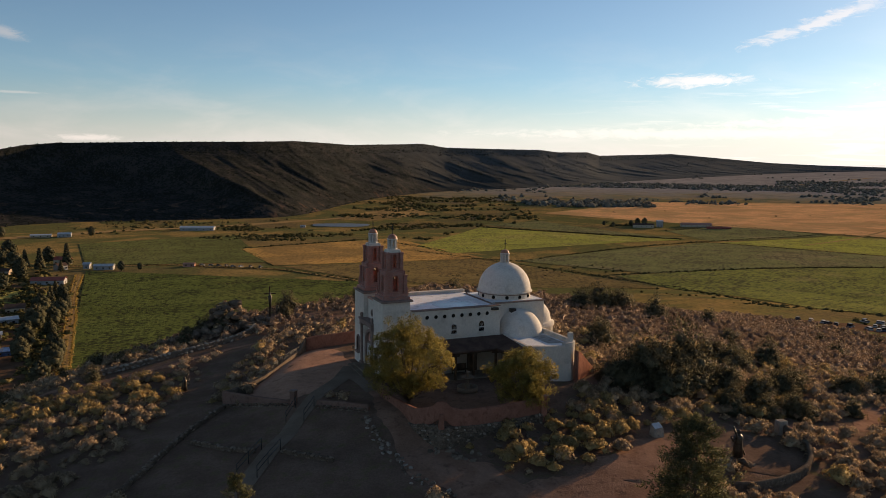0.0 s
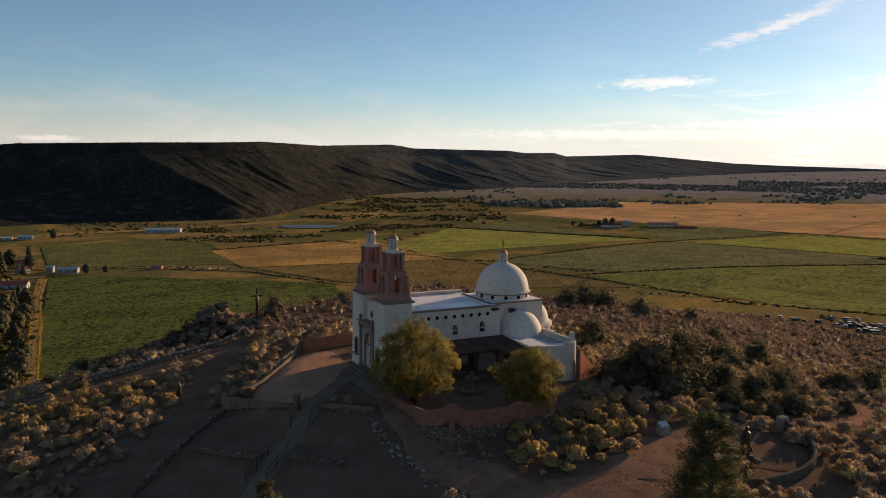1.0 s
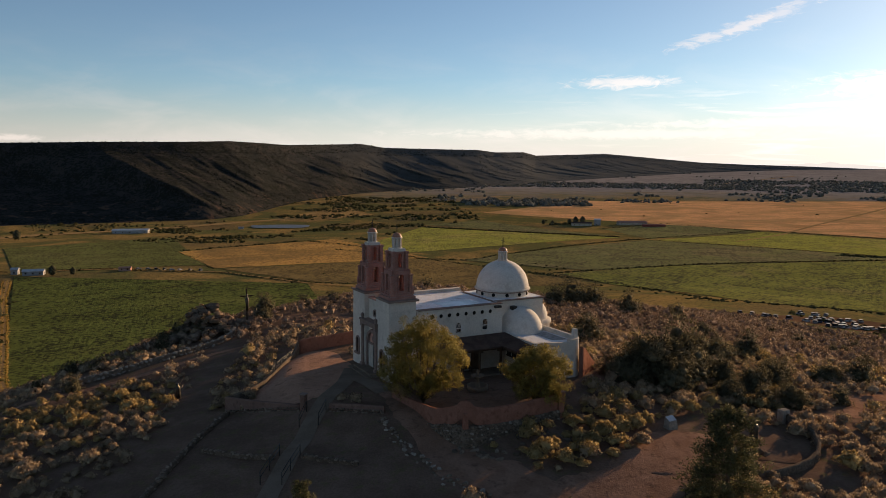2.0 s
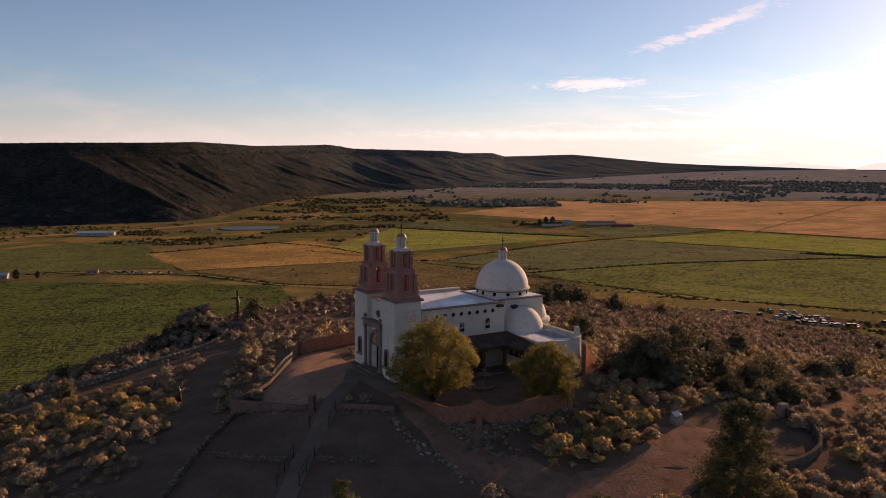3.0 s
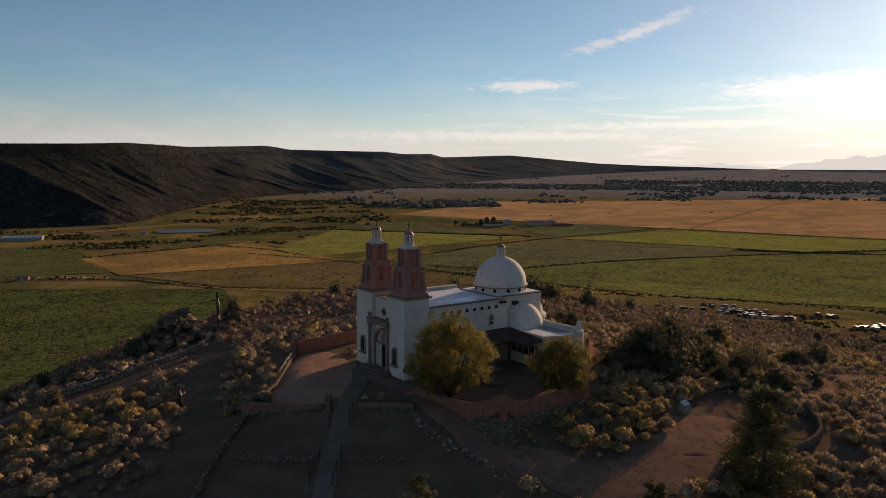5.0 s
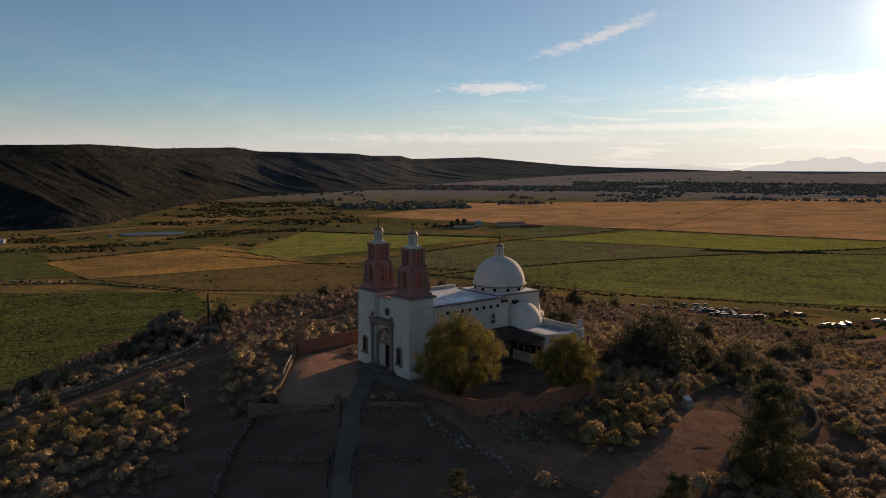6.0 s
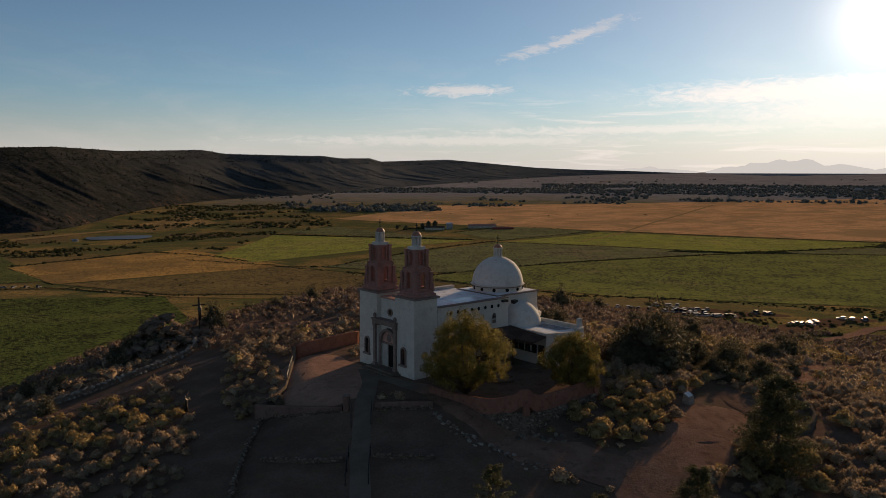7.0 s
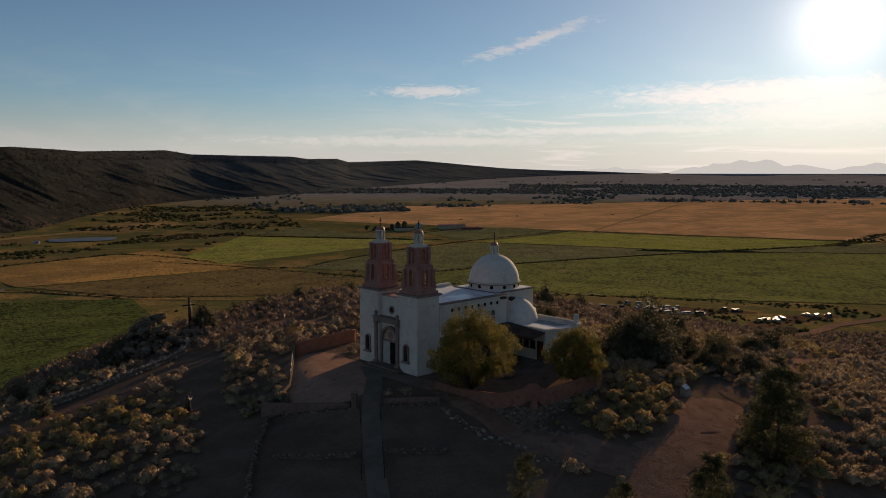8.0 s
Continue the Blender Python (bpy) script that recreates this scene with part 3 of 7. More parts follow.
# ---- ground, mesa, far hills ----
def build_ground():
    """One sheet from under the hill to the horizon."""
    radii = [0.0]
    while radii[-1] < 4960:
        radii.append(radii[-1] + max(1.1, 0.022 * radii[-1]))
    steps = 400
    a = np.arange(steps) * 2 * np.pi / steps
    r = np.array(radii[1:])[:, None]
    x, y = (r * np.cos(a)).ravel(), (70 + r * np.sin(a)).ravel()
    over = np.hypot(x, y) > 4900
    x, y = np.where(over, x * 4900 / np.hypot(x, y), x), np.where(over, y * 4900 / np.hypot(x, y), y)
    verts = np.vstack([[(0, 70, high(0, 70))], np.stack([x, y, ground_height(x, y)], 1)])
    k = np.arange(steps)
    tris = [np.stack([np.zeros(steps, int), 1 + k, 1 + (k + 1) % steps], 1)]
    for i in range(len(radii) - 2):
        p, q = 1 + i * steps, 1 + (i + 1) * steps
        tris.append(np.stack([p + k, q + k, q + (k + 1) % steps], 1))
        tris.append(np.stack([p + k, q + (k + 1) % steps, p + (k + 1) % steps], 1))
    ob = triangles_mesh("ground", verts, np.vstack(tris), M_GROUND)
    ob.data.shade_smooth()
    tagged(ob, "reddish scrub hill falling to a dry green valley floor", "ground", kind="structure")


build_ground()

# the mesa's rim: heading to the right of +y and rise of its skyline in degrees, distances of rim and foot
MESA = ((-40, 0.2, 1500, 1000), (-31.3, 0.5, 1550, 1080), (-29.3, 0.94, 1600, 1120), (-27.3, 1.14, 1620, 1140), (-20, 1.36, 1600, 1150), (-14, 1.47, 1650, 1190),
        (-11.3, 1.56, 1750, 1250), (-9.0, 1.45, 1850, 1330), (-7.1, 1.33, 1950, 1540), (-1.6, 1.48, 2250, 1900), (0.2, 1.2, 2300, 1950), (7.4, 1.09, 2550, 2200), (8.6, 0.93, 2600, 2280),
        (10.8, 0.95, 2750, 2400), (11.7, 0.7, 2850, 2500), (16.9, 0.86, 3300, 2950), (19.1, 0.67, 3500, 3150), (23.6, 0.27, 4000, 3700), (26.6, 0.14, 4350, 4050),
        (30.5, 0.04, 4600, 4400), (35, -0.12, 4700, 4550))
EYE_HEIGHT = 21.0


def build_mesa():
    """A long flat-topped ridge with a thin caprock step, gullied concave slopes and a spur."""
    keys = np.array(MESA, float)
    across, up = 700, 60
    turn = np.linspace(-40, 35, across)
    rise = np.interp(turn, keys[:, 0], keys[:, 1])
    rim = np.interp(turn, keys[:, 0], keys[:, 2])
    foot = np.interp(turn, keys[:, 0], keys[:, 3])
    even = np.ones(41) / 41
    rim, foot = (np.convolve(np.pad(k, 20, mode="edge"), even, mode="valid") for k in (rim, foot))
    verts = np.zeros((across, up, 3))
    for i in range(across):
        a = turn[i]
        top = EYE_HEIGHT + rim[i] * math.tan(radians(rise[i]))
        sx, sy = math.sin(radians(a)), math.cos(radians(a))
        base = float(plain_height(foot[i])) - 4
        wide = rim[i] - foot[i]
        bulge = -0.10 * math.exp(-((a + 3.5) / 1.6) ** 2) - 0.08 * math.exp(-((a - 4.5) / 1.5) ** 2)
        for j in range(up):
            s = j / (up - 6)
            if s <= 1:
                mid = math.sin(math.pi * s)
                crest = -10.9 - 9.2 * s + 0.9 * noise.noise((s * 3, 1.0, 7.0))
                away = crest - a
                steep = min(1.0, max(0.0, away / 1.2)) if a < crest else 0.0
                d = foot[i] + wide * s + bulge * wide * mid + wide * mid * (0.31 * min(1.0, max(0.0, away / 8.5)) - 0.13 * math.exp(-(away / 2.6) ** 2) - 0.04)
                lean = a + 9.0 * s
                ridge = 1 - 2 * abs(noise.noise((lean * 0.34, s * 0.9, 3.1))) - 0.6 * abs(noise.noise((lean * 0.95, s * 1.7, 8.2)))
                gully = -0.075 * ridge + 0.03 * noise.noise((lean * 1.9, s * 4, 1.2)) + 0.014 * noise.noise((lean * 4.5, s * 7, 6.2))
                d += gully * wide * mid * (1 - 0.75 * steep)
                h = 0.55 * s + 0.45 * s * s
                h = 0.93 * h + 0.07 * min(1.0, max(0.0, (s - 0.94) / 0.05))
                z = base + (top - base) * h + (4 * noise.noise((lean * 0.6, s * 4, 5.0)) + 1.8 * noise.noise((lean * 2.5, s * 9, 2.0))) * mid * (1 - 0.6 * steep)
            else:
                d = rim[i] + (s - 1) * 2600
                z = top - (s - 1) * 30
            verts[i, j] = (d * sx, d * sy, z)
    tris = []
    for i in range(across - 1):
        p = i * up + np.arange(up - 1)
        tris.append(np.stack([p, p + up, p + up + 1], 1))
        tris.append(np.stack([p, p + up + 1, p + 1], 1))
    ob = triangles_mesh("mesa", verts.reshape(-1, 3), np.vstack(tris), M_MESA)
    ob.data.shade_smooth()
    tagged(ob, "long dark flat-topped mesa with juniper-speckled slopes", "mesa", kind="structure")
    return verts


MESA_GRID = build_mesa()


def build_far_hills(name, middle, half, rise, distance, seed):
    verts, faces = [], []
    n = 60
    for k in range(n + 1):
        t = middle - half + 2 * half * k / n
        u = 2 * k / n - 1
        h = rise * max(0.0, 1 - abs(u) ** 2.2) * (0.75 + 0.5 * noise.noise((k * 0.13, seed, 0)) + 0.12 * noise.noise((k * 0.6, seed, 2)))
        z = EYE_HEIGHT + distance * math.tan(radians(max(h, 0.0)))
        x, y = distance * math.sin(radians(t)), distance * math.cos(radians(t))
        verts += [(x, y, -20), (x, y, z), (x * 1.02, y * 1.02, -20)]
        if k:
            p = 3 * k
            faces += [(p - 3, p, p + 1, p - 2), (p - 2, p + 1, p + 2, p - 1)]
    tagged(soft_mesh(name, verts, faces, M_HAZE_HILL, smooth=True), "pale blue hazy mountains on the horizon", "mountain", kind="structure")


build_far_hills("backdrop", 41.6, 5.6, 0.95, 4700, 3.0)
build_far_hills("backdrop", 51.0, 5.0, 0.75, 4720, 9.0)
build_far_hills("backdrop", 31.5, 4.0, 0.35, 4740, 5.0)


# ---- fields, tracks, water in the valley ----
def sheet(name, corners, material, label, category, lift=0.35, cells=24, kind="structure"):
    """A four-cornered piece of land, draped over the ground."""
    a, b, c, d = (np.array(p, float) for p in corners)
    verts, faces = [], []
    for i in range(cells + 1):
        for j in range(cells + 1):
            u, v = i / cells, j / cells
            p = (a * (1 - u) + b * u) * (1 - v) + (d * (1 - u) + c * u) * v
            verts.append((p[0], p[1], high(p[0], p[1]) + lift))
    w = cells + 1
    faces = [(i * w + j, (i + 1) * w + j, (i + 1) * w + j + 1, i * w + j + 1) for i in range(cells) for j in range(cells)]
    return tagged(soft_mesh(name, verts, faces, material, smooth=True), label, category, kind=kind)


def strip(name, points, widths, material, label, category, lift=0.05, step=1.0, across=5, kind="structure", ragged=False):
    """A path draped over the ground along a line, with a width at each point."""
    verts, faces = [], []
    line = []
    for i in range(len(points) - 1):
        p, q = Vector((*points[i], 0)), Vector((*points[i + 1], 0))
        n = max(1, int((q - p).length / step))
        line += [(p.lerp(q, k / n), widths[i] + (widths[i + 1] - widths[i]) * k / n) for k in range(n)]
    line.append((Vector((*points[-1], 0)), widths[-1]))
    for i, (p, w) in enumerate(line):
        way = (line[min(i + 2, len(line) - 1)][0] - line[max(i - 2, 0)][0]).normalized()
        side = Vector((-way.y, way.x, 0))
        wob = 0.06 * w * noise.noise((p.x * 0.4, p.y * 0.4, 2.0))
        if ragged:
            end = min((p - line[0][0]).length, (p - line[-1][0]).length) / (0.5 * w + 0.01)
            w = w * (0.25 + 0.75 * math.sqrt(min(1.0, end))) if end < 1 else w
            wob = 0.3 * min(w, 4.0) * noise.noise((p.x * 0.35, p.y * 0.35, 2.0)) + 0.35 * noise.noise((p.x * 1.3, p.y * 1.3, 5.0))
        for k in range(across):
            q = p + side * (w * (k / (across - 1) - 0.5) + (wob if k in (0, across - 1) else 0))
            verts.append((q.x, q.y, high(q.x, q.y) + lift - (0.03 if k in (0, across - 1) else 0)))
    faces = [(i * across + k, i * across + k + 1, (i + 1) * across + k + 1, (i + 1) * across + k) for i in range(len(line) - 1) for k in range(across - 1)]
    return tagged(soft_mesh(name, verts, faces, material, smooth=True), label, category, kind=kind)

M_CROP_DARK = crop_surface("dark_green_crop", (0.088, 0.108, 0.033), (0.12, 0.125, 0.042), (0.024, 0.026, 0.017), -14, 1.6, 0.35)
M_CROP_HAY = crop_surface("dull_green_hay", (0.115, 0.125, 0.045), (0.14, 0.14, 0.056), (0.05, 0.05, 0.026), -19, 2.2, 0.4)
M_CROP_BRIGHT = crop_surface("bright_green_crop", (0.25, 0.25, 0.06), (0.29, 0.255, 0.08), (0.09, 0.09, 0.04), 12, 2.2, 0.4)
M_CROP_MID = crop_surface("mid_green_crop", (0.15, 0.152, 0.066), (0.175, 0.152, 0.08), (0.06, 0.055, 0.038), 20, 2.6, 0.5)
M_CROP_GREEN = crop_surface("striped_green_crop", (0.168, 0.175, 0.052), (0.195, 0.172, 0.07), (0.05, 0.05, 0.032), 36, 2.6, 0.4)
M_CROP_GOLD = crop_surface("golden_stubble", (0.42, 0.24, 0.08), (0.24, 0.15, 0.062), (0.15, 0.10, 0.044), -5, 3.0, 0.62)
M_CROP_FLAT = crop_surface("dry_grass_flat", (0.32, 0.205, 0.085), (0.24, 0.155, 0.07), (0.13, 0.09, 0.045), -4, 3.0, 0.5)
M_CROP_BROWN = crop_surface("brown_stubble", (0.17, 0.124, 0.053), (0.20, 0.138, 0.06), (0.078, 0.059, 0.032), 2, 3.0, 0.5)
M_CROP_TAWNY = crop_surface("tawny_grain", (0.60, 0.315, 0.15), (0.33, 0.205, 0.095), (0.38, 0.225, 0.11), -10, 4.0, 0.55, 0.85)

sheet("field", ((-289, 596), (-60, 552), (0, 230), (-128, 240)), M_CROP_DARK, "dark green potato field in low rows", "field", cells=40)
sheet("field", ((-399, 810), (-259, 927), (-158, 659), (-306, 631)), M_CROP_HAY, "dull green hay field beside a farm track", "field")
sheet("field", ((-211, 769), (-60, 905), (40, 705), (-146, 638)), M_CROP_GOLD, "golden dry stubble field", "field")
sheet("field", ((-140, 634), (44, 703), (150, 500), (-56, 560)), M_CROP_BROWN, "brown dry stubble field in faint rows", "field", 0.3)
sheet("field", ((-30, 810), (54, 1090), (296, 912), (9, 745)), M_CROP_BRIGHT, "bright green meadow between dark hedgerows", "field")
sheet("field", ((60, 1133), (159, 1193), (303, 925), (300, 916)), M_CROP_MID, "dull green pasture behind a hedgerow", "field")
sheet("field", ((68, 683), (318, 872), (500, 662), (164, 577)), M_CROP_MID, "mottled green field of low crops", "field")
sheet("field", ((133, 568), (497, 648), (420, 322), (195, 385)), M_CROP_GREEN, "bright green striped field beside a vehicle yard", "field", cells=36)
sheet("field", ((497, 648), (730, 590), (560, 330), (420, 322)), M_CROP_GREEN, "bright green field below a dark ditch", "field")
sheet("field", ((325, 872), (530, 1006), (828, 716), (508, 670)), M_CROP_BRIGHT, "green field along a dark ditch", "field")
sheet("field", ((516, 656), (800, 712), (1000, 560), (735, 592)), M_CROP_MID, "grey green field beyond a dark ditch", "field")
sheet("field", ((318, 1060), (446, 1130), (525, 1012), (325, 890)), M_CROP_MID, "grey green field beside a farmstead", "field")
sheet("field", ((178, 1337), (452, 1632), (1500, 1500), (545, 1022)), M_CROP_TAWNY, "broad tawny orange grain field", "field", cells=36)
sheet("field", ((547, 1022), (1500, 1500), (2000, 1250), (850, 728)), M_CROP_TAWNY, "broad tawny orange grain field", "field", cells=36)
sheet("field", ((852, 726), (2000, 1248), (2200, 800), (1100, 560)), M_CROP_TAWNY, "broad tawny orange grain field", "field", cells=36)
sheet("lawn", ((-302, 500), (-259, 499), (-243, 452), (-272, 440)), M_CROP_BRIGHT, "mown green lawn behind valley houses", "lawn", 0.4, 10)
strip("driveway", [(-345, 528), (-318, 534), (-296, 512), (-262, 506)], (5, 6, 5, 4), M_YARD, "dirt driveway to the valley houses", "driveway", 0.45, 6)
strip("yard", [(-150, 245), (-175, 290), (-232, 405), (-275, 470)], (34, 44, 50, 30), M_YARD, "shaded bare ground under the lane trees", "yard", 0.4, 8, ragged=True)
strip("road", [(860, 2090), (1105, 2361), (1421, 2683), (1700, 2960)], (9, 10, 12, 14), M_DIRT, "pale road climbing the far plain", "road", 0.8, 40)
strip("dry_wash", [(-5, 2196), (30, 2216), (78, 2228)], (6, 18, 8), M_CROP_FLAT, "pale bare wash below the far mesa", "wash", 0.8, 12, ragged=True)
sheet("dry_meadow", ((-185, 1195), (-118, 1172), (-20, 1300), (-78, 1470)), M_CROP_FLAT, "golden dry grass flat below the mesa", "meadow")
strip("dirt_track", [(-284, 575), (-247, 490), (-208, 410), (-147, 281), (-116, 230)], (3.4, 3.4, 3.4, 3.4, 3.4), M_DIRT, "tan dirt farm track edged with dry grass", "track", 0.45, 8)
strip("dirt_track", [(-420, 600), (-301, 622), (-235, 635), (-133, 613), (-60, 553), (60, 500)], (2.5, 3, 3, 2.5, 2.5, 2), M_DIRT, "narrow dirt lane between fields", "track", 0.6, 10)
strip("dirt_track", [(418, 854), (520, 952), (664, 1090), (860, 1265), (1064, 1452)], (4, 5, 6, 7, 7), M_DIRT, "pale farm lane across a grain field", "track", 0.6, 20)
strip("road", [(-700, 700), (-489, 885), (-432, 970), (-317, 1060), (-200, 1175), (-135, 1235)], (30, 30, 26, 22, 18, 12), M_DIRT, "pale dirt road at the mesa foot", "road", 0.6, 20)


def pool(name, x, y, long, wide, turn, material, label):
    """Still water with an uneven rounded bank."""
    bm = bmesh.new()
    rim = []
    for k in range(40):
        a = 2 * math.pi * k / 40
        d = 1 + 0.16 * noise.noise((math.cos(a) * 1.6, math.sin(a) * 1.6, 3.0)) - 0.12 * math.cos(2 * a) ** 2
        c, s = math.cos(radians(turn)), math.sin(radians(turn))
        u, v = long * d * math.cos(a), wide * d * math.sin(a)
        rim.append(bm.verts.new((x + u * c - v * s, y + u * s + v * c, high(x, y) + 0.9)))
    bm.faces.new(rim)
    ob = tagged(part(name, bm, material), label, name, kind="structure")


pool("pond", -152, 1100, 48, 32, 4, M_WATER, "still dark blue irrigation pond")

# ---- the church ----
CHURCH = pose(6.75, 80.35, 0, 0, 0, 23.3)  # local x runs from door to apse, local y to the far side
church = thing("church", CHURCH, "white plastered mission church with domes and two red brick bell towers", "church")


def arched_wall(w, h, t, arch_w, arch_h, sill=0.0):
    """A wall panel along x with a round-headed opening, t thick."""
    pts = [(-w / 2, sill), (-w / 2, h), (w / 2, h), (w / 2, sill)] + [(x, z) for x, z in arch_points(arch_w, arch_h - sill, 10, 0, sill)][::-1]
    bm = prism(pts, -t / 2, t / 2, m=UPRIGHT)
    if sill:
        box(bm, -w / 2, w / 2, -t / 2, t / 2, 0, sill)
    return bm


def niche_window(parent, m, w, h):
    """A round-headed niche window with stone surround, sill and dark panes."""
    win = part("window", prism(arch_points(w, h), -0.06, 0.10, m=UPRIGHT), M_GLASS, parent, "dark round-headed window")
    win.matrix_local = m
    outer, inner = arch_points(w + 0.3, h + 0.15), arch_points(w, h)
    frame_bm = prism(outer + inner[::-1], -0.12, 0.07, m=UPRIGHT)
    part("window_frame", frame_bm, M_STONE_TRIM, win)
    part("window_sill", block(-w / 2 - 0.25, w / 2 + 0.25, -0.28, 0.06, -0.2, 0.0, bevel=0.03), M_STONE_TRIM, win)
    part("window_bar", block(-0.025, 0.025, -0.10, -0.07, 0, h), M_TIMBER, win)
    return win


def white_window(parent, m, w, h):
    """A deep plain round-headed window with a bar across."""
    win = part("window", prism(arch_points(w, h), -0.02, 0.12, m=UPRIGHT), M_GLASS, parent, "small dark arched window")
    win.matrix_local = m
    part("window_frame", prism(arch_points(w + 0.14, h + 0.07) + arch_points(w, h)[::-1], -0.07, 0.02, m=UPRIGHT), M_PLASTER, win)
    part("window_bar", block(-w / 2, w / 2, -0.09, -0.03, 0.36 * h, 0.36 * h + 0.1), M_PLASTER, win)
    part("window_sill", block(-w / 2 - 0.12, w / 2 + 0.12, -0.2, 0.04, -0.12, 0.0, bevel=0.03), M_PLASTER, win)


FRONT = -15.5  # the facade's plane

# tower bases, with battered fronts, and the slabs on them
for y, tall in ((3.05, 7.62), (-3.05, 7.66)):
    base = part("tower_base", block(FRONT - 0.12, -12.65, y - 1.62, y + 1.62, -0.6, tall, bevel=0.07, taper=0.06), M_PLASTER, church)
    part("slab", block(FRONT - 0.2, -12.5, y - 1.8, y + 1.8, tall, tall + 0.2, bevel=0.03), M_STONE_TRIM, base, "dark stone slab")
# the middle of the facade stands back a little and ends in a low pink coping
part("facade_wall", block(FRONT + 0.42, -12.65, -1.5, 1.5, -0.6, 7.15), M_PLASTER, church)
part("coping", block(FRONT + 0.34, -12.8, -1.46, 1.46, 7.15, 7.33, bevel=0.04), M_PINK, church, "pink plaster coping")


def bell_tower(y):
    """Two open arched brick storeys on a stepped plinth, with a white lantern, a small dome and a cross."""
    tower = part("bell_tower", block(-1.36, 1.36, -1.36, 1.36, 0, 0.3, bevel=0.04), M_BRICK, church, "red brick bell tower with a white lantern")
    tower.location = (-14.05, y, 7.84)
    part("plinth", block(-1.22, 1.22, -1.22, 1.22, 0.3, 0.5, bevel=0.04, taper=0.04), M_BRICK, tower)
    z = 0.5
    for half, tall, arch, rise in ((0.98, 2.25, 0.58, 1.75), (0.68, 1.8, 0.4, 1.5)):
        storey = part("storey", block(-half - 0.1, half + 0.1, -half - 0.1, half + 0.1, z, z + 0.16, bevel=0.02), M_BRICK, tower)
        for k in range(4):
            wall = arched_wall(2 * half, tall - 0.14, 0.26, arch, rise, 0.16)
            bmesh.ops.transform(wall, matrix=pose(0, 0, z + 0.14, 0, 0, 90 * k) @ pose(0, -half + 0.13, 0), verts=wall.verts)
            part("belfry_wall", wall, M_BRICK, storey)
            arch_rim = prism(arch_points(arch + 0.2, rise + 0.1) + arch_points(arch, rise)[::-1], -0.05, 0.02, m=UPRIGHT)
            bmesh.ops.transform(arch_rim, matrix=pose(0, 0, z + 0.14, 0, 0, 90 * k) @ pose(0, -half, 0), verts=arch_rim.verts)
            part("arch_rim", arch_rim, M_BRICK, storey)
        for sx in (-1, 1):
            for sy in (-1, 1):
                low = half > 0.8
                pier = block(sx * half - 0.16, sx * half + 0.16, sy * half - 0.16, sy * half + 0.16, z + 0.14, z + tall - (0.35 if low else -0.06), bevel=0.03)
                box(pier, sx * half - 0.21, sx * half + 0.21, sy * half - 0.21, sy * half + 0.21, z + tall - (0.5 if low else 0.16), z + tall - (0.35 if low else -0.02), bevel=0.03)
                if low:
                    # buttress foot and a small stepped shoulder
                    box(pier, sx * 1.12 - 0.15, sx * 1.12 + 0.15, sy * 1.12 - 0.15, sy * 1.12 + 0.15, z, z + 0.75, bevel=0.03, taper=0.07)
                    box(pier, sx * 0.86 - 0.13, sx * 0.86 + 0.13, sy * 0.86 - 0.13, sy * 0.86 + 0.13, z + tall - 0.35, z + tall + 0.12, bevel=0.03, taper=0.04)
                part("corner_pier", pier, M_BRICK, storey)
        part("storey_roof", block(-half + 0.02, half - 0.02, -half + 0.02, half - 0.02, z + tall - 0.14, z + tall + 0.01, bevel=0.02, taper=0.03), M_BRICK, storey)
        z += tall
    bell = revolve([(0.0, 2.55), (0.1, 2.55), (0.16, 2.4), (0.2, 2.15), (0.3, 1.95), (0.29, 1.93), (0.0, 2.0)], 16)
    part("bell", bell, M_BRONZE, tower, "bronze bell")
    part("cap_slab", block(-0.66, 0.66, -0.66, 0.66, z, z + 0.3, bevel=0.04, taper=0.05), M_PLASTER, tower, "white plaster cap")
    z += 0.3
    lantern = part("lantern", revolve([(0.0, z), (0.5, z), (0.5, z + 0.12), (0.43, z + 0.14), (0.43, z + 0.16)], 8, 22.5, smooth=False), M_PLASTER, tower, "white open lantern")
    for k in range(8):
        a = 45 * k + 22.5
        part("post", block(-0.075, 0.075, -0.06, 0.06, z + 0.14, z + 0.92, m=pose(0.40 * math.cos(radians(a)), 0.40 * math.sin(radians(a)), 0, 0, 0, a)), M_PLASTER, lantern)
    part("core", revolve([(0.22, z + 0.1), (0.22, z + 0.95)], 8), M_PLASTER, lantern)
    part("lantern_ring", revolve([(0.0, z + 0.9), (0.5, z + 0.9), (0.54, z + 0.98), (0.5, z + 1.04), (0.0, z + 1.04)], 16), M_PLASTER, lantern)
    cap = part("cap", revolve([(0.46 * math.cos(radians(t)), z + 1.04 + 0.44 * math.sin(radians(t))) for t in range(0, 91, 15)], 16), M_COPPER, tower, "dull copper cap")
    cross = block(-0.025, 0.025, -0.025, 0.025, z + 1.45, z + 2.3)
    box(cross, -0.025, 0.025, -0.22, 0.22, z + 1.98, z + 2.04)
    part("cross", cross, M_IRON, cap, "thin iron cross")


bell_tower(3.0)
bell_tower(-3.08)

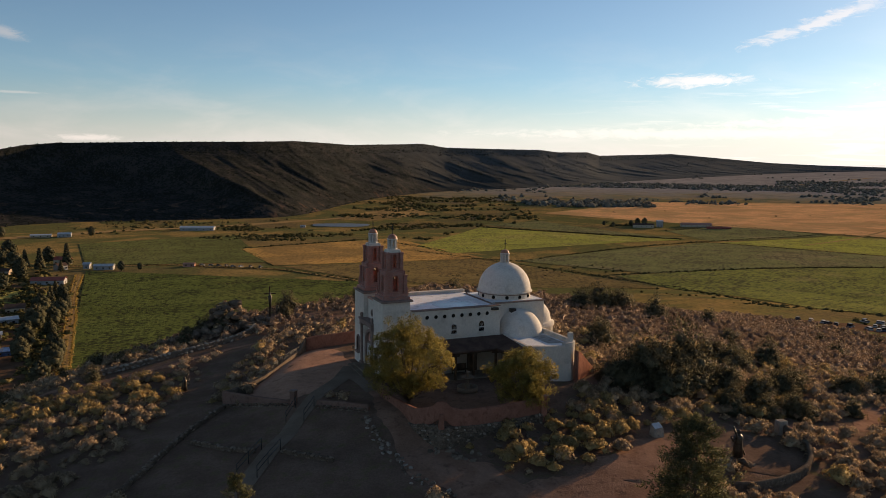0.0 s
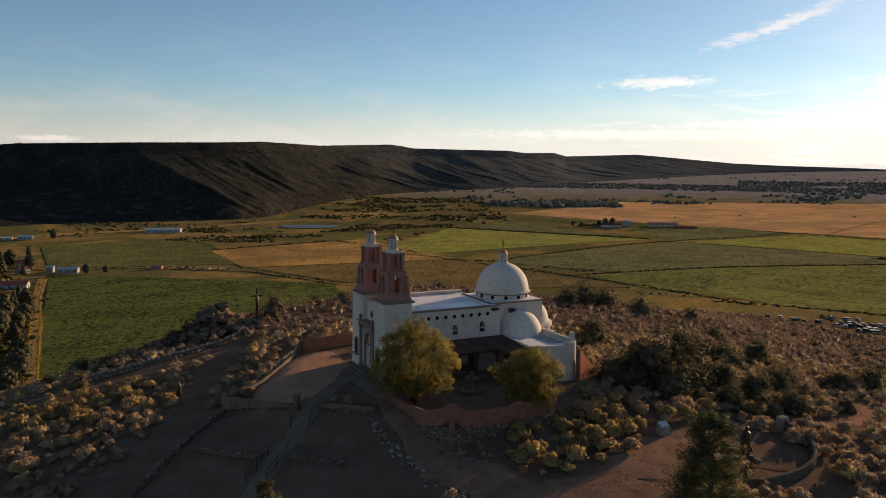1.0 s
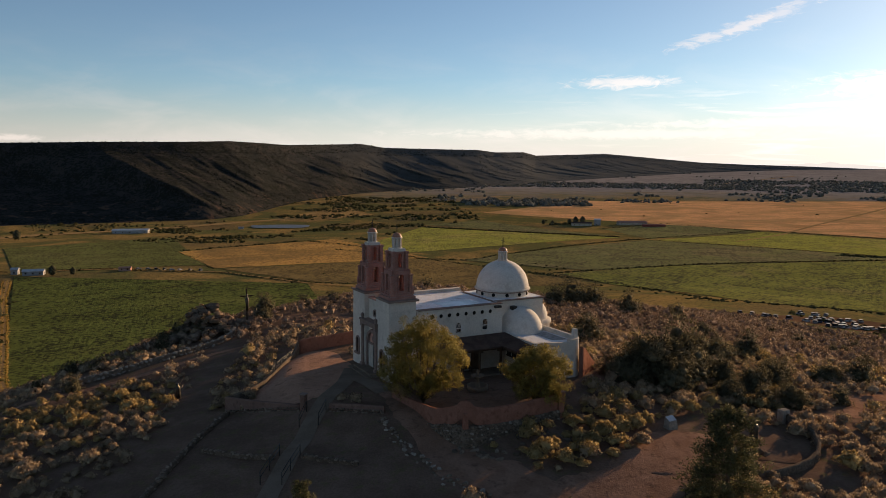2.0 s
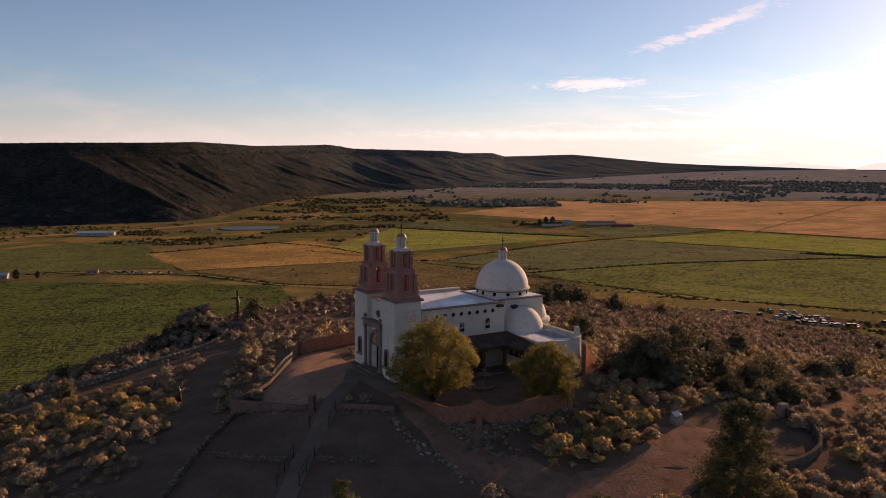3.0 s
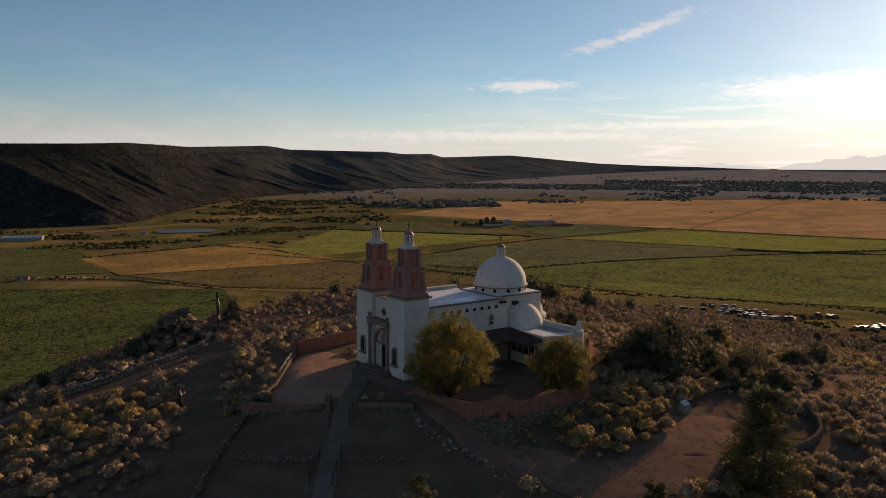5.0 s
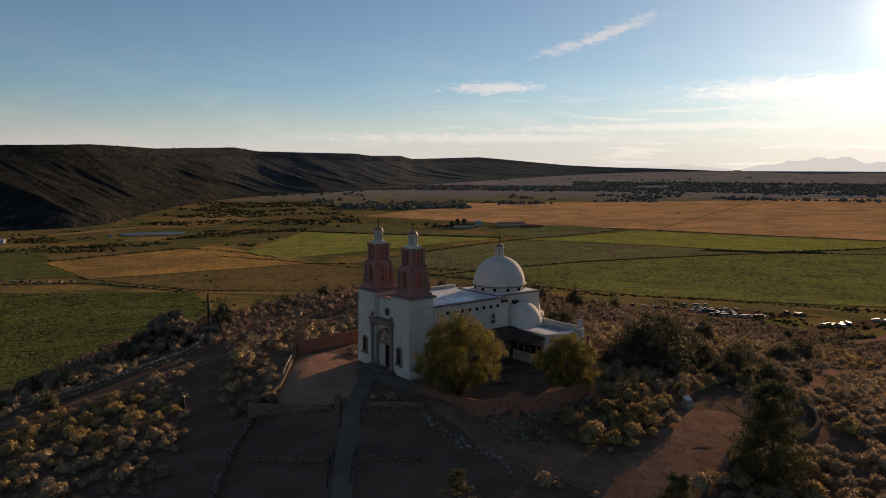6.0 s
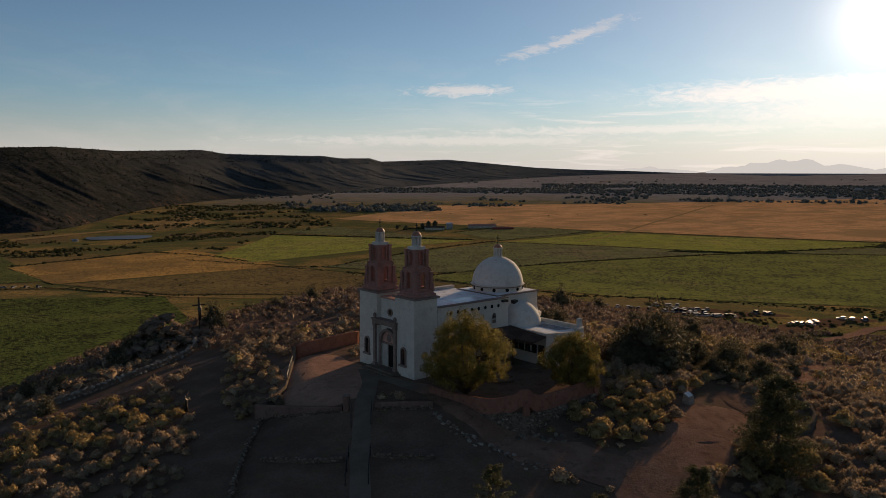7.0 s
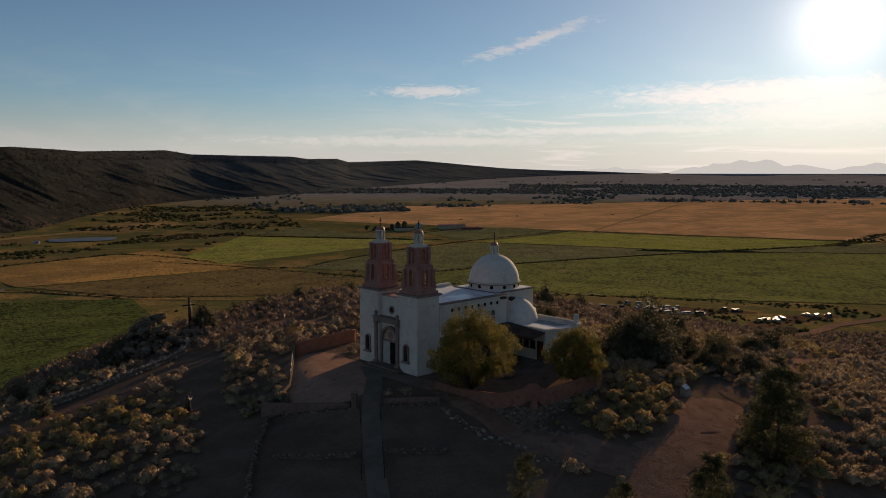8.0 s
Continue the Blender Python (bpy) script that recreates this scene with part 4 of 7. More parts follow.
# portal: pilasters, entablature with urns, arched head, double door, steps
portal = part("portal", block(FRONT - 0.38, FRONT + 0.45, -1.95, 1.95, 4.62, 5.0, bevel=0.04), M_STONE_TRIM, church, "brown stone door surround")
part("cornice", block(FRONT - 0.48, FRONT + 0.45, -2.05, 2.05, 5.0, 5.16, bevel=0.04), M_STONE_TRIM, portal)
for y in (-1.72, 1.72):
    shaft = block(FRONT - 0.3, FRONT + 0.45, y - 0.2, y + 0.2, 0.5, 4.62, bevel=0.04)
    box(shaft, FRONT - 0.4, FRONT + 0.45, y - 0.28, y + 0.28, 0.0, 0.55, bevel=0.04)
    box(shaft, FRONT - 0.38, FRONT + 0.45, y - 0.26, y + 0.26, 4.35, 4.62, bevel=0.04)
    part("pilaster", shaft, M_STONE_TRIM, portal)
    part("urn", revolve([(0.0, 5.14), (0.14, 5.16), (0.1, 5.24), (0.2, 5.4), (0.16, 5.55), (0.06, 5.66), (0.0, 5.72)], 12, x=FRONT - 0.2, y=y), M_STONE_TRIM, portal)
TURN_FRONT = pose(0, 0, 0, 0, 0, -90)
arch = prism(arch_points(2.82, 4.2, 14) + arch_points(2.3, 3.9, 14)[::-1], -0.3, 0.12, m=UPRIGHT)
bmesh.ops.transform(arch, matrix=pose(FRONT + 0.36, 0, 0) @ TURN_FRONT, verts=arch.verts)
part("arch_moulding", arch, M_STONE_TRIM, portal)
tympanum = prism([(x, z) for x, z in arch_points(2.3, 3.9, 14) if z > 2.6] + [(1.15, 2.62), (-1.15, 2.62)], -0.02, 0.02, m=UPRIGHT)
bmesh.ops.transform(tympanum, matrix=pose(FRONT + 0.36, 0, 0) @ TURN_FRONT, verts=tympanum.verts)
part("tympanum", tympanum, M_PINK, portal, "plastered arch head with a carved relief")
part("relief", revolve([(0.0, -0.08), (0.34, -0.06), (0.4, 0.0)], 20), M_STONE_TRIM, portal).matrix_local = pose(FRONT + 0.34, 0, 3.2, 0, 90, 0)
part("lintel", block(FRONT + 0.24, FRONT + 0.45, -1.25, 1.25, 2.55, 2.75, bevel=0.03), M_STONE_TRIM, portal)
# a flat dark panel stands for the unlit inside
part("doorway", block(FRONT + 0.36, FRONT + 0.44, -1.0, 1.0, 0.3, 2.55), M_DARK, portal, "dark open doorway")
leaf = part("door", block(FRONT + 0.22, FRONT + 0.3, 0.02, 1.0, 0.3, 2.55, bevel=0.015), M_PALE, portal, "pale wooden door leaf")
for z0, z1 in ((0.5, 1.2), (1.35, 2.4)):
    part("panel", block(FRONT + 0.19, FRONT + 0.22, 0.17, 0.85, z0, z1, bevel=0.012), M_PALE, leaf)
part("door_frame", block(FRONT + 0.2, FRONT + 0.42, -1.12, -1.0, 0.3, 2.55), M_PALE, portal)
part("door_frame", block(FRONT + 0.2, FRONT + 0.42, 1.0, 1.12, 0.3, 2.55), M_PALE, portal)
for k in range(2):
    part("step", block(FRONT - 1.5 + 0.5 * k, FRONT + 0.3, -2.5 + 0.3 * k, 2.5 - 0.3 * k, -0.3, 0.15 + 0.15 * k, bevel=0.02), M_CONCRETE, portal)
oculus = part("oculus", revolve([(0.0, 0.06), (0.26, 0.06), (0.28, -0.06), (0.40, -0.08), (0.42, 0.05)], 20), M_STONE_TRIM, church, "round facade window")
oculus.matrix_local = pose(FRONT + 0.40, -0.15, 5.85, 0, 90, 0)
part("pane", revolve([(0.0, 0.0), (0.27, 0.0)], 20), M_GLASS, oculus)
niche_window(church, pose(FRONT - 0.1, 3.15, 1.3) @ TURN_FRONT, 0.6, 1.55)
niche_window(church, pose(FRONT - 0.1, -3.0, 1.2) @ TURN_FRONT, 0.6, 1.55)

# nave
part("nave_wall", block(-12.65, -2.9, -4.62, -4.1, -0.6, 6.62), M_PLASTER, church)
part("nave_wall", block(-12.65, -2.9, 4.1, 4.62, -0.6, 6.85), M_PLASTER, church)
nave_roof = part("nave_roof", block(-12.65, -2.9, -4.10, 4.10, 6.35, 6.62), M_ROOF, church, "white membrane flat roof")
part("drip_edge", block(-12.5, -2.9, -4.74, -4.05, 6.62, 6.70, bevel=0.02), M_STONE_TRIM, nave_roof)
part("parapet_cap", block(-12.6, -2.9, 4.05, 4.68, 6.85, 6.93, bevel=0.02), M_PLASTER, nave_roof)
part("roof_patch", block(-9.2, -5.0, -3.7, -1.3, 6.62, 6.626), M_TIN, nave_roof, "grey roof patch")
for k in range(8):
    port = part("roof_drain", revolve([(0.2, -0.14), (0.25, -0.14), (0.25, 0.05), (0.2, 0.05), (0.2, -0.14)], 16), M_PLASTER, church)
    port.matrix_local = pose(-10.97 + 0.94 * k, -4.62, 5.95, 90, 0, 0) @ pose(0, 0, 0)
    part("drain_hole", revolve([(0.0, 0.012), (0.21, 0.012)], 16), M_DARK, port)
for x, z, h in ((-8.06, 4.12, 0.98), (-5.0, 4.17, 1.05)):
    white_window(church, pose(x, -4.6, z), 0.58, h)

# crossing with drum, dome and lantern
crossing = part("crossing", block(-3.25, 3.1, -3.25, 3.1, -0.6, 6.55, bevel=0.04), M_PLASTER, church, "square plastered crossing")
# the dark trim colour draws the shadow line along this cornice
part("crossing_cornice", block(-3.4, 3.25, -3.4, 3.25, 6.55, 6.68, bevel=0.03), M_STONE_TRIM, crossing, "cornice coloured as a dark shadow line")
part("crossing_roof", block(-3.1, 2.95, -3.1, 2.95, 6.68, 6.72), M_ROOF, crossing)
drum = part("drum", revolve([(2.78, 6.68), (2.78, 7.22)], 48), M_PLASTER, church, "low round drum")
part("drum_band", revolve([(2.78, 7.18), (2.92, 7.2), (2.92, 7.30), (2.78, 7.32)], 48), M_STONE_TRIM, drum, "dull red painted band")
part("drum_ring", revolve([(2.78, 7.30), (3.0, 7.31), (3.06, 7.38), (3.0, 7.46), (2.8, 7.47)], 48), M_PLASTER, drum)
for k in range(12):
    a = 30 * k + 8
    hole = part("drum_window", revolve([(0.0, 0.03), (0.13, 0.03), (0.14, 0.05), (0.19, 0.05), (0.19, -0.04)], 12), M_DARK, drum)
    hole.matrix_local = pose(2.78 * math.cos(radians(a)), 2.78 * math.sin(radians(a)), 6.97, 0, 90, a)
dome = part("dome", revolve([(2.86 * math.cos(radians(t)), 7.45 + 2.98 * math.sin(radians(t))) for t in np.linspace(0, 90, 22)], 64), M_DOME, church, "weathered white hemispherical dome")
z = 10.35
lantern = part("lantern", revolve([(0.62, z - 0.15), (0.6, z + 0.1), (0.45, z + 0.12), (0.0, z + 0.12)], 8, 22.5, smooth=False), M_PLASTER, dome, "white open lantern")
for k in range(8):
    a = 45 * k + 22.5
    part("post", block(-0.08, 0.08, -0.07, 0.07, z + 0.1, z + 0.95, m=pose(0.41 * math.cos(radians(a)), 0.41 * math.sin(radians(a)), 0, 0, 0, a)), M_PLASTER, lantern)
part("core", revolve([(0.25, z + 0.1), (0.25, z + 0.95)], 8), M_PLASTER, lantern)
part("lantern_ring", revolve([(0.0, z + 0.93), (0.52, z + 0.93), (0.56, z + 1.0), (0.5, z + 1.06), (0.0, z + 1.06)], 16), M_PLASTER, lantern)
part("lantern_cap", revolve([(0.46 * math.cos(radians(t)), z + 1.06 + 0.42 * math.sin(radians(t))) for t in range(0, 91, 15)], 16), M_COPPER, lantern, "dull copper cap")
cross = block(-0.03, 0.03, -0.03, 0.03, z + 1.45, z + 2.55)
box(cross, -0.03, 0.03, -0.3, 0.3, z + 2.1, z + 2.17)
part("cross", cross, M_IRON, lantern, "thin iron cross")

# half domes of the near transept and the apse
half_profile = [(2.62 * math.cos(radians(t)), 3.15 + 2.75 * math.sin(radians(t))) for t in np.linspace(0, 90, 16)]
near_dome = part("half_dome", revolve(half_profile, 40, 180, 180, y=-3.2), M_DOME, church, "weathered white half dome")
part("half_dome_base", revolve([(2.66, -0.6), (2.66, 3.15), (2.55, 3.22)], 40, 180, 180, y=-3.2), M_PLASTER, near_dome)
part("dome_vent", block(-1.1, -0.5, -3.75, -3.1, 5.55, 6.0, bevel=0.05, m=pose(0, 0, 0)), M_IRON, near_dome, "dark roof vent")
apse = part("half_dome", revolve([(2.5 * math.cos(radians(t)), 3.9 + 2.4 * math.sin(radians(t))) for t in np.linspace(0, 90, 16)], 40, -90, 180, x=3.05), M_DOME, church, "weathered white half dome")
part("half_dome_base", revolve([(2.75, -0.6), (2.75, 3.3), (2.9, 3.4), (2.9, 3.75), (2.5, 3.9)], 40, -90, 180, x=3.05), M_PLASTER, apse)
part("scupper", block(-3.95, -3.2, -4.95, -4.3, 6.25, 6.5, bevel=0.04, m=pose(0, 0, 0)), M_IRON, church, "dark metal roof drain")

# sacristy wing with a rounded outer end, parapet and chimney
wing_outline = [(-2.42, -3.2), (-2.42, -9.6)] + [(1.35 + 1.25 * math.cos(radians(t)), -9.75 + 1.25 * math.sin(radians(t))) for t in range(-105, 1, 15)] + [(2.6, -3.2)]
wing = part("sacristy", prism(wing_outline, -1.2, 3.3), M_PLASTER, church, "white plastered flat-roofed wing with a rounded end")
part("wing_roof", prism([(-2.2, -3.2), (-2.2, -9.3), (1.3, -10.6), (2.35, -9.4), (2.35, -3.2)], 3.3, 3.34), M_ROOF, wing, "stained white membrane roof")
part("roof_patch", prism([(0.2, -5.6), (0.4, -8.8), (2.0, -9.2), (1.9, -5.4)], 3.34, 3.346), M_ROOF_STAIN, wing, "grey tar patch")
part("parapet", block(-2.55, -2.15, -9.7, -3.2, 3.26, 3.52, bevel=0.06), M_PLASTER, wing)
inner = [(x * 0.86 + 0.05, (y + 7) * 0.86 - 7) for x, y in wing_outline[2:-1]]
part("parapet", prism(wing_outline[2:-1] + inner[::-1], 3.28, 3.78), M_PLASTER, wing)
part("parapet", block(2.25, 2.62, -9.8, -3.2, 3.26, 3.8, bevel=0.06), M_PLASTER, wing)
part("parapet", prism([(-2.42, -9.72), (-2.42, -9.3), (1.0, -10.55), (1.0, -10.98)], 3.28, 3.5), M_PLASTER, wing)
part("chimney", block(1.72, 2.24, -10.5, -9.98, 3.2, 4.66, bevel=0.08, taper=0.04), M_PLASTER, wing, "square white chimney")

# dark porch roofs in an L round the court, with posts, beam and back wall
porch = part("porch", prism([(-11.2, -4.62), (-2.42, -4.62), (-2.42, -9.5), (-4.3, -9.5), (-4.3, -7.0), (-11.2, -7.0)], 0.0, 0.12), M_CONCRETE, church, "shaded L-shaped porch with a dark roof")


def slab_roof(corners, thick, material, parent, name):
    bm = bmesh.new()
    top = [bm.verts.new(c) for c in corners]
    low = [bm.verts.new((c[0], c[1], c[2] - thick)) for c in corners]
    bm.faces.new(top)
    bm.faces.new(low[::-1])
    for k in range(len(corners)):
        bm.faces.new((top[k], low[k], low[(k + 1) % len(corners)], top[(k + 1) % len(corners)]))
    return part(name, bm, material, parent, "dark felted lean-to roof")


slab_roof([(-11.4, -7.3, 2.95), (-4.5, -7.3, 2.95), (-2.56, -4.65, 3.62), (-11.4, -4.65, 3.62)], 0.14, M_SHINGLE, porch, "porch_roof")
slab_roof([(-4.5, -7.3, 2.95), (-4.5, -9.75, 2.95), (-2.56, -9.75, 3.24), (-2.56, -4.65, 3.62)], 0.14, M_SHINGLE, porch, "porch_roof")
for x in (-11.0, -8.9, -7.0, -4.55):
    post = block(x - 0.1, x + 0.1, -7.1, -6.9, 0.12, 2.62, bevel=0.02)
    box(post, x - 0.4, x + 0.4, -7.08, -6.92, 2.42, 2.62, bevel=0.02)
    part("post", post, M_TIMBER, porch)
part("beam", block(-11.2, -4.4, -7.1, -6.9, 2.62, 2.84, bevel=0.02), M_TIMBER, porch)
part("beam", block(-4.5, -4.3, -9.6, -6.9, 2.62, 2.84, bevel=0.02), M_TIMBER, porch)
for y in (-5.3, -6.2, -7.1, -8.0):
    win = part("wing_window", block(-2.5, -2.38, y - 0.32, y + 0.32, 1.35, 2.15), M_GLASS, wing, "small dark window")
    part("window_sill", block(-2.6, -2.4, y - 0.4, y + 0.4, 1.25, 1.35, bevel=0.02), M_TIMBER, win)
    part("window_bar", block(-2.53, -2.49, y - 0.025, y + 0.025, 1.35, 2.15), M_TIMBER, win)
part("wing_door", block(-2.5, -2.38, -9.4, -8.6, 0.1, 2.2, bevel=0.01), M_TIMBER, wing, "dark plank door")
# added panel over the white nave wall, its tan imitating porch shade
part("porch_wall", block(-12.6, -2.6, -4.66, -4.62, 0.12, 3.4), M_PORCH, porch, "porch wall panel toned down for deep shade")
part("porch_panel", block(-9.6, -8.4, -4.72, -4.66, 0.15, 2.3, bevel=0.01), M_PALE, porch, "pale plank door")
part("porch_panel", block(-6.6, -5.5, -4.72, -4.66, 0.15, 2.3, bevel=0.01), M_TIMBER, porch, "dark plank door")


def bench(x, y, turn):
    ob = thing("bench", CHURCH @ pose(x, y, 0.12, 0, 0, turn), "dark wooden porch bench against a white wall", "bench", "porch benches")
    part("seat", block(-0.8, 0.8, -0.25, 0.25, 0.42, 0.48, bevel=0.015), M_TIMBER, ob)
    part("backrest", block(-0.8, 0.8, 0.2, 0.26, 0.48, 1.0, bevel=0.015), M_TIMBER, ob)
    for sx in (-0.7, 0.7):
        for sy in (-0.2, 0.2):
            part("leg", block(sx - 0.04, sx + 0.04, sy - 0.04, sy + 0.04, 0, 0.43), M_TIMBER, ob)


bench(-7.6, -5.2, 0)
bench(-10.4, -5.2, 0)

# ---- forecourt, paths and walls ----
strip("plaza", [(-14.6, 83.4), (-14.4, 79), (-14.0, 74), (-14.2, 70), (-14.4, 65.6)], (4.5, 8.4, 9.0, 9.5, 8.5), M_PLAZA, "reddish gravel forecourt before the church", "plaza", 0.05, 0.8, 9, ragged=True)
strip("court_floor", [(-4.2, 66.5), (0.5, 66.0), (6.0, 66.6), (11.2, 66.4)], (6.5, 13.0, 9.5, 5.5), M_DRIVE, "worn paved court before the porch", "floor", 0.05, 0.8, 9, ragged=True)
strip("walkway", [(-9.0, 75.0), (-9.8, 71.0), (-11.9, 63.6), (-13.6, 56.2), (-14.6, 50.5), (-16.5, 40), (-18, 30)], (2.6, 1.7, 1.6, 1.5, 1.5, 1.5, 1.5), M_CONCRETE, "grey concrete walkway down to lower terraces", "walkway", 0.07, 0.7)
strip("walkway", [(-9.6, 73.0), (-7.4, 69.6), (-5.9, 67.0)], (1.6, 1.7, 2.4), M_CONCRETE, "grey concrete side walkway along the church", "walkway", 0.09, 0.7)
strip("driveway", [(-5.9, 68.6), (-4.8, 64.2), (-2.9, 58.6), (-0.8, 54.5), (2.0, 51.6), (5.5, 49.2), (9.5, 49.4), (13.2, 51.6), (16.2, 55.2), (18.6, 59.6)], (2.0, 2.6, 3.0, 4.4, 4.8, 4.8, 5.2, 6.0, 6.0, 4.6), M_GRAVEL, "reddish gravel drive curving round the hilltop", "driveway", 0.07, 0.7, 7, ragged=True)
strip("driveway", [(13.2, 52.6), (17.0, 55.4), (20.0, 57.4), (22.0, 58.4)], (6.0, 6.0, 5.0, 4.0), M_GRAVEL, "reddish gravel turning place beside a stone seat", "driveway", 0.075, 0.6, 7, ragged=True)
strip("driveway", [(7.0, 49.2), (4.6, 45), (2, 38), (0, 30)], (4.6, 5.0, 4.0, 3.5), M_GRAVEL, "reddish gravel drive leaving the hilltop", "driveway", 0.06, 0.8, 6, ragged=True)
strip("trail", [(31.5, 66.0), (36.4, 66.5), (40.5, 69.5), (43, 72.5), (45.6, 76.4), (52, 80), (60, 82)], (1.3, 1.3, 1.5, 1.8, 2.0, 2.4, 2.0), M_GRAVEL, "narrow bare dirt trail through scrub", "trail", 0.06, 0.7, ragged=True)
strip("trail", [(-23.5, 93), (-28, 90), (-35, 85.8), (-44, 82), (-56, 78)], (1.2, 1.2, 1.3, 1.3, 1.3), M_GRAVEL, "dirt path below a low stone wall", "trail", 0.06, 0.8, ragged=True)
strip("trail", [(-9, 103), (-16, 107), (-22, 110), (-26, 111.5)], (3.5, 3.5, 3, 3), M_GRAVEL, "bare dirt clearing before a cross", "trail", 0.06, 0.8, ragged=True)
# darker material than the gravel round it, in place of shade on the circle
strip("circle_floor", [(23.0, 61.5), (25.0, 59.0), (27.0, 57.0), (28.0, 55.8)], (4.5, 9.0, 8.5, 5.0), M_DRIVE, "round gravel floor inside a low stone seat", "floor", 0.06, 0.7, 9, ragged=True)


def low_wall(name, line, thick, material, label, foot=0.0, tall=None, parent=None):
    """A wall along points (x, y, top), from below the ground to its top, with a rounded crest."""
    bm = bmesh.new()
    pts = []
    for i in range(len(line) - 1):
        p, q = Vector(line[i]), Vector(line[i + 1])
        n = max(2, int((q - p).length / 0.5))
        pts += [p.lerp(q, k / n) for k in range(n)]
    pts.append(Vector(line[-1]))
    rows = []
    for i, p in enumerate(pts):
        way = pts[min(i + 1, len(pts) - 1)] - pts[max(i - 1, 0)]
        side = Vector((-way.y, way.x, 0)).normalized() * thick / 2
        top = p.z + 0.025 * noise.noise((p.x, p.y, 0))
        base = high(p.x, p.y) - 0.4 + foot if tall is None else max(high(p.x, p.y) - 0.4, top - tall)
        ring = [(p + side * 1.08, base), (p + side, top - 0.1), (p + side * 0.75, top - 0.02), (p, top), (p - side * 0.75, top - 0.02), (p - side, top - 0.1),
                (p - side * 1.08, base)]
        rows.append([bm.verts.new((v.x, v.y, z)) for v, z in ring])
    for a, b in zip(rows, rows[1:]):
        for k in range(6):
            bm.faces.new((a[k], b[k], b[k + 1], a[k + 1])).smooth = True
    bm.faces.new(rows[0])
    bm.faces.new(rows[-1][::-1])
    bmesh.ops.recalc_face_normals(bm, faces=bm.faces)
    ob = part(name, bm, material, parent)
    return ob


def stone_mesh(seed):
    bm = bmesh.new()
    bmesh.ops.create_icosphere(bm, subdivisions=1, radius=0.5)
    rnd = random.Random(seed)
    for v in bm.verts:
        v.co = Vector((v.co.x, v.co.y * 0.85, v.co.z * 0.72)) * (0.8 + 0.42 * rnd.random())
    data = bpy.data.meshes.new("stone")
    bm.to_mesh(data)
    bm.free()
    data.materials.append(M_STONE)
    return data


STONES = [stone_mesh(k) for k in range(6)]
DARK_ROCKS = [d.copy() for d in STONES]
for d in DARK_ROCKS:
    d.materials[0] = M_LAVA
PALE_STONES = [d.copy() for d in STONES]
for d in PALE_STONES:
    d.materials[0] = M_PALE_STONE
rnd = random.Random(5)


def stone(parent, x, y, z, size, name="stone"):
    ob = new(name, rnd.choice(STONES))
    ob.parent = parent
    m = pose(x, y, z, rnd.uniform(-25, 25), rnd.uniform(-25, 25), rnd.uniform(0, 360)) @ Matrix.Diagonal((size * rnd.uniform(0.9, 1.5), size * rnd.uniform(0.8, 1.2), size * rnd.uniform(0.7, 1.1), 1))
    ob.matrix_world = m if parent is None else parent.matrix_world @ (parent.matrix_world.inverted() @ m)
    if parent is not None:
        ob.matrix_parent_inverse = parent.matrix_world.inverted()
    return ob


def stone_wall(name, line, height, label, size=0.36, courses=2, category="wall"):
    """A dry wall of single stones laid in rough courses along (x, y) points, on an earth core."""
    ob = tagged(low_wall(name, [(x, y, high(x, y) + height * 0.8) for x, y in line], 0.3, M_LAVA, label), label, category)
    for i in range(len(line) - 1):
        p, q = Vector((*line[i], 0)), Vector((*line[i + 1], 0))
        n = max(1, int((q - p).length / (size * 1.05)))
        for k in range(n):
            for c in range(courses):
                w = p.lerp(q, (k + 0.5 * (c % 2) + rnd.uniform(-0.2, 0.2)) / n)
                side = Vector((-(q - p).y, (q - p).x, 0)).normalized() * rnd.uniform(-0.14, 0.14)
                stone(ob, w.x + side.x, w.y + side.y, high(w.x, w.y) + (c + 0.4) * height / courses, size)
    return ob


# curved red wall of the court, with a raised gate hump, on a rough stone footing
court_line = [(-5.4, 65.4, 0.75), (-4.2, 63.2, 0.68), (-3.1, 61.0, 0.85), (-2.1, 59.0, 1.1), (-1.2, 57.7, 1.6), (-0.62, 57.0, 2.0), (-0.3, 56.75, 2.4), (0.05, 56.5, 2.52), (0.4, 56.58, 2.4),
              (0.75, 56.72, 1.98), (1.6, 57.2, 1.66), (2.6, 57.7, 1.55), (4.5, 58.8, 1.44), (6.4, 59.7, 1.5), (8.35, 60.6, 1.62)]
court_wall = tagged(low_wall("court_wall", court_line, 0.34, M_ADOBE, "", tall=1.45), "curved red adobe court wall with a raised hump on stones", "wall")
part("end_pier", block(-0.3, 0.3, -0.3, 0.3, -0.6, 1.75, bevel=0.05, m=pose(8.5, 60.7, 0, 0, 0, 28)), M_ADOBE, court_wall)
part("pier_cap", block(-0.38, 0.38, -0.38, 0.38, 1.75, 1.87, bevel=0.04, m=pose(8.5, 60.7, 0, 0, 0, 28)), M_STONE_TRIM, court_wall)
part("buttress", block(-0.22, 0.22, -0.3, 0.2, 0.35, 1.55, bevel=0.05, taper=0.06, m=pose(0.0, 56.3, 0, 0, 0, 10)), M_ADOBE, court_wall)
footing = [(x, y, min(z, 1.75) - 1.3) for x, y, z in court_line[2:]]
low_wall("footing", footing, 0.66, M_STONE, "", parent=court_wall)
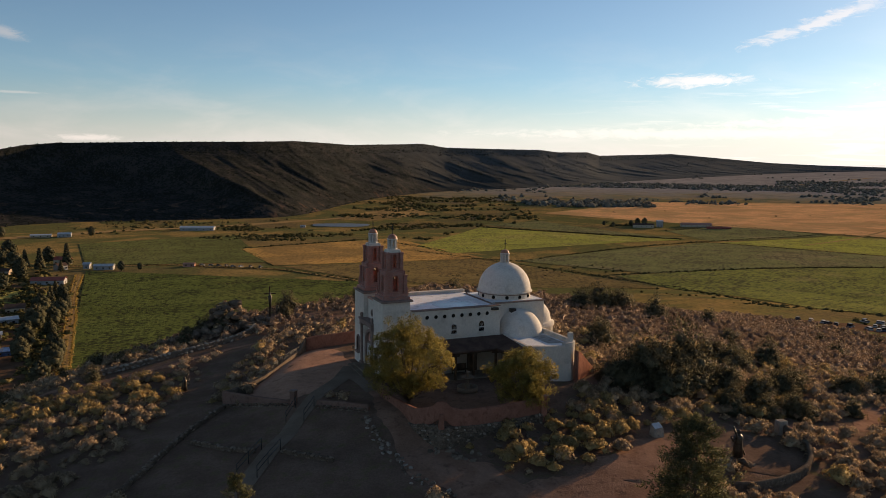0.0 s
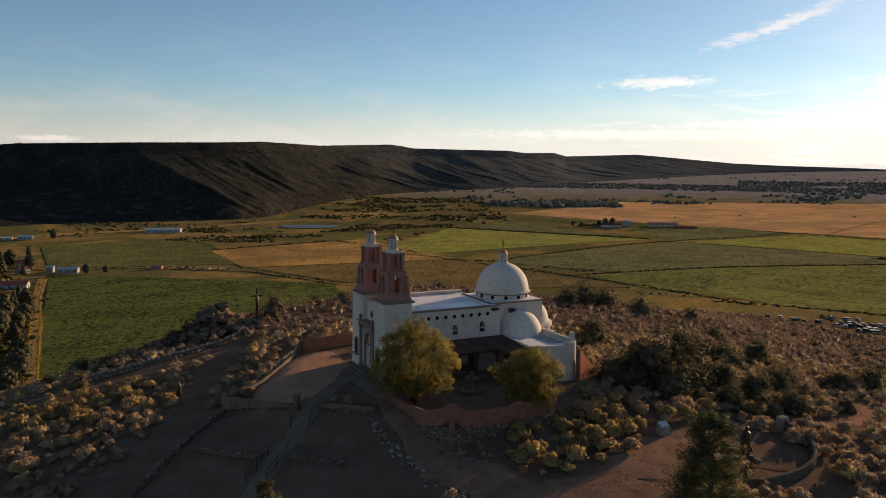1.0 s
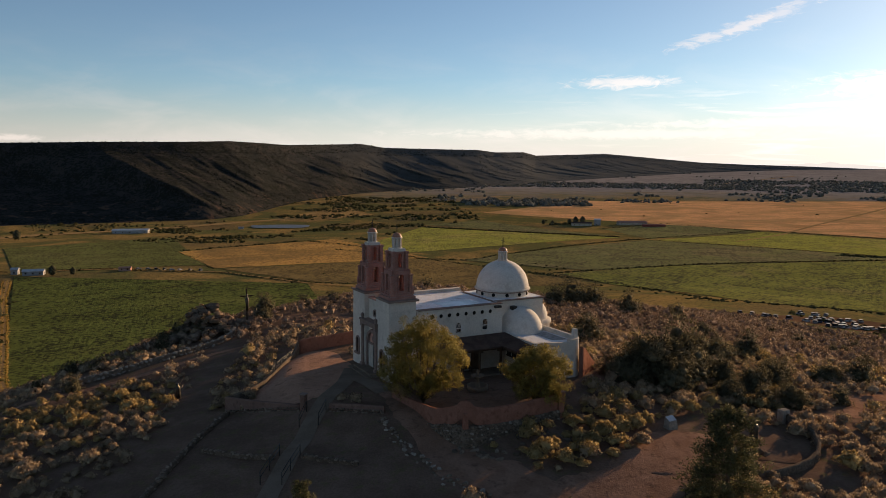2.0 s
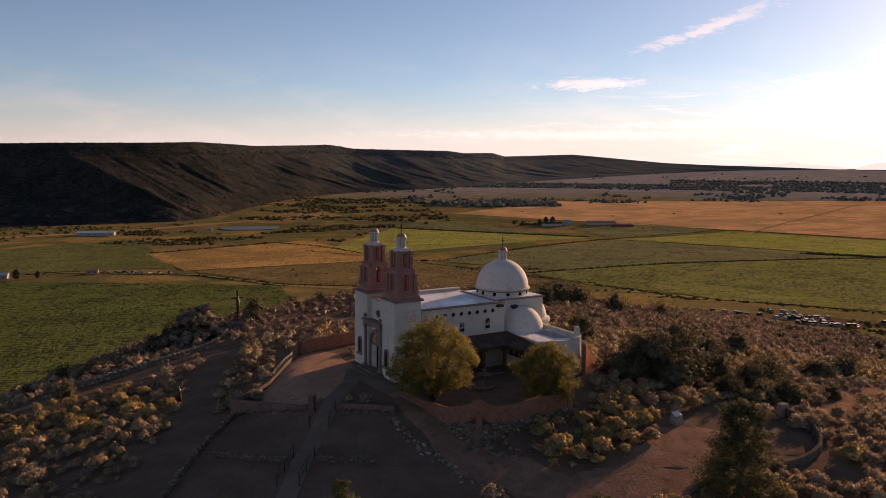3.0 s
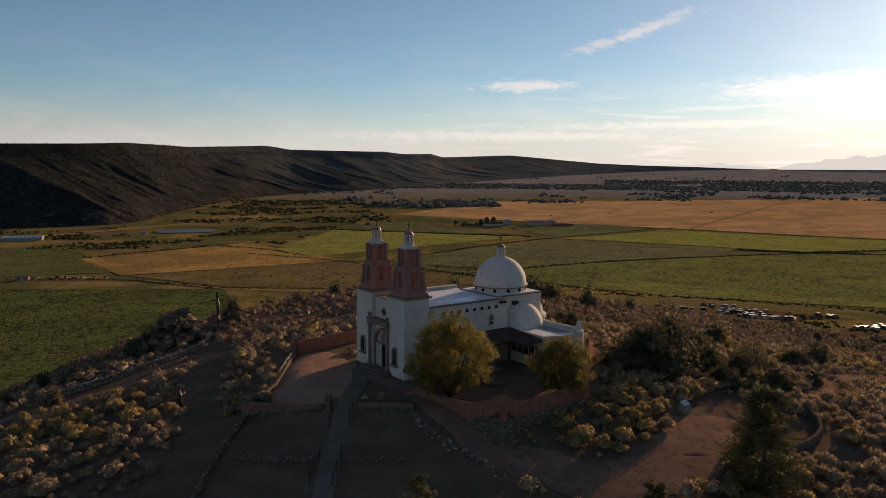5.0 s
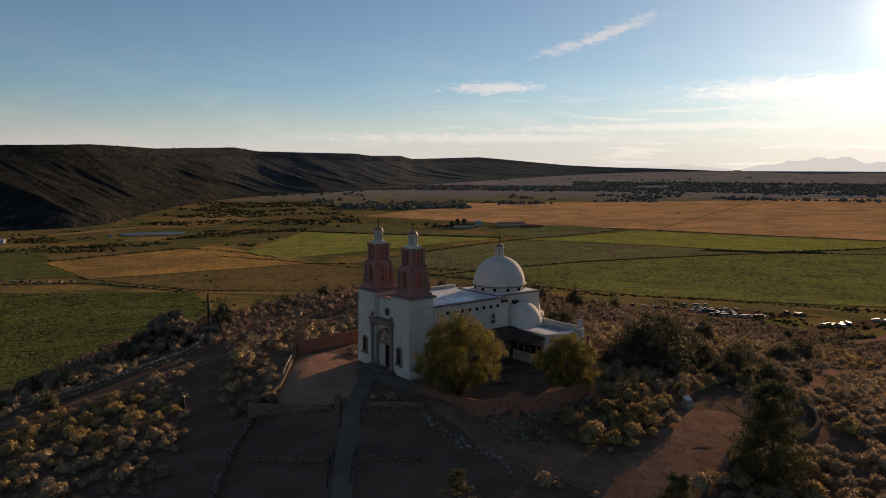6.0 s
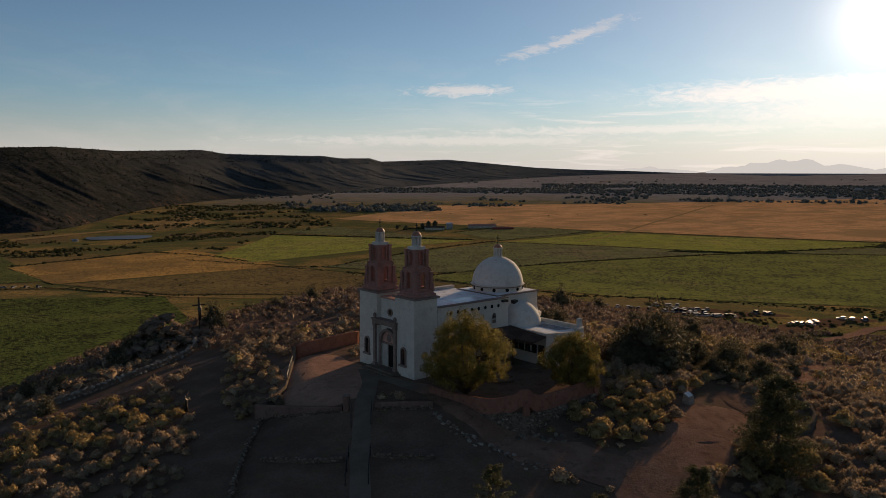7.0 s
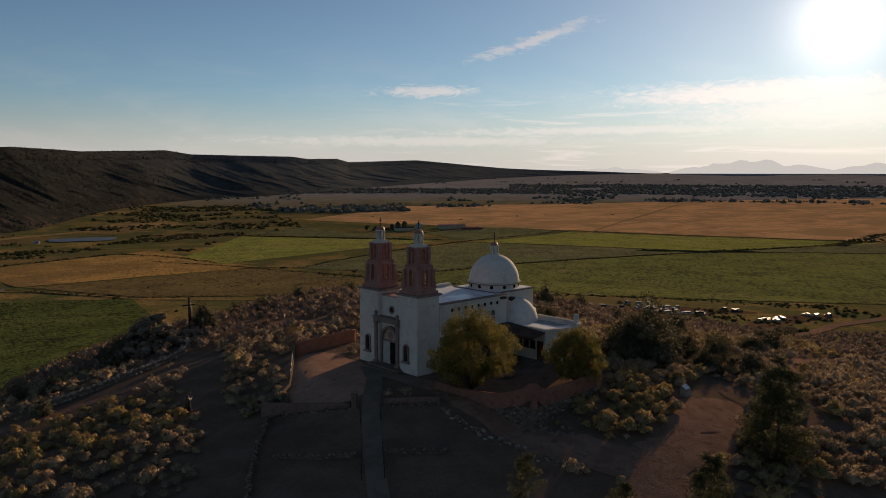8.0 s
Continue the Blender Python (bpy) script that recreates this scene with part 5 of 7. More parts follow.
for i in range(len(footing) - 1):
    p, q = Vector(footing[i]), Vector(footing[i + 1])
    n = max(1, round((q - p).length / 0.3))
    out = Vector(((q - p).y, -(q - p).x, 0)).normalized()
    for k in range(n):
        w = p.lerp(q, (k + 0.5) / n)
        rows = max(1, int((w.z - high(w.x, w.y) + 0.15) / 0.22))
        for c in range(rows):
            w = p.lerp(q, (k + 0.5 * (c % 2) + rnd.uniform(-0.12, 0.12)) / n)
            at = w + out * (0.31 + rnd.uniform(-0.03, 0.06))
            ob = stone(court_wall, at.x, at.y, w.z - 0.08 - 0.22 * c, rnd.uniform(0.25, 0.36))
            if rnd.random() < 0.16:
                ob.data = rnd.choice(PALE_STONES)

# low red walls on stone faces along the terrace, and round the forecourt
for line, group in (([(-20.6, 68.3, -0.55), (-17, 66.3, -0.4), (-13.5, 64.6, -0.2)], ""), ([(-10.9, 63.5, 0.25), (-8.4, 62.6, 0.4), (-6.2, 61.9, 0.42)], "")):
    ob = tagged(low_wall("terrace_wall", line, 0.34, M_TERRACE, ""), "low red adobe terrace wall on a stone face", "wall", "terrace walls")
    for i in range(len(line) - 1):
        p, q = Vector(line[i]), Vector(line[i + 1])
        n = int((q - p).length / 0.3)
        for k in range(n):
            for c in range(3):
                w = p.lerp(q, (k + 0.5 * (c % 2) + rnd.random() * 0.3) / n)
                stone(ob, w.x - 0.12 + 0.04 * c, w.y - 0.36 + 0.07 * c, high(w.x, w.y) - 0.3 + 0.2 * c, rnd.uniform(0.24, 0.36))
tagged(low_wall("forecourt_wall", [(-15.6, 83.3, 1.0), (-14.4, 84.2, 1.15), (-12.4, 85.0, 1.2), (-10.2, 86.0, 1.35), (-8.0, 87, 1.4)], 0.35, M_ADOBE, ""), "red adobe wall behind the gravel forecourt", "wall")
tagged(low_wall("forecourt_wall", [(-15.7, 83.2, 0.95), (-16.0, 81.5, 0.05), (-16.6, 78.5, -0.05), (-17.0, 76.0, -0.1), (-17.7, 72.4, -0.2), (-19.0, 70.0, -0.45), (-20.6, 68.4, -0.6)], 0.28, M_STONE, ""), "low pale stone kerb beside the forecourt", "wall")
tagged(low_wall("garden_wall", [(13.0, 70.6, 3.1), (13.6, 71.6, 2.7), (14.4, 72.6, 1.7), (15.3, 73.8, 0.6), (16.0, 74.8, 0.1)], 0.3, M_ADOBE, ""), "sloping red adobe wall beside the white wing", "wall")
pier = tagged(part("gate_pier", block(-0.25, 0.25, -0.25, 0.25, -0.7, 0.75, bevel=0.04, m=pose(-13.2, 64.4, 0, 0, 0, -25)), M_TERRACE), "dark square pier beside the walkway", "pier")
part("pier_cap", block(-0.31, 0.31, -0.31, 0.31, 0.75, 0.84, bevel=0.03, m=pose(-13.2, 64.4, 0, 0, 0, -25)), M_STONE_TRIM, pier)

stone_wall("terrace_edge", [(-20.8, 59.6), (-17.3, 57.5), (-14.7, 56.6)], 0.4, "low dry stone terrace edge")
stone_wall("terrace_edge", [(-12.4, 56.3), (-10.4, 55.4), (-8.2, 54.5)], 0.4, "low dry stone terrace edge")
stone_wall("boundary_wall", [(-20.2, 67.2), (-21.0, 64), (-21.9, 61), (-22.6, 57.5), (-23.2, 54), (-24.2, 48)], 0.5, "low dry stone boundary wall")
hill_wall = stone_wall("hill_wall", [(-26.6, 104.0), (-26.5, 100.3), (-28.0, 96.8), (-30.2, 93.8), (-33.2, 91.2), (-37.5, 88.2), (-42, 86)], 0.95, "long pale dry stone wall along the slope", 0.52, 2)
for k, ob in enumerate(hill_wall.children):
    ob.data = PALE_STONES[k % 6]
seat_wall = stone_wall("seat_wall", [(21.6, 52.6), (23.5, 52.9), (25.4, 53.7), (27.2, 54.8), (28.8, 56.2), (30.0, 58.0), (30.8, 60.0), (31.0, 62.0), (30.4, 63.6)], 0.5, "curved low stone seat wall round a gravel circle", 0.26, 2)
SEAT = [(21.6, 52.6), (23.5, 52.9), (25.4, 53.7), (27.2, 54.8), (28.8, 56.2), (30.0, 58.0), (30.8, 60.0), (31.0, 62.0), (30.4, 63.6)]
low_wall("coping", [(x, y, high(x, y) + 0.5 + 0.055 * k) for k, (x, y) in enumerate(SEAT)], 0.36, M_STONE, "").parent = seat_wall
tagged(part("seat_pier", block(-0.45, 0.45, -0.35, 0.35, -0.4, 1.25, bevel=0.08, m=pose(30.2, 63.9, high(30.2, 63.9), 0, 0, 20)), M_PALE_STONE), "pale stone pier ending the curved seat", "pier")



def fence(points, label):
    """A low wire fence: iron posts, two rails and thin pickets."""
    ob = thing("fence", pose(points[0][0], points[0][1], 0), label, "fence")
    w = ob.matrix_world.inverted()
    for (ax, ay), (bx, by) in zip(points, points[1:]):
        p, q = Vector((ax, ay, high(ax, ay))), Vector((bx, by, high(bx, by)))
        part("post", tube(bmesh.new(), [w @ p, w @ p + Vector((0, 0, 1.05))], [0.04, 0.04], 6), M_IRON, ob)
        for h in (1.0, 0.3):
            part("rail", tube(bmesh.new(), [w @ p + Vector((0, 0, h)), w @ q + Vector((0, 0, h))], [0.025, 0.025], 4), M_IRON, ob)
        for k in range(1, 8):
            r = w @ p.lerp(q, k / 8)
            part("picket", tube(bmesh.new(), [r + Vector((0, 0, 0.1)), r + Vector((0, 0, 1.0))], [0.012, 0.012], 4), M_IRON, ob)


fence([(-15.9, 82.6), (-16.2, 80.8), (-16.5, 79.0), (-16.8, 77.2), (-17.1, 75.4), (-17.4, 73.6)], "dark iron fence along the forecourt edge")

# loose stones edging the drive
edge = [(-6.6, 61.0), (-5.6, 58.8), (-4.4, 56.4), (-3.0, 54.0), (-1.6, 51.9), (1.0, 49.6)]
for i in range(len(edge) - 1):
    for k in range(17):
        f = (k + rnd.random()) / 17
        x, y = edge[i][0] * (1 - f) + edge[i + 1][0] * f + rnd.gauss(0, 0.3), edge[i][1] * (1 - f) + edge[i + 1][1] * f + rnd.gauss(0, 0.3)
        s = rnd.uniform(0.14, 0.46)
        ob = tagged(stone(None, x, y, high(x, y) + 0.12 * s, s, "boulder"), "pale loose stone edging the gravel drive", "stone", "drive edging stones")
        if rnd.random() < 0.4:
            ob.data = rnd.choice(PALE_STONES)
for k in range(26):
    x, y = rnd.uniform(-1, 9), rnd.uniform(54.2, 57.2)
    y += 0.35 * (x - 2)
    s = rnd.uniform(0.25, 0.7)
    tagged(stone(None, x, y, high(x, y) + 0.1 * s, s, "boulder"), "grey stone on the scrub slope under the court", "stone", "slope stones")


def rail(points):
    """An iron handrail with two bars beside steps."""
    ob = thing("handrail", pose(points[0][0], points[0][1], 0), "dark iron handrail beside the walkway", "handrail", "handrails")
    w = ob.matrix_world.inverted()
    tops = []
    for x, y in points:
        p = w @ Vector((x, y, high(x, y)))
        part("rail_post", tube(bmesh.new(), [p, p + Vector((0, 0, 1.0))], [0.035, 0.035], 6), M_IRON, ob)
        tops.append(p)
    for h in (0.98, 0.55):
        part("rail_bar", tube(bmesh.new(), [p + Vector((0, 0, h)) for p in tops], [0.03] * len(tops), 6), M_IRON, ob)


rail([(-12.9, 63.8), (-13.3, 61.6)])
rail([(-11.2, 63.4), (-11.7, 61.3)])
rail([(-14.3, 57.0), (-14.8, 55.0), (-15.2, 53.2)])
rail([(-12.7, 56.6), (-13.2, 54.6), (-13.6, 52.8)])

fountain = thing("fountain", pose(2.4, 67.2, 0.05), "tiered pale stone fountain in the court", "fountain")
part("basin", revolve([(0.0, 0.12), (0.78, 0.12), (0.82, 0.42), (0.98, 0.44), (1.0, 0.0), (0.0, 0.0)], 24), M_CONCRETE, fountain)
part("stem", revolve([(0.28, 0.1), (0.2, 0.5), (0.14, 0.9), (0.2, 1.1)], 16), M_CONCRETE, fountain)
part("bowl", revolve([(0.0, 1.1), (0.3, 1.1), (0.65, 1.3), (0.68, 1.36), (0.55, 1.3), (0.0, 1.24)], 20), M_CONCRETE, fountain)
part("finial", revolve([(0.12, 1.2), (0.09, 1.6), (0.22, 1.75), (0.1, 1.85), (0.0, 1.95)], 14), M_CONCRETE, fountain)

# marker stone with a slanted polished face
marker = bmesh.new()
low_pts = [marker.verts.new(c) for c in ((-0.55, -0.4, -0.2), (0.55, -0.4, -0.2), (0.55, 0.4, -0.2), (-0.55, 0.4, -0.2))]
top_pts = [marker.verts.new(c) for c in ((-0.45, -0.3, 0.62), (0.45, -0.3, 0.66), (0.5, 0.34, 1.0), (-0.42, 0.32, 1.06))]
marker.faces.new(low_pts[::-1])
marker.faces.new(top_pts)
for k in range(4):
    marker.faces.new((low_pts[k], low_pts[(k + 1) % 4], top_pts[(k + 1) % 4], top_pts[k]))
bmesh.ops.bevel(marker, geom=list(marker.edges), offset=0.05, segments=2, affect="EDGES")
ob = tagged(part("marker_stone", marker, M_PALE_STONE), "pale marker stone with a polished slanted top", "stone")
ob.matrix_world = pose(18.1, 60.3, high(18.1, 60.3), 0, 0, 25)
plaque = part("plaque", block(-0.4, 0.4, -0.27, 0.3, 0.0, 0.03, bevel=0.008), M_TIN, ob, "bright metal plaque")
plaque.matrix_local = pose(0, 0, 0.84, 29, -2, 0)


def statue(m, label, scale=1.0):
    """A plain bronze shape on a rough stone base."""
    base = thing("statue", m, label, "statue")
    bm = revolve([(0.0, 0.3), (0.34, 0.3), (0.3, 0.9), (0.26, 1.3), (0.3, 1.6), (0.2, 1.75), (0.1, 1.8), (0.14, 1.92), (0.13, 2.05), (0.0, 2.12)], 10)
    tube(bm, [(0.2, 0, 1.62), (0.5, 0.1, 1.4), (0.75, 0.15, 1.75)], [0.1, 0.08, 0.05], 6)
    tube(bm, [(-0.5, 0.1, 0.35), (0.2, 0.16, 1.6), (0.65, 0.2, 2.45)], [0.07, 0.07, 0.07], 4)
    bmesh.ops.scale(bm, vec=(scale, scale, scale), verts=bm.verts)
    part("statue_shape", bm, M_BRONZE, base)
    return base


st = statue(pose(-26.8, 75.4, high(-26.8, 75.4) - 0.1, 0, 0, 40), "dark bronze statue with a beam beside the slope path", 0.85)
st = statue(pose(23.2, 56.0, high(23.2, 56.0) + 0.55, 0, 0, 200), "tall dark bronze statue on a mound of rocks", 1.2)
for k in range(16):
    a, r = rnd.uniform(0, 6.28), rnd.uniform(0.2, 1.7)
    x, y = 23.2 + r * math.cos(a), 56.0 + 0.8 * r * math.sin(a)
    tagged(stone(None, x, y, high(x, y) + max(0.1, 0.75 - 0.4 * r), rnd.uniform(0.6, 1.1), "boulder"), "dark rough boulder under the bronze statue", "stone", "statue mound rocks").data = rnd.choice(DARK_ROCKS)
cross = thing("wayside_cross", pose(-26.2, 111.2, high(-26.2, 111.2), 0, 0, 20), "tall dark wooden cross on the hill edge", "cross")
part("upright", block(-0.1, 0.1, -0.1, 0.1, -0.3, 4.7, bevel=0.02), M_TIMBER, cross)
part("crossbar", block(-0.9, 0.9, -0.09, 0.09, 3.5, 3.68, bevel=0.02), M_TIMBER, cross)
part("statue_shape", revolve([(0.0, 1.4), (0.16, 1.5), (0.22, 2.4), (0.3, 3.2), (0.12, 3.5), (0.14, 3.8), (0.0, 3.95)], 8, y=-0.3), M_BRONZE, cross)
st = statue(pose(-24.6, 109.5, high(-24.6, 109.5) - 0.1, 0, 0, -30), "dark bronze statue standing under a wayside cross", 0.95)

# rock outcrop at the hill's edge
for k in range(210):
    u, v = rnd.gauss(0, 1.0), rnd.gauss(0, 1.0)
    x, y = -31.4 + 2.5 * u, 106.0 + 1.8 * v
    s = rnd.uniform(0.6, 1.7)
    ob = stone(None, x, y, high(x, y) + 0.3 * s + rnd.random() * 3.9 * math.exp(-0.5 * (u * u + v * v)), s, "rock")
    ob.data = rnd.choice(DARK_ROCKS)
    tagged(ob, "dark weathered rock of the hill-edge outcrop", "rock", "outcrop rocks")

# ---- vegetation ----
rng = np.random.default_rng(7)


def spread(n, seed_rng):
    v = seed_rng.normal(size=(n, 3))
    return v / np.linalg.norm(v, axis=1)[:, None]


def unit(v):
    return v / (np.linalg.norm(v, axis=-1)[..., None] + 1e-9)


def facing(verts, tris, normals):
    """Turns each triangle so that it faces the way its growth points."""
    a, b, c = verts[tris[:, 0]], verts[tris[:, 1]], verts[tris[:, 2]]
    wrong = np.einsum("ij,ij->i", np.cross(b - a, c - a), normals[tris[:, 0]]) < 0
    tris = tris.copy()
    tris[wrong] = tris[wrong][:, ::-1]
    return verts, tris, normals


def blades(points, ways, length, width, outward, seed_rng):
    """Small pointed leaves: one triangle each, at the points, along the ways, rounded off towards outward."""
    n = len(points)
    side = unit(np.cross(ways, spread(n, seed_rng)))
    length = np.broadcast_to(np.asarray(length, float).reshape(-1, 1), (n, 1))
    width = np.broadcast_to(np.asarray(width, float).reshape(-1, 1), (n, 1))
    verts = np.stack([points - side * width, points + side * width, points + ways * length], 1).reshape(-1, 3)
    return facing(verts, np.arange(3 * n).reshape(-1, 3), np.repeat(outward, 3, 0))


def leaves(points, size, outward, seed_rng):
    """Small four-sided leaves, turned at random: two triangles each."""
    n = len(points)
    a = spread(n, seed_rng)
    b = unit(np.cross(a, spread(n, seed_rng)))
    s = size * seed_rng.uniform(0.6, 1.3, (n, 1))
    verts = np.stack([points - a * s, points + b * s * 0.6, points + a * s, points - b * s * 0.6], 1).reshape(-1, 3)
    k = 4 * np.arange(n)[:, None]
    return facing(verts, np.vstack([np.hstack([k, k + 1, k + 2]), np.hstack([k, k + 2, k + 3])]), np.repeat(outward, 4, 0))


def merge(pieces):
    verts, tris, normals, base = [], [], [], 0
    for v, t, n in pieces:
        verts.append(v)
        tris.append(t + base)
        normals.append(n)
        base += len(v)
    return np.vstack(verts), np.vstack(tris), np.vstack(normals)


def leafy_mesh(name, grown, material, parent=None):
    """Growth as one mesh that takes the light softly, clump by clump."""
    verts, tris, normals = grown
    ob = triangles_mesh(name, verts, tris, material, parent)
    ob.data.shade_smooth()
    ob.data.normals_split_custom_set_from_vertices(unit(normals).tolist())
    return ob


def ball(steps):
    bm = bmesh.new()
    bmesh.ops.create_icosphere(bm, subdivisions=steps, radius=1.0)
    bm.verts.ensure_lookup_table()
    out = np.array([v.co[:] for v in bm.verts]), np.array([[v.index for v in f.verts] for f in bm.faces])
    bm.free()
    return out


ICO_V, ICO_T = ball(1)
ICO2_V, ICO2_T = ball(2)


def core(c, s, r, rough=0.2):
    """The dense inside of a clump: a dented ball."""
    return ICO_V * s * r.uniform(1 - rough, 1 + 0.5 * rough, (len(ICO_V), 1)) + c, ICO_T, ICO_V


def heap(lobes, spot, fill, solid):
    """The dense inside of a heap of round lobes (middle, radius), seen from spot: one dented ball that follows them."""
    way, tris = solid
    reach, normal = np.full(len(way), 0.06), way.copy()
    for c, s in lobes:
        rel = c - spot
        b = way @ rel
        disc = b * b - rel @ rel + s * s
        t = np.where(disc > 0, b + np.sqrt(np.maximum(disc, 0)), 0)
        better = t > reach
        reach = np.where(better, t, reach)
        normal[better] = unit(way[better] * t[better][:, None] - rel)
    return way * (reach * fill)[:, None] + spot, tris, unit(normal + 0.6 * way)


def shrub_template(seed, lumps, per, leaf=0.07, solid=None, fill=0.86):
    """A rounded desert shrub about 1 m across: soft puffs of short leaves heaped into a low dome."""
    r = np.random.default_rng(seed)
    lobes = []
    for k in range(lumps):
        a, d = 2.4 * k + r.uniform(-0.5, 0.5), 0.36 * math.sqrt((k + 0.2) / lumps)
        c = np.array([d * math.cos(a), d * math.sin(a), 0.38 - 1.5 * d * d + r.uniform(-0.06, 0.06)])
        lobes.append((c, r.uniform(0.36, 0.52) / math.sqrt(lumps + 1.0)))
    spot = np.array([0, 0, 0.12])
    pieces = [heap(lobes, spot, fill, solid or (ICO2_V, ICO2_T))]
    for c, s in lobes:
        way = spread(per, r)
        way[:, 2] = np.abs(way[:, 2]) * 1.1 - 0.2
        way = unit(way)
        root = c + way * s * r.uniform(0.6, 1.0, (per, 1))
        ways = unit(way * 0.8 + spread(per, r) * 0.8 + np.array([0, 0, 0.3]))
        outward = unit(way * 0.7 + 0.6 * unit(root - spot) + np.array([0, 0, 0.1]))
        pieces.append(blades(root, ways, r.uniform(0.7, 1.3, per) * leaf, r.uniform(0.3, 0.55, per) * leaf, outward, r))
    return merge(pieces)


def scatter(name, templates, places, material, label, category, parent=None):
    """Copies of the templates at (x, y, z, size, height share), joined into one stretch of growth."""
    pieces = []
    for i, (x, y, z, s, tall) in enumerate(places):
        v, t, n = templates[i % len(templates)]
        a = (i * 2.399) % 6.283
        c, d = math.cos(a), math.sin(a)
        pieces.append((np.stack([(v[:, 0] * c - v[:, 1] * d) * s + x, (v[:, 0] * d + v[:, 1] * c) * s + y, v[:, 2] * s * tall + z], 1), t,
                       np.stack([n[:, 0] * c - n[:, 1] * d, n[:, 0] * d + n[:, 1] * c, n[:, 2]], 1)))
    return tagged(leafy_mesh(name, merge(pieces), material, parent), label, category, kind="stuff")


# where nothing grows: lines with half widths, in plan
BARE = [([(13.2, 52.6), (21.5, 58)], 2.7), ([(-14.6, 84), (-14, 74), (-14.4, 66)], 3.9), ([(-9, 75), (-11.9, 63.6), (-14.6, 50.5), (-18, 30)], 1.5), ([(-6, 69), (-5, 62)], 2.2),
        ([(-4.8, 64), (-2.9, 58.6), (-0.8, 54.5)], 2.0), ([(-0.8, 54.5), (2, 51.6), (5.5, 49.2), (9.5, 49.4), (13.2, 51.6)], 2.7), ([(13.2, 51.6), (16.2, 55.2), (18.6, 59.6)], 2.0), ([(7, 49.2), (4.6, 45), (0, 30)], 2.6),
        ([(31.5, 66), (40.5, 69.5), (45.6, 76.4), (60, 82)], 1.2), ([(-24.9, 97), (-25.3, 85.2), (-24.9, 75.5), (-23.6, 66), (-27, 49)], 1.7), ([(-23.5, 93), (-28, 90), (-35, 85.8), (-44, 82), (-56, 78)], 1.3),
        ([(-9, 103), (-22, 110), (-26, 111.5)], 1.9), ([(23.2, 61), (27.5, 56.2)], 4.3), ([(-9.5, 74), (9, 82)], 6.0), ([(6.7, 80), (11.5, 70.5)], 3.7), ([(0, 66), (4.5, 66)], 6.2), ([(5, 66.5), (8.4, 66.5)], 4.4),
        ([(-18, 62), (-9, 59)], 4.6), ([(-9.5, 72), (-6, 66)], 2.6), ([(-19, 54), (-6, 52)], 5.0), ([(-12, 46), (-4, 46)], 4.5), ([(-20.5, 68), (-22, 60), (-23.5, 52)], 1.2), ([(-17, 82), (-9, 85)], 2.2),
        ([(19, 61), (18, 60)], 1.4), ([(-26.6, 104.0), (-26.5, 100.3), (-28.0, 96.8), (-30.2, 93.8), (-33.2, 91.2), (-37.5, 88.2), (-42, 86)], 1.2), ([(-26.3, 98.3), (-28.4, 94.6), (-31.2, 91.6), (-34.2, 89), (-38, 86.4)], 1.2), ([(182, 345), (194, 322), (212, 314), (262, 307)], 6), ([(206, 258), (250, 284), (300, 300)], 7), ([(205, 238), (222, 246), (270, 274), (322, 289)], 4)]


def is_bare(x, y):
    out = np.zeros(len(x), bool)
    for line, half in BARE:
        for (ax, ay), (bx, by) in zip(line, line[1:]):
            f = np.clip(((x - ax) * (bx - ax) + (y - ay) * (by - ay)) / ((bx - ax) ** 2 + (by - ay) ** 2), 0, 1)
            out |= np.hypot(x - ax - f * (bx - ax), y - ay - f * (by - ay)) < half
    return out


def patchy(x, y, scale):
    return np.array([noise.noise((a * scale, b * scale, 4.0)) for a, b in zip(x, y)])


def shrub_places(x0, x1, y0, y1, gap, seed, small, large, thin=-0.62, tall=(0.8, 1.15)):
    r = np.random.default_rng(seed)
    gx, gy = np.meshgrid(np.arange(x0, x1, gap), np.arange(y0, y1, gap))
    x, y = (gx + r.uniform(-0.48, 0.48, gx.shape) * gap).ravel(), (gy + r.uniform(-0.48, 0.48, gy.shape) * gap).ravel()
    keep = ~is_bare(x, y) & (patchy(x, y, 0.09) > thin)
    x, y = x[keep], y[keep]
    s = small + (large - small) * r.random(len(x)) ** 1.8
    return np.stack([x, y, ground_height(x, y) - 0.04, s, r.uniform(*tall, len(x))], 1)


near_shrubs = [shrub_template(k, 11, 30, 0.062, fill=0.8) for k in range(8)]
large_shrubs = [shrub_template(60 + k, 16, 64, 0.05) for k in range(6)]
mid_shrubs = [shrub_template(20 + k, 7, 13, 0.09, (ICO_V, ICO_T), 0.86) for k in range(8)]
far_shrubs = [shrub_template(40 + k, 4, 10, 0.13, (ICO_V, ICO_T), 0.88) for k in range(6)]
grass_tufts = [shrub_template(50 + k, 3, 8, 0.17, (ICO_V, ICO_T), 0.8) for k in range(5)]

big = np.array([(6.0, 54.9, 2.5), (5.2, 54.0, 2.0), (7.2, 53.4, 2.2), (6.9, 56.0, 1.8), (11.5, 57.8, 2.7), (13.2, 58.8, 2.5), (14.8, 59.6, 2.4), (10.2, 56.4, 2.1), (9.3, 59.0, 2.0), (8.4, 52.9, 1.5), (16.0, 60.8, 2.1), (12.6, 61.0, 2.2), (30.5, 54.6, 2.8), (19.5, 63.6, 2.2), (21.6, 64.2, 2.0), (17.6, 44.2, 3.0), (14.6, 45.0, 2.2), (20.4, 48.0, 2.6)])
big = np.column_stack([big[:, :2], ground_height(big[:, 0], big[:, 1]), big[:, 2], np.full(len(big), 1.15)])
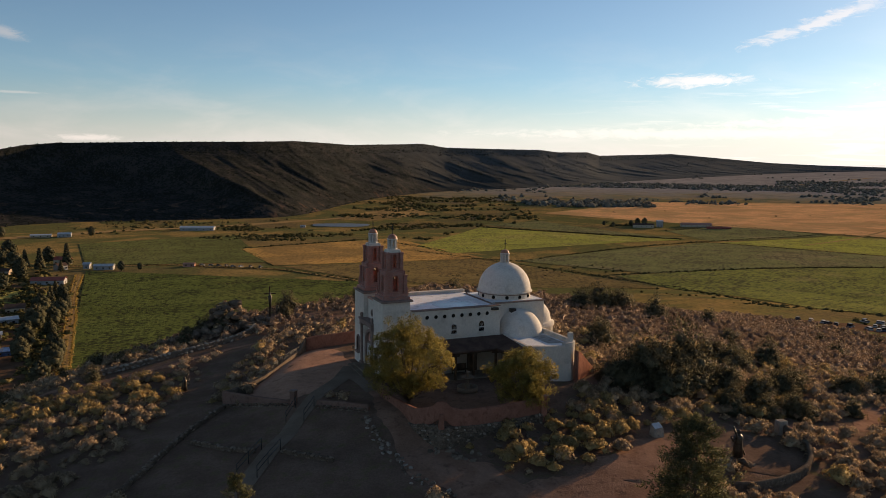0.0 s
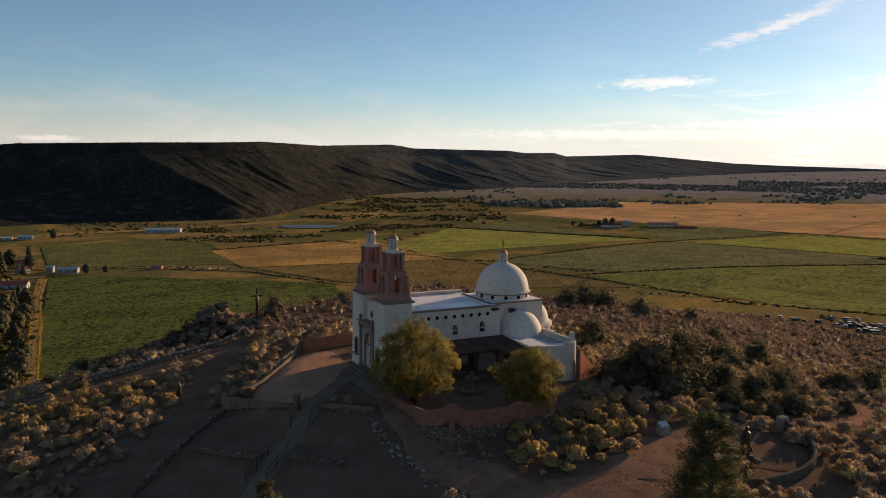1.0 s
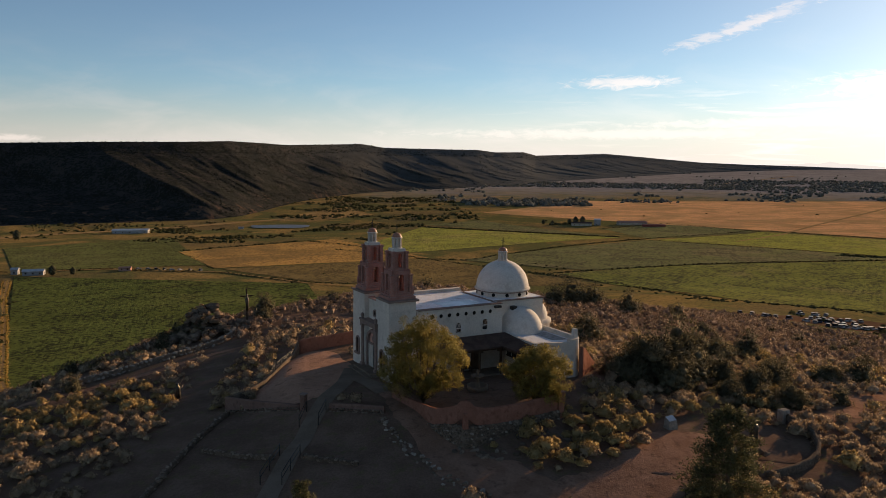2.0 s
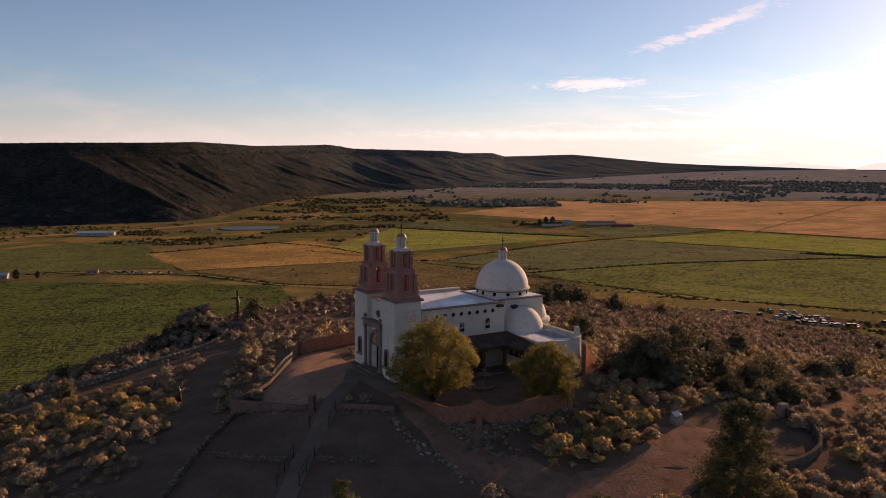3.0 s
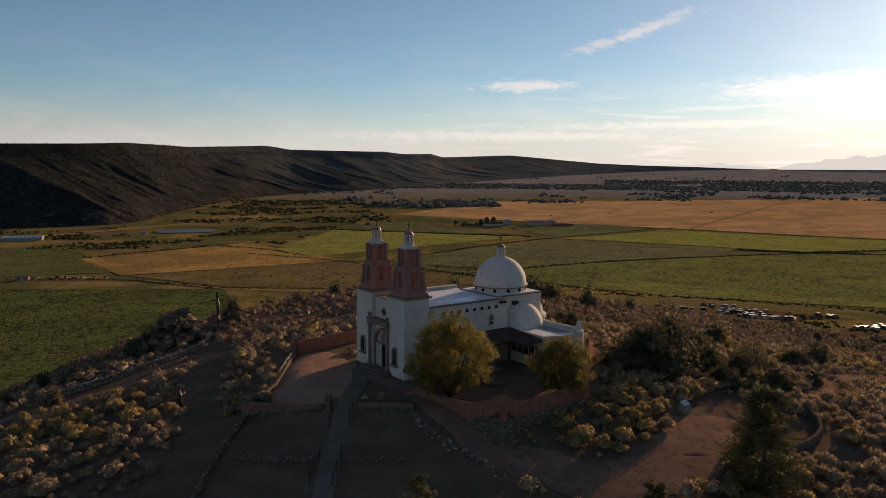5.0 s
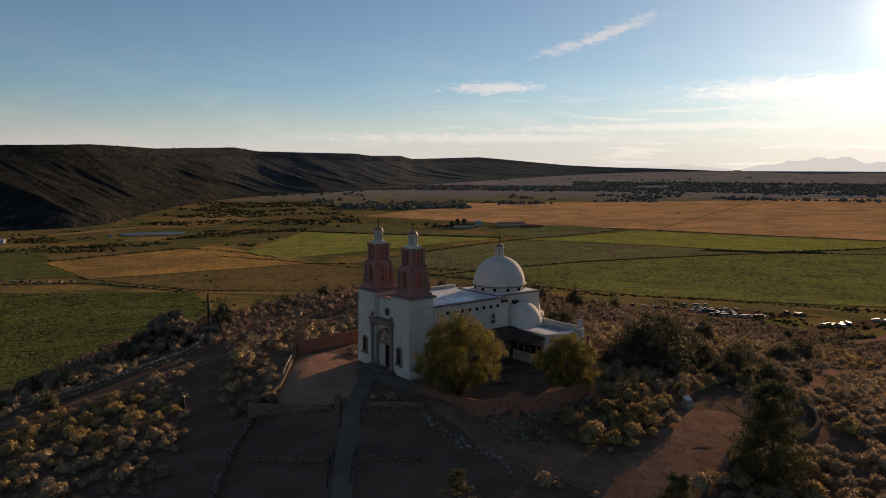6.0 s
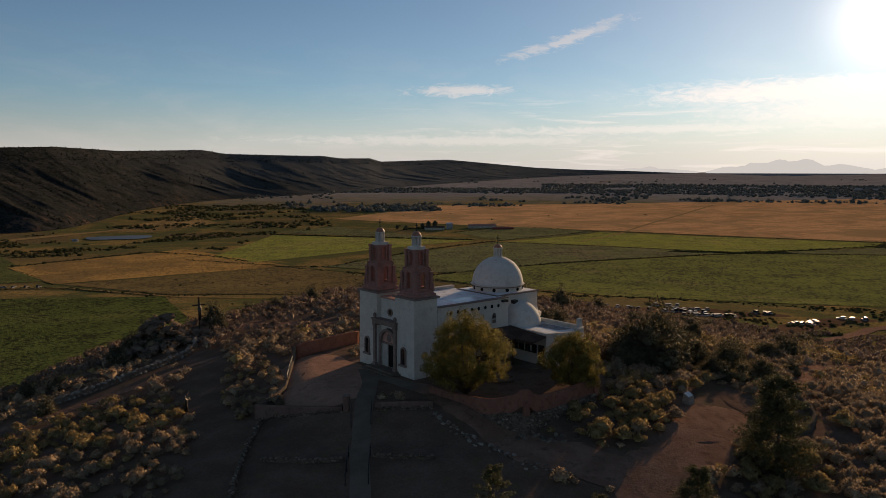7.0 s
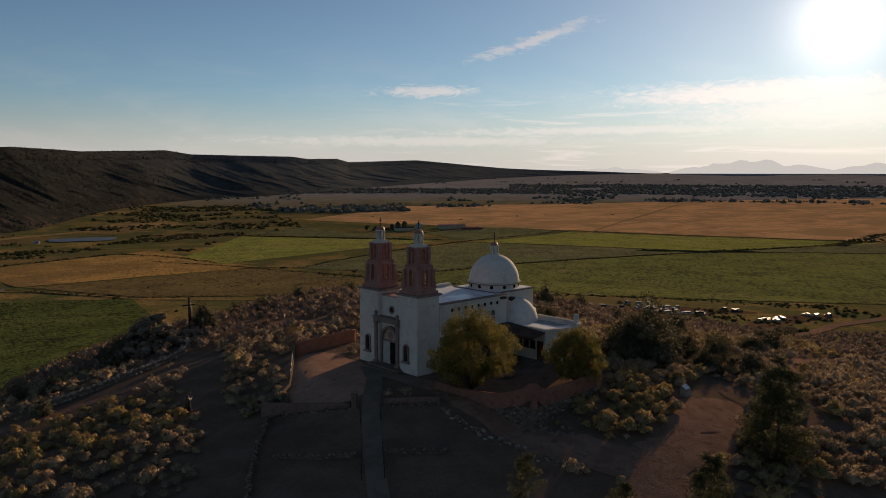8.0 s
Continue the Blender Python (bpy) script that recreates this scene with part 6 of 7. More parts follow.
crag = np.array([(-31.6, 106.2, 3.4, 2.0), (-30.2, 107.0, 3.0, 1.7), (-32.6, 105.0, 2.8, 1.8), (-29.2, 105.6, 2.4, 1.6), (-33.4, 106.8, 2.2, 1.5), (-30.6, 104.4, 1.8, 1.7), (-28.4, 104.2, 1.0, 1.5), (-31.8, 103.4, 0.9, 1.6)])
crag = np.column_stack([crag[:, :2], ground_height(crag[:, 0], crag[:, 1]) + crag[:, 2], crag[:, 3], np.full(len(crag), 1.0)])
near = np.vstack([shrub_places(-60, 66, 34, 100, 1.65, 1, 0.9, 2.3, tall=(0.95, 1.35)), shrub_places(10, 66, 44, 100, 2.1, 12, 1.1, 2.3, tall=(0.95, 1.35)), shrub_places(-66, -16, 52, 100, 1.9, 13, 0.7, 1.7, tall=(0.95, 1.35))])
near = near[(near[:, 1] < 100) & (near[:, 1] > 42) & (near[:, 0] < 1.25 * near[:, 1] - 10) & (near[:, 0] > -0.64 * near[:, 1] - 3)]
clear = np.ones(len(near), bool)
for x, y, z, s, tall in big:
    clear &= np.hypot(near[:, 0] - x, near[:, 1] - y) > 0.38 * s
near = near[clear]
# golden-tipped rabbitbrush stands in swathes, sage fills the rest
gold = patchy(near[:, 0], near[:, 1], 0.06) + 0.25 * rng.normal(size=len(near)) > 0.2
M_RABBIT = surface("rabbitbrush_leaf", ((0.37, 0.268, 0.125), (0.45, 0.325, 0.15), (0.22, 0.168, 0.088)), 0.3, 0.8, 0.0, 3.0, sheer=0.22, each=0.28, island=True)
beyond = (near[:, 1] > 82) | (np.abs(near[:, 0] + 3) > 44)
scatter("sagebrush", near_shrubs, near[~gold & ~beyond], M_SAGE, "dense grey tan sagebrush over the hilltop", "shrubs")
scatter("sagebrush", mid_shrubs, near[~gold & beyond], M_SAGE, "grey tan sagebrush down the hill sides", "shrubs")
scatter("rabbitbrush", near_shrubs, near[gold & ~beyond], M_RABBIT, "golden autumn rabbitbrush among sage", "shrubs")
scatter("rabbitbrush", large_shrubs, big, M_RABBIT, "large rounded rabbitbrush beside the gravel drive", "shrubs")
scatter("rabbitbrush", near_shrubs, crag, M_SAGE, "pale rabbitbrush rooted on the rock outcrop", "shrubs")
scatter("rabbitbrush", mid_shrubs, near[gold & beyond], M_RABBIT, "golden autumn rabbitbrush on the hill sides", "shrubs")
mid = np.vstack([shrub_places(-62, 130, 100, 175, 1.9, 3, 1.2, 2.5, tall=(1.0, 1.35)), shrub_places(66, 150, 60, 100, 1.9, 4, 1.2, 2.5, tall=(1.0, 1.35))])
mid = mid[np.hypot(mid[:, 0], mid[:, 1] - 78) < 135]
scatter("sagebrush", mid_shrubs, mid, M_DRY_SAGE, "dense grey tan sagebrush behind the church", "shrubs")
far = shrub_places(-40, 300, 90, 400, 2.6, 5, 1.7, 3.2, tall=(1.0, 1.4))
d = np.hypot(far[:, 0], far[:, 1] - 78)
edge = np.interp(np.degrees(np.arctan2(far[:, 1] - 78, far[:, 0])), (30, 33, 39, 50, 60, 90), (345, 322, 290, 258, 262, 262))
far = far[(d > 133) & (d < edge) & (far[:, 0] > -20) & (far[:, 2] > -60) & (far[:, 0] < 1.35 * far[:, 1])]
scatter("sagebrush", far_shrubs, far, M_DRY_SAGE, "sagebrush thinning down the far hillside", "shrubs")


def twig_tree(name, m, label, category, height, trunk_r, limbs, crown, leaf_material, group=""):
    """A tree: tapered trunk with limbs, and a crown out of (verts, tris)."""
    ob = thing(name, m, label, category, group)
    bm = bmesh.new()
    for points, radii in limbs:
        tube(bm, points, radii, 6)
    part("trunk", bm, M_BARK, ob)
    leafy_mesh("crown", crown, leaf_material, ob)
    return ob


def broadleaf(seed, tall, wide, low, lobes, per, size):
    """Limbs and an uneven open crown: lobes of leaf sprays at the ends of limbs, from low up to tall."""
    r = np.random.default_rng(seed)
    limbs = [([(0, 0, -0.3), (0.05, 0.03, low * 0.8 + 0.3), (0.0, 0.1, tall * 0.5)], [0.2, 0.16, 0.1])]
    pieces = []
    middle, half = (tall + low) / 2, (tall - low) / 2
    way = spread(lobes * 3, r)
    chosen = [way[0]]
    for w in way[1:]:
        if len(chosen) < lobes and min(np.linalg.norm(w - c) for c in chosen) > 0.42:
            chosen.append(w)
    for k, w in enumerate(chosen):
        c = w * r.uniform(0.55, 0.84) * np.array([wide, wide, half]) + np.array([0, 0, middle])
        big = wide * r.uniform(0.26, 0.42)
        limbs.append(([(0, 0, low * 0.6 + 0.3), tuple(c * np.array([0.5, 0.5, 0.0]) + np.array([0, 0, (low + c[2]) * 0.48])), tuple(c)], [0.09, 0.055, 0.018]))
        for j in range(15):
            d = spread(1, r)[0] * np.array([1, 1, 0.8])
            e = c + d * big * r.uniform(0.35, 1.0)
            s = big * r.uniform(0.22, 0.42)
            way = spread(per, r)
            pts = e + way * (r.random((per, 1)) ** 0.4) * s
            pieces.append(leaves(pts, size, unit(0.55 * way + 0.7 * unit(pts - c) + 0.35 * unit(pts - np.array([0, 0, middle]))), r))
            if j % 5 == 0:
                limbs.append(([tuple(c), tuple((c + e) / 2), tuple(e)], [0.025, 0.018, 0.008]))
    for j in range(40):
        e = spread(1, r)[0] * r.uniform(0.1, 0.6) * np.array([wide, wide, half]) + np.array([0, 0, middle])
        way = spread(per, r)
        pieces.append(leaves(e + way * 0.5, size, way, r))
    return limbs, merge(pieces)


def conifer(seed, tall, wide, per=125, levels=30, bare=0.03, blunt=0.5):
    """A rough pinyon: whorled boughs carrying needle tufts, ragged in outline."""
    r = np.random.default_rng(seed)
    limbs = [([(0, 0, -0.3), (0.05, 0, tall * 0.5), (0, 0.03, tall * 0.97)], [0.16 * tall / 7, 0.1 * tall / 7, 0.02])]
    pieces = []
    for k in range(levels):
        f = bare + (1 - bare) * k / levels
        z = tall * f
        reach = wide * (1 - f) ** blunt * (0.55 if f < 0.08 else 1.0) + 0.12
        for j in range(int(5 + 4 * (1 - f))):
            a, d = r.uniform(0, 6.28), reach * r.uniform(0.62, 1.0) * (1 + 0.22 * math.sin(3 * z + seed))
            tip = np.array([d * math.cos(a), d * math.sin(a), z + d * r.uniform(-0.05, 0.35)])
            root = np.array([0, 0, z])
            if j % 3 == 0:
                limbs.append(([tuple(root), tuple(root * 0.4 + tip * 0.6 + np.array([0, 0, -0.05])), tuple(tip)], [0.04, 0.025, 0.01]))
            t = r.uniform(0.35, 1.0, per)[:, None]
            way = spread(per, r)
            pts = root * (1 - t) + tip * t + way * 0.16 * wide / 2.2
            ways = (tip - root) / np.linalg.norm(tip - root) * 0.6 + spread(per, r) * 0.7 + np.array([0, 0, 0.35])
            ways /= np.linalg.norm(ways, axis=1)[:, None]
            outward = unit(0.7 * way + 0.7 * unit(pts - np.array([0, 0, z * 0.85])))
            pieces.append(blades(pts, ways, r.uniform(0.1, 0.2, per) * wide / 2.8, r.uniform(0.02, 0.034, per) * wide / 2.8, outward, r))
    return limbs, merge(pieces)


def juniper(seed, tall, wide, clumps=90, per=120, size=0.078):
    """A low rounded juniper of dense clumps down to the ground."""
    r = np.random.default_rng(seed)
    limbs = [([(0, 0, -0.3), (0.1, 0.05, tall * 0.3), (0.0, 0.1, tall * 0.55)], [0.16, 0.12, 0.04])]
    pieces = []
    for k in range(clumps):
        w = spread(1, r)[0]
        w[2] = abs(w[2])
        f = r.uniform(0.45, 1.0)
        c = w * f * np.array([wide, wide, tall * 0.86]) * (0.85 + 0.3 * noise.noise((w[0] * 2, w[1] * 2, seed)))
        s = wide * r.uniform(0.18, 0.36)
        pieces.append(core(c * 0.74 + np.array([0, 0, 0.1]), s * 0.5, r, 0.35))
        way = spread(per, r)
        pts = c + way * s * r.uniform(0.5, 1.0, (per, 1))
        ways = way * 0.6 + spread(per, r) * 0.4 + np.array([0, 0, 0.5])
        ways /= np.linalg.norm(ways, axis=1)[:, None]
        pieces.append(blades(pts, ways, r.uniform(1.0, 2.2, per) * size, r.uniform(0.4, 0.7, per) * size, unit(0.6 * way + 0.8 * unit(c)), r))
        if k % 6 == 0:
            limbs.append(([(0, 0, 0.1), tuple(c * 0.55), tuple(c)], [0.07, 0.05, 0.02]))
    return limbs, merge(pieces)


limbs, crown = broadleaf(3, 8.0, 3.95, 0.3, 28, 130, 0.062)
twig_tree("locust_tree", pose(-2.9, 62.9, 0), "tall yellowing broadleaf tree in the court corner", "tree", 7.7, 0.2, limbs, crown, M_LEAF, "court trees")
limbs, crown = broadleaf(8, 5.9, 3.3, 0.4, 24, 110, 0.06)
twig_tree("locust_tree", pose(7.1, 62.0, 0), "smaller yellowing broadleaf tree beside the red wall", "tree", 5.6, 0.17, limbs, crown, M_LEAF, "court trees")
for x, y, tall, wide, seed in ((16.9, 47.4, 7.6, 3.7, 1), (-10.4, 36.4, 8.0, 2.0, 2), (4.2, 39.7, 7.6, 2.3, 3), (-3.7, 37.4, 10.0, 1.9, 4), (-33, 41, 8.5, 2.0, 5)):
    z = high(x, y)
    top = {1: 4.5, 2: 5.35, 3: 2.1, 4: 2.4, 5: 1.5}[seed]
    limbs, crown = conifer(seed, top - z, wide)
    twig_tree("pinyon_pine", pose(x, y, z), "ragged green pinyon pine on the scrub slope", "tree", top - z, 0.2, limbs, crown, M_NEEDLE, "hilltop pines")

juniper_models = []
for k in range(5):
    limbs, crown = juniper(30 + k, 3.6 + 0.35 * k, 2.0 + 0.12 * k, *((90, 120, 0.078) if k < 2 else (54, 60, 0.1)))
    juniper_models.append(twig_tree("juniper", pose(0, 0, -900 + k), "dark dense juniper tree on the scrub hill", "tree", 4, 0.16, limbs, crown, M_JUNIPER, "hill junipers"))
JUNIPERS = ((17.4, 70.9, 1.3), (20.6, 73.0, 1.75), (22.0, 70.4, 1.3), (25.4, 76.6, 1.75), (24.4, 72.6, 1.2), (26.4, 75.5, 1.25), (29.5, 76.0, 1.1), (31.6, 72.2, 0.95),
            (34.8, 87.0, 1.3), (36.8, 78.2, 1.0), (28.2, 70.0, 0.85), (34.0, 69.6, 0.75), (47.4, 84.5, 1.05), (33.4, 91, 1.0), (41.5, 93.0, 1.0), (52.5, 86.0, 1.0), (54, 150, 0.8),
            (28.0, 131, 1.5), (32.0, 133, 1.4), (36, 124, 1.1), (24, 128, 1.3), (21.0, 98, 0.9), (20, 92, 1.0), (-24.2, 114.6, 0.85), (-33.5, 104.5, 0.75), (-35.0, 108, 0.8),
            (-32.6, 110.5, 0.8), (-34.5, 112.5, 0.7), (-41, 93.5, 0.6), (-19, 122, 0.7), (-14.5, 125, 0.8), (-8, 131, 0.8), (2, 136, 0.85), (-58, 92, 0.8), (-47, 90, 0.5), (14, 134, 0.9), (62, 98, 0.8),
            (-66, 70, 0.9), (48, 132, 0.75), (-23.4, 109.0, 0.7), (-34.6, 105.2, 0.95), (-32.6, 107.8, 1.1), (-36.4, 104.0, 0.7), (-31.5, 104.6, 0.8), (-35.4, 101.0, 0.7), (-44.5, 93.4, 0.85), (-52, 84.5, 0.8), (-40.5, 84, 0.55),
            (44, 112, 0.9), (66, 122, 0.9), (88, 118, 1.0), (84, 140, 0.8), (105, 160, 0.9), (72, 104, 0.8), (120, 190, 1.0), (96, 185, 0.8), (140, 215, 1.1), (160, 228, 1.0), (178, 240, 1.1), (150, 250, 0.9), (35.3, 69.9, 0.75), (30.8, 68.6, 0.7), (27.6, 67.6, 0.6), (38.8, 80.6, 0.95), (36.5, 91.4, 1.05), (42.0, 73.6, 0.6))
for k, (x, y, s) in enumerate(JUNIPERS):
    m = pose(x, y, high(x, y) - 0.05, 0, 0, 57 * k) @ Matrix.Diagonal((s, s, 0.95 * s * (0.85 + 0.1 * (k % 4)), 1))
    if k < len(juniper_models):
        juniper_models[k].matrix_world = m
    else:
        ob = copy_thing(juniper_models[k % 2 if k < 14 else 2 + k % 3], Matrix.Identity(4))
        ob.matrix_basis = m

# ---- valley: scrub, trees, farms, parked vehicles ----
def clump_template(seed, flat=0.75, sprays=14):
    """A leafy mound: an uneven body ringed by leaf sprays."""
    r = np.random.default_rng(seed)
    v = ICO_V * r.uniform(0.7, 1.0, (len(ICO_V), 1)) * np.array([1, 1, flat])
    v[:, 2] = np.maximum(v[:, 2], -0.25) + 0.2
    way = spread(sprays, r)
    way[:, 2] = np.abs(way[:, 2])
    pts = way * np.array([1, 1, flat]) * r.uniform(0.75, 1.08, (sprays, 1)) + np.array([0, 0, 0.2])
    return merge([(v, ICO_T, ICO_V), leaves(pts, 0.3, unit(way + np.array([0, 0, 0.2])), r)])


clumps = [clump_template(60 + k) for k in range(6)]
clumps_tall = [clump_template(80 + k, 1.15, 7) for k in range(5)]
clumps_small = [clump_template(100 + k, 0.75, 6) for k in range(6)]


def scatter_box(n, x0, x1, y0, y1, small, large, seed, spotty=0.0):
    r = np.random.default_rng(seed)
    x, y = r.uniform(x0, x1, n), r.uniform(y0, y1, n)
    thick = patchy(x * 0.55, y, 0.014) + 0.5 * patchy(x * 0.6, y, 0.05)
    keep = thick > spotty
    x, y = x[keep], y[keep]
    s = small + (large - small) * r.random(len(x)) ** 2
    return np.stack([x, y, ground_height(x, y), s, r.uniform(0.7, 1.1, len(x))], 1)


def scatter_line(points, gap, wander, small, large, seed):
    r = np.random.default_rng(seed)
    out = []
    for (ax, ay), (bx, by) in zip(points, points[1:]):
        n = max(1, int(math.hypot(bx - ax, by - ay) / (0.75 * gap)))
        f = (np.arange(n) + r.random(n)) / n
        out.append(np.stack([ax + (bx - ax) * f + r.normal(0, wander, n), ay + (by - ay) * f + r.normal(0, wander, n)], 1))
    p = np.vstack(out)
    s = small + (large - small) * r.random(len(p)) ** 2.5
    return np.stack([p[:, 0], p[:, 1], ground_height(p[:, 0], p[:, 1]), s, r.uniform(0.6, 1.0, len(p))], 1)


hedges = np.vstack([
    scatter_line([(-56, 790), (19, 720), (100, 610), (160, 505), (178, 380)], 1.3, 1.6, 0.72, 2.04, 1),
    scatter_line([(30, 700), (76, 682), (183, 785), (303, 880), (527, 1028)], 1.5, 1.2, 0.72, 2.55, 2),
    scatter_line([(120, 572), (210, 590), (390, 632), (500, 656)], 1.5, 1.3, 0.72, 2.21, 3),
    scatter_line([(303, 880), (390, 785), (505, 664), (735, 590), (900, 540)], 1.6, 1.4, 0.81, 1.87, 4),
    scatter_line([(440, 690), (505, 662), (560, 650)], 0.65, 3.0, 1.8, 3.82, 13),
    scatter_line([(505, 662), (640, 690), (750, 716), (860, 740), (1000, 800)], 1.6, 2.0, 0.9, 2.98, 14),
    scatter_line([(730, 700), (800, 740), (930, 800)], 0.9, 7.0, 1.35, 3.4, 15),
    scatter_line([(545, 1022), (700, 860), (850, 726), (1100, 560)], 2.0, 1.8, 0.81, 2.12, 16),
    scatter_line([(-133, 618), (-60, 556), (40, 540)], 1.5, 1.5, 0.63, 1.53, 5),
    scatter_line([(-400, 614), (-301, 626), (-235, 639), (-140, 617), (-60, 556)], 0.8, 2.2, 0.63, 2.04, 6),
    scatter_line([(-211, 769), (-175, 700), (-149, 640)], 2.0, 1.2, 0.72, 1.36, 7),
    scatter_line([(-211, 775), (-96, 886), (-30, 818), (9, 748)], 2.0, 2.5, 0.9, 3.06, 8),
    scatter_line([(318, 1068), (440, 1134), (530, 1012)], 2.0, 1.5, 0.9, 2.21, 9),
    scatter_line([(54, 1096), (180, 1010), (296, 920)], 1.1, 3.0, 1.44, 3.57, 10),
    scatter_line([(160, 396), (195, 385), (260, 360), (330, 328)], 1.5, 3, 0.72, 2.04, 11),
    scatter_line([(-152, 290), (-212, 414), (-287, 580)], 2.0, 4.5, 0.72, 1.7, 12),
])
hedges[:, 3] *= 0.8
scatter("hedgerow", clumps_small, hedges, M_SCRUB, "low dark hedgerows and weeds along field edges", "hedge")
brush = np.vstack([
    scatter_box(4200, -300, 60, 860, 1180, 0.9, 3.4, 21, 0.1),
    scatter_box(3000, -190, 160, 1150, 1750, 1.2, 5.0, 22, 0.08),
    scatter_box(500, -500, -250, 930, 1120, 1.2, 4.0, 23, 0.0),
    scatter_box(400, -60, 160, 430, 640, 0.6, 1.5, 24, 0.1),
    scatter_box(90, 260, 900, 1000, 1600, 1.2, 3.0, 25, 0.3),
    scatter_line([(-187, 285), (-216, 345), (-240, 412), (-275, 490), (-312, 570)], 0.8, 4.5, 1.2, 4.0, 26),
    scatter_line([(-140, 250), (-158, 281), (-219, 410), (-256, 485)], 0.7, 4.0, 1.2, 3.4, 29),
    scatter_line([(-205, 290), (-238, 350), (-275, 420), (-320, 520), (-360, 600)], 0.9, 11.0, 1.2, 4.5, 27),
    scatter_box(420, 190, 330, 250, 345, 0.7, 1.9, 61, -0.1),
    scatter_line([(255, 1128), (285, 1135), (312, 1128)], 1.5, 5.0, 2.0, 4.0, 28),
])
verge = np.vstack([scatter_line([(-286.5, 575), (-249.5, 490), (-210.5, 410), (-149.5, 281), (-118, 230)], 0.8, 0.4, 0.8, 1.6, 51), scatter_line([(-281, 575), (-244.5, 490), (-205.5, 410), (-144.5, 281), (-114, 230)], 0.8, 0.4, 0.8, 1.6, 52), scatter_line([(-284, 575), (-247, 490), (-208, 410), (-147, 281), (-116, 230)], 1.6, 0.25, 0.8, 1.3, 53)])
scatter("dry_grass", grass_tufts, verge + np.array([0, 0, 0.3, 0, 0]), M_DRY_GRASS, "golden dry grass edging the farm track", "grass")
on_meadow = (brush[:, 1] > 740) & (brush[:, 1] < 1100) & (brush[:, 0] > -40 + 0.3 * (brush[:, 1] - 810)) & (brush[:, 0] < 240)
on_pond = ((brush[:, 0] + 160) / 68) ** 2 + ((brush[:, 1] - 1085) / 80) ** 2 < 1
scatter("valley_brush", clumps, brush[~on_pond & ~on_meadow], M_SCRUB, "scattered willow brush along the valley bottom", "brush")
def scatter_belt(n, turn0, turn1, r0, r1, small, large, seed, spotty):
    """Trees in a belt round the valley, by heading to the right of +y and distance."""
    r = np.random.default_rng(seed)
    a, d = np.radians(r.uniform(turn0, turn1, n)), r.uniform(r0, r1, n)
    x, y = d * np.sin(a), d * np.cos(a)
    keep = patchy(x, y, 0.006) > spotty
    x, y = x[keep], y[keep]
    s = small + (large - small) * r.random(len(x)) ** 2
    return np.stack([x, y, ground_height(x, y) - 0.5, s, r.uniform(0.7, 1.1, len(x))], 1)


woods = np.vstack([
    scatter_box(420, 170, 430, 1480, 1640, 4.0, 9.0, 31, -0.25),
    scatter_box(120, 440, 640, 1560, 1700, 3.0, 6.0, 32, 0.0),
    scatter_belt(1900, 2, 26, 2250, 2560, 3.0, 6.5, 33, -0.45),
    scatter_belt(4200, 24, 54, 2230, 2950, 3.2, 7.0, 37, -0.35),
    scatter_belt(900, 19, 54, 1880, 2230, 3.5, 8.0, 34, 0.1),
    scatter_belt(260, 22, 36, 1780, 1960, 3.5, 7.5, 39, 0.15),
    scatter_belt(900, -4, 54, 2950, 3700, 3.5, 7.0, 35, 0.22),
    scatter_box(90, 130, 260, 1600, 1800, 4.0, 8.0, 36, -0.2),
    scatter_belt(420, -12, 8, 1900, 2300, 3.0, 7.0, 38, -0.05),
])
scatter("far_woods", clumps_tall, woods, M_TREE_FAR, "haze-greyed cottonwood groves far across the valley", "trees")
TUFT_V = np.array([(1, 0, 0), (-1, 0, 0), (0, 1, 0), (0, -1, 0), (0, 0, 1.2), (0, 0, -1)], float)
TUFT_T = np.array([(0, 2, 4), (2, 1, 4), (1, 3, 4), (3, 0, 4), (2, 0, 5), (1, 2, 5), (3, 1, 5), (0, 3, 5)])
pick = np.random.default_rng(41)
spot_i, spot_j = pick.uniform(5, 660, 12000), 52 * pick.random(12000) ** 0.8
spot_i[:3200], spot_j[:3200] = pick.uniform(5, 560, 3200), pick.uniform(49, 54.6, 3200)
dense = np.array([noise.noise((i * 0.05, j * 0.12, 6.0)) for i, j in zip(spot_i, spot_j)]) > -0.25 + 0.2 * (spot_j < 25) - (spot_j > 48.9)
spot_i, spot_j = spot_i[dense], spot_j[dense]
i0, j0 = spot_i.astype(int), spot_j.astype(int)
u, v = (spot_i - i0)[:, None], (spot_j - j0)[:, None]
at = (MESA_GRID[i0, j0] * (1 - u) + MESA_GRID[i0 + 1, j0] * u) * (1 - v) + (MESA_GRID[i0, j0 + 1] * (1 - u) + MESA_GRID[i0 + 1, j0 + 1] * u) * v
dots = np.column_stack([at[:, 0], at[:, 1], at[:, 2] - 0.8, pick.uniform(0.8, 1.9, len(at)), pick.uniform(0.8, 1.2, len(at))])
scatter("mesa_junipers", [(TUFT_V * pick.uniform(0.8, 1.15, (6, 1)) + np.array([0, 0, 0.5]), TUFT_T, TUFT_V) for k in range(5)], dots, M_MESA_TREE, "dark junipers dotting the mesa slopes", "trees")


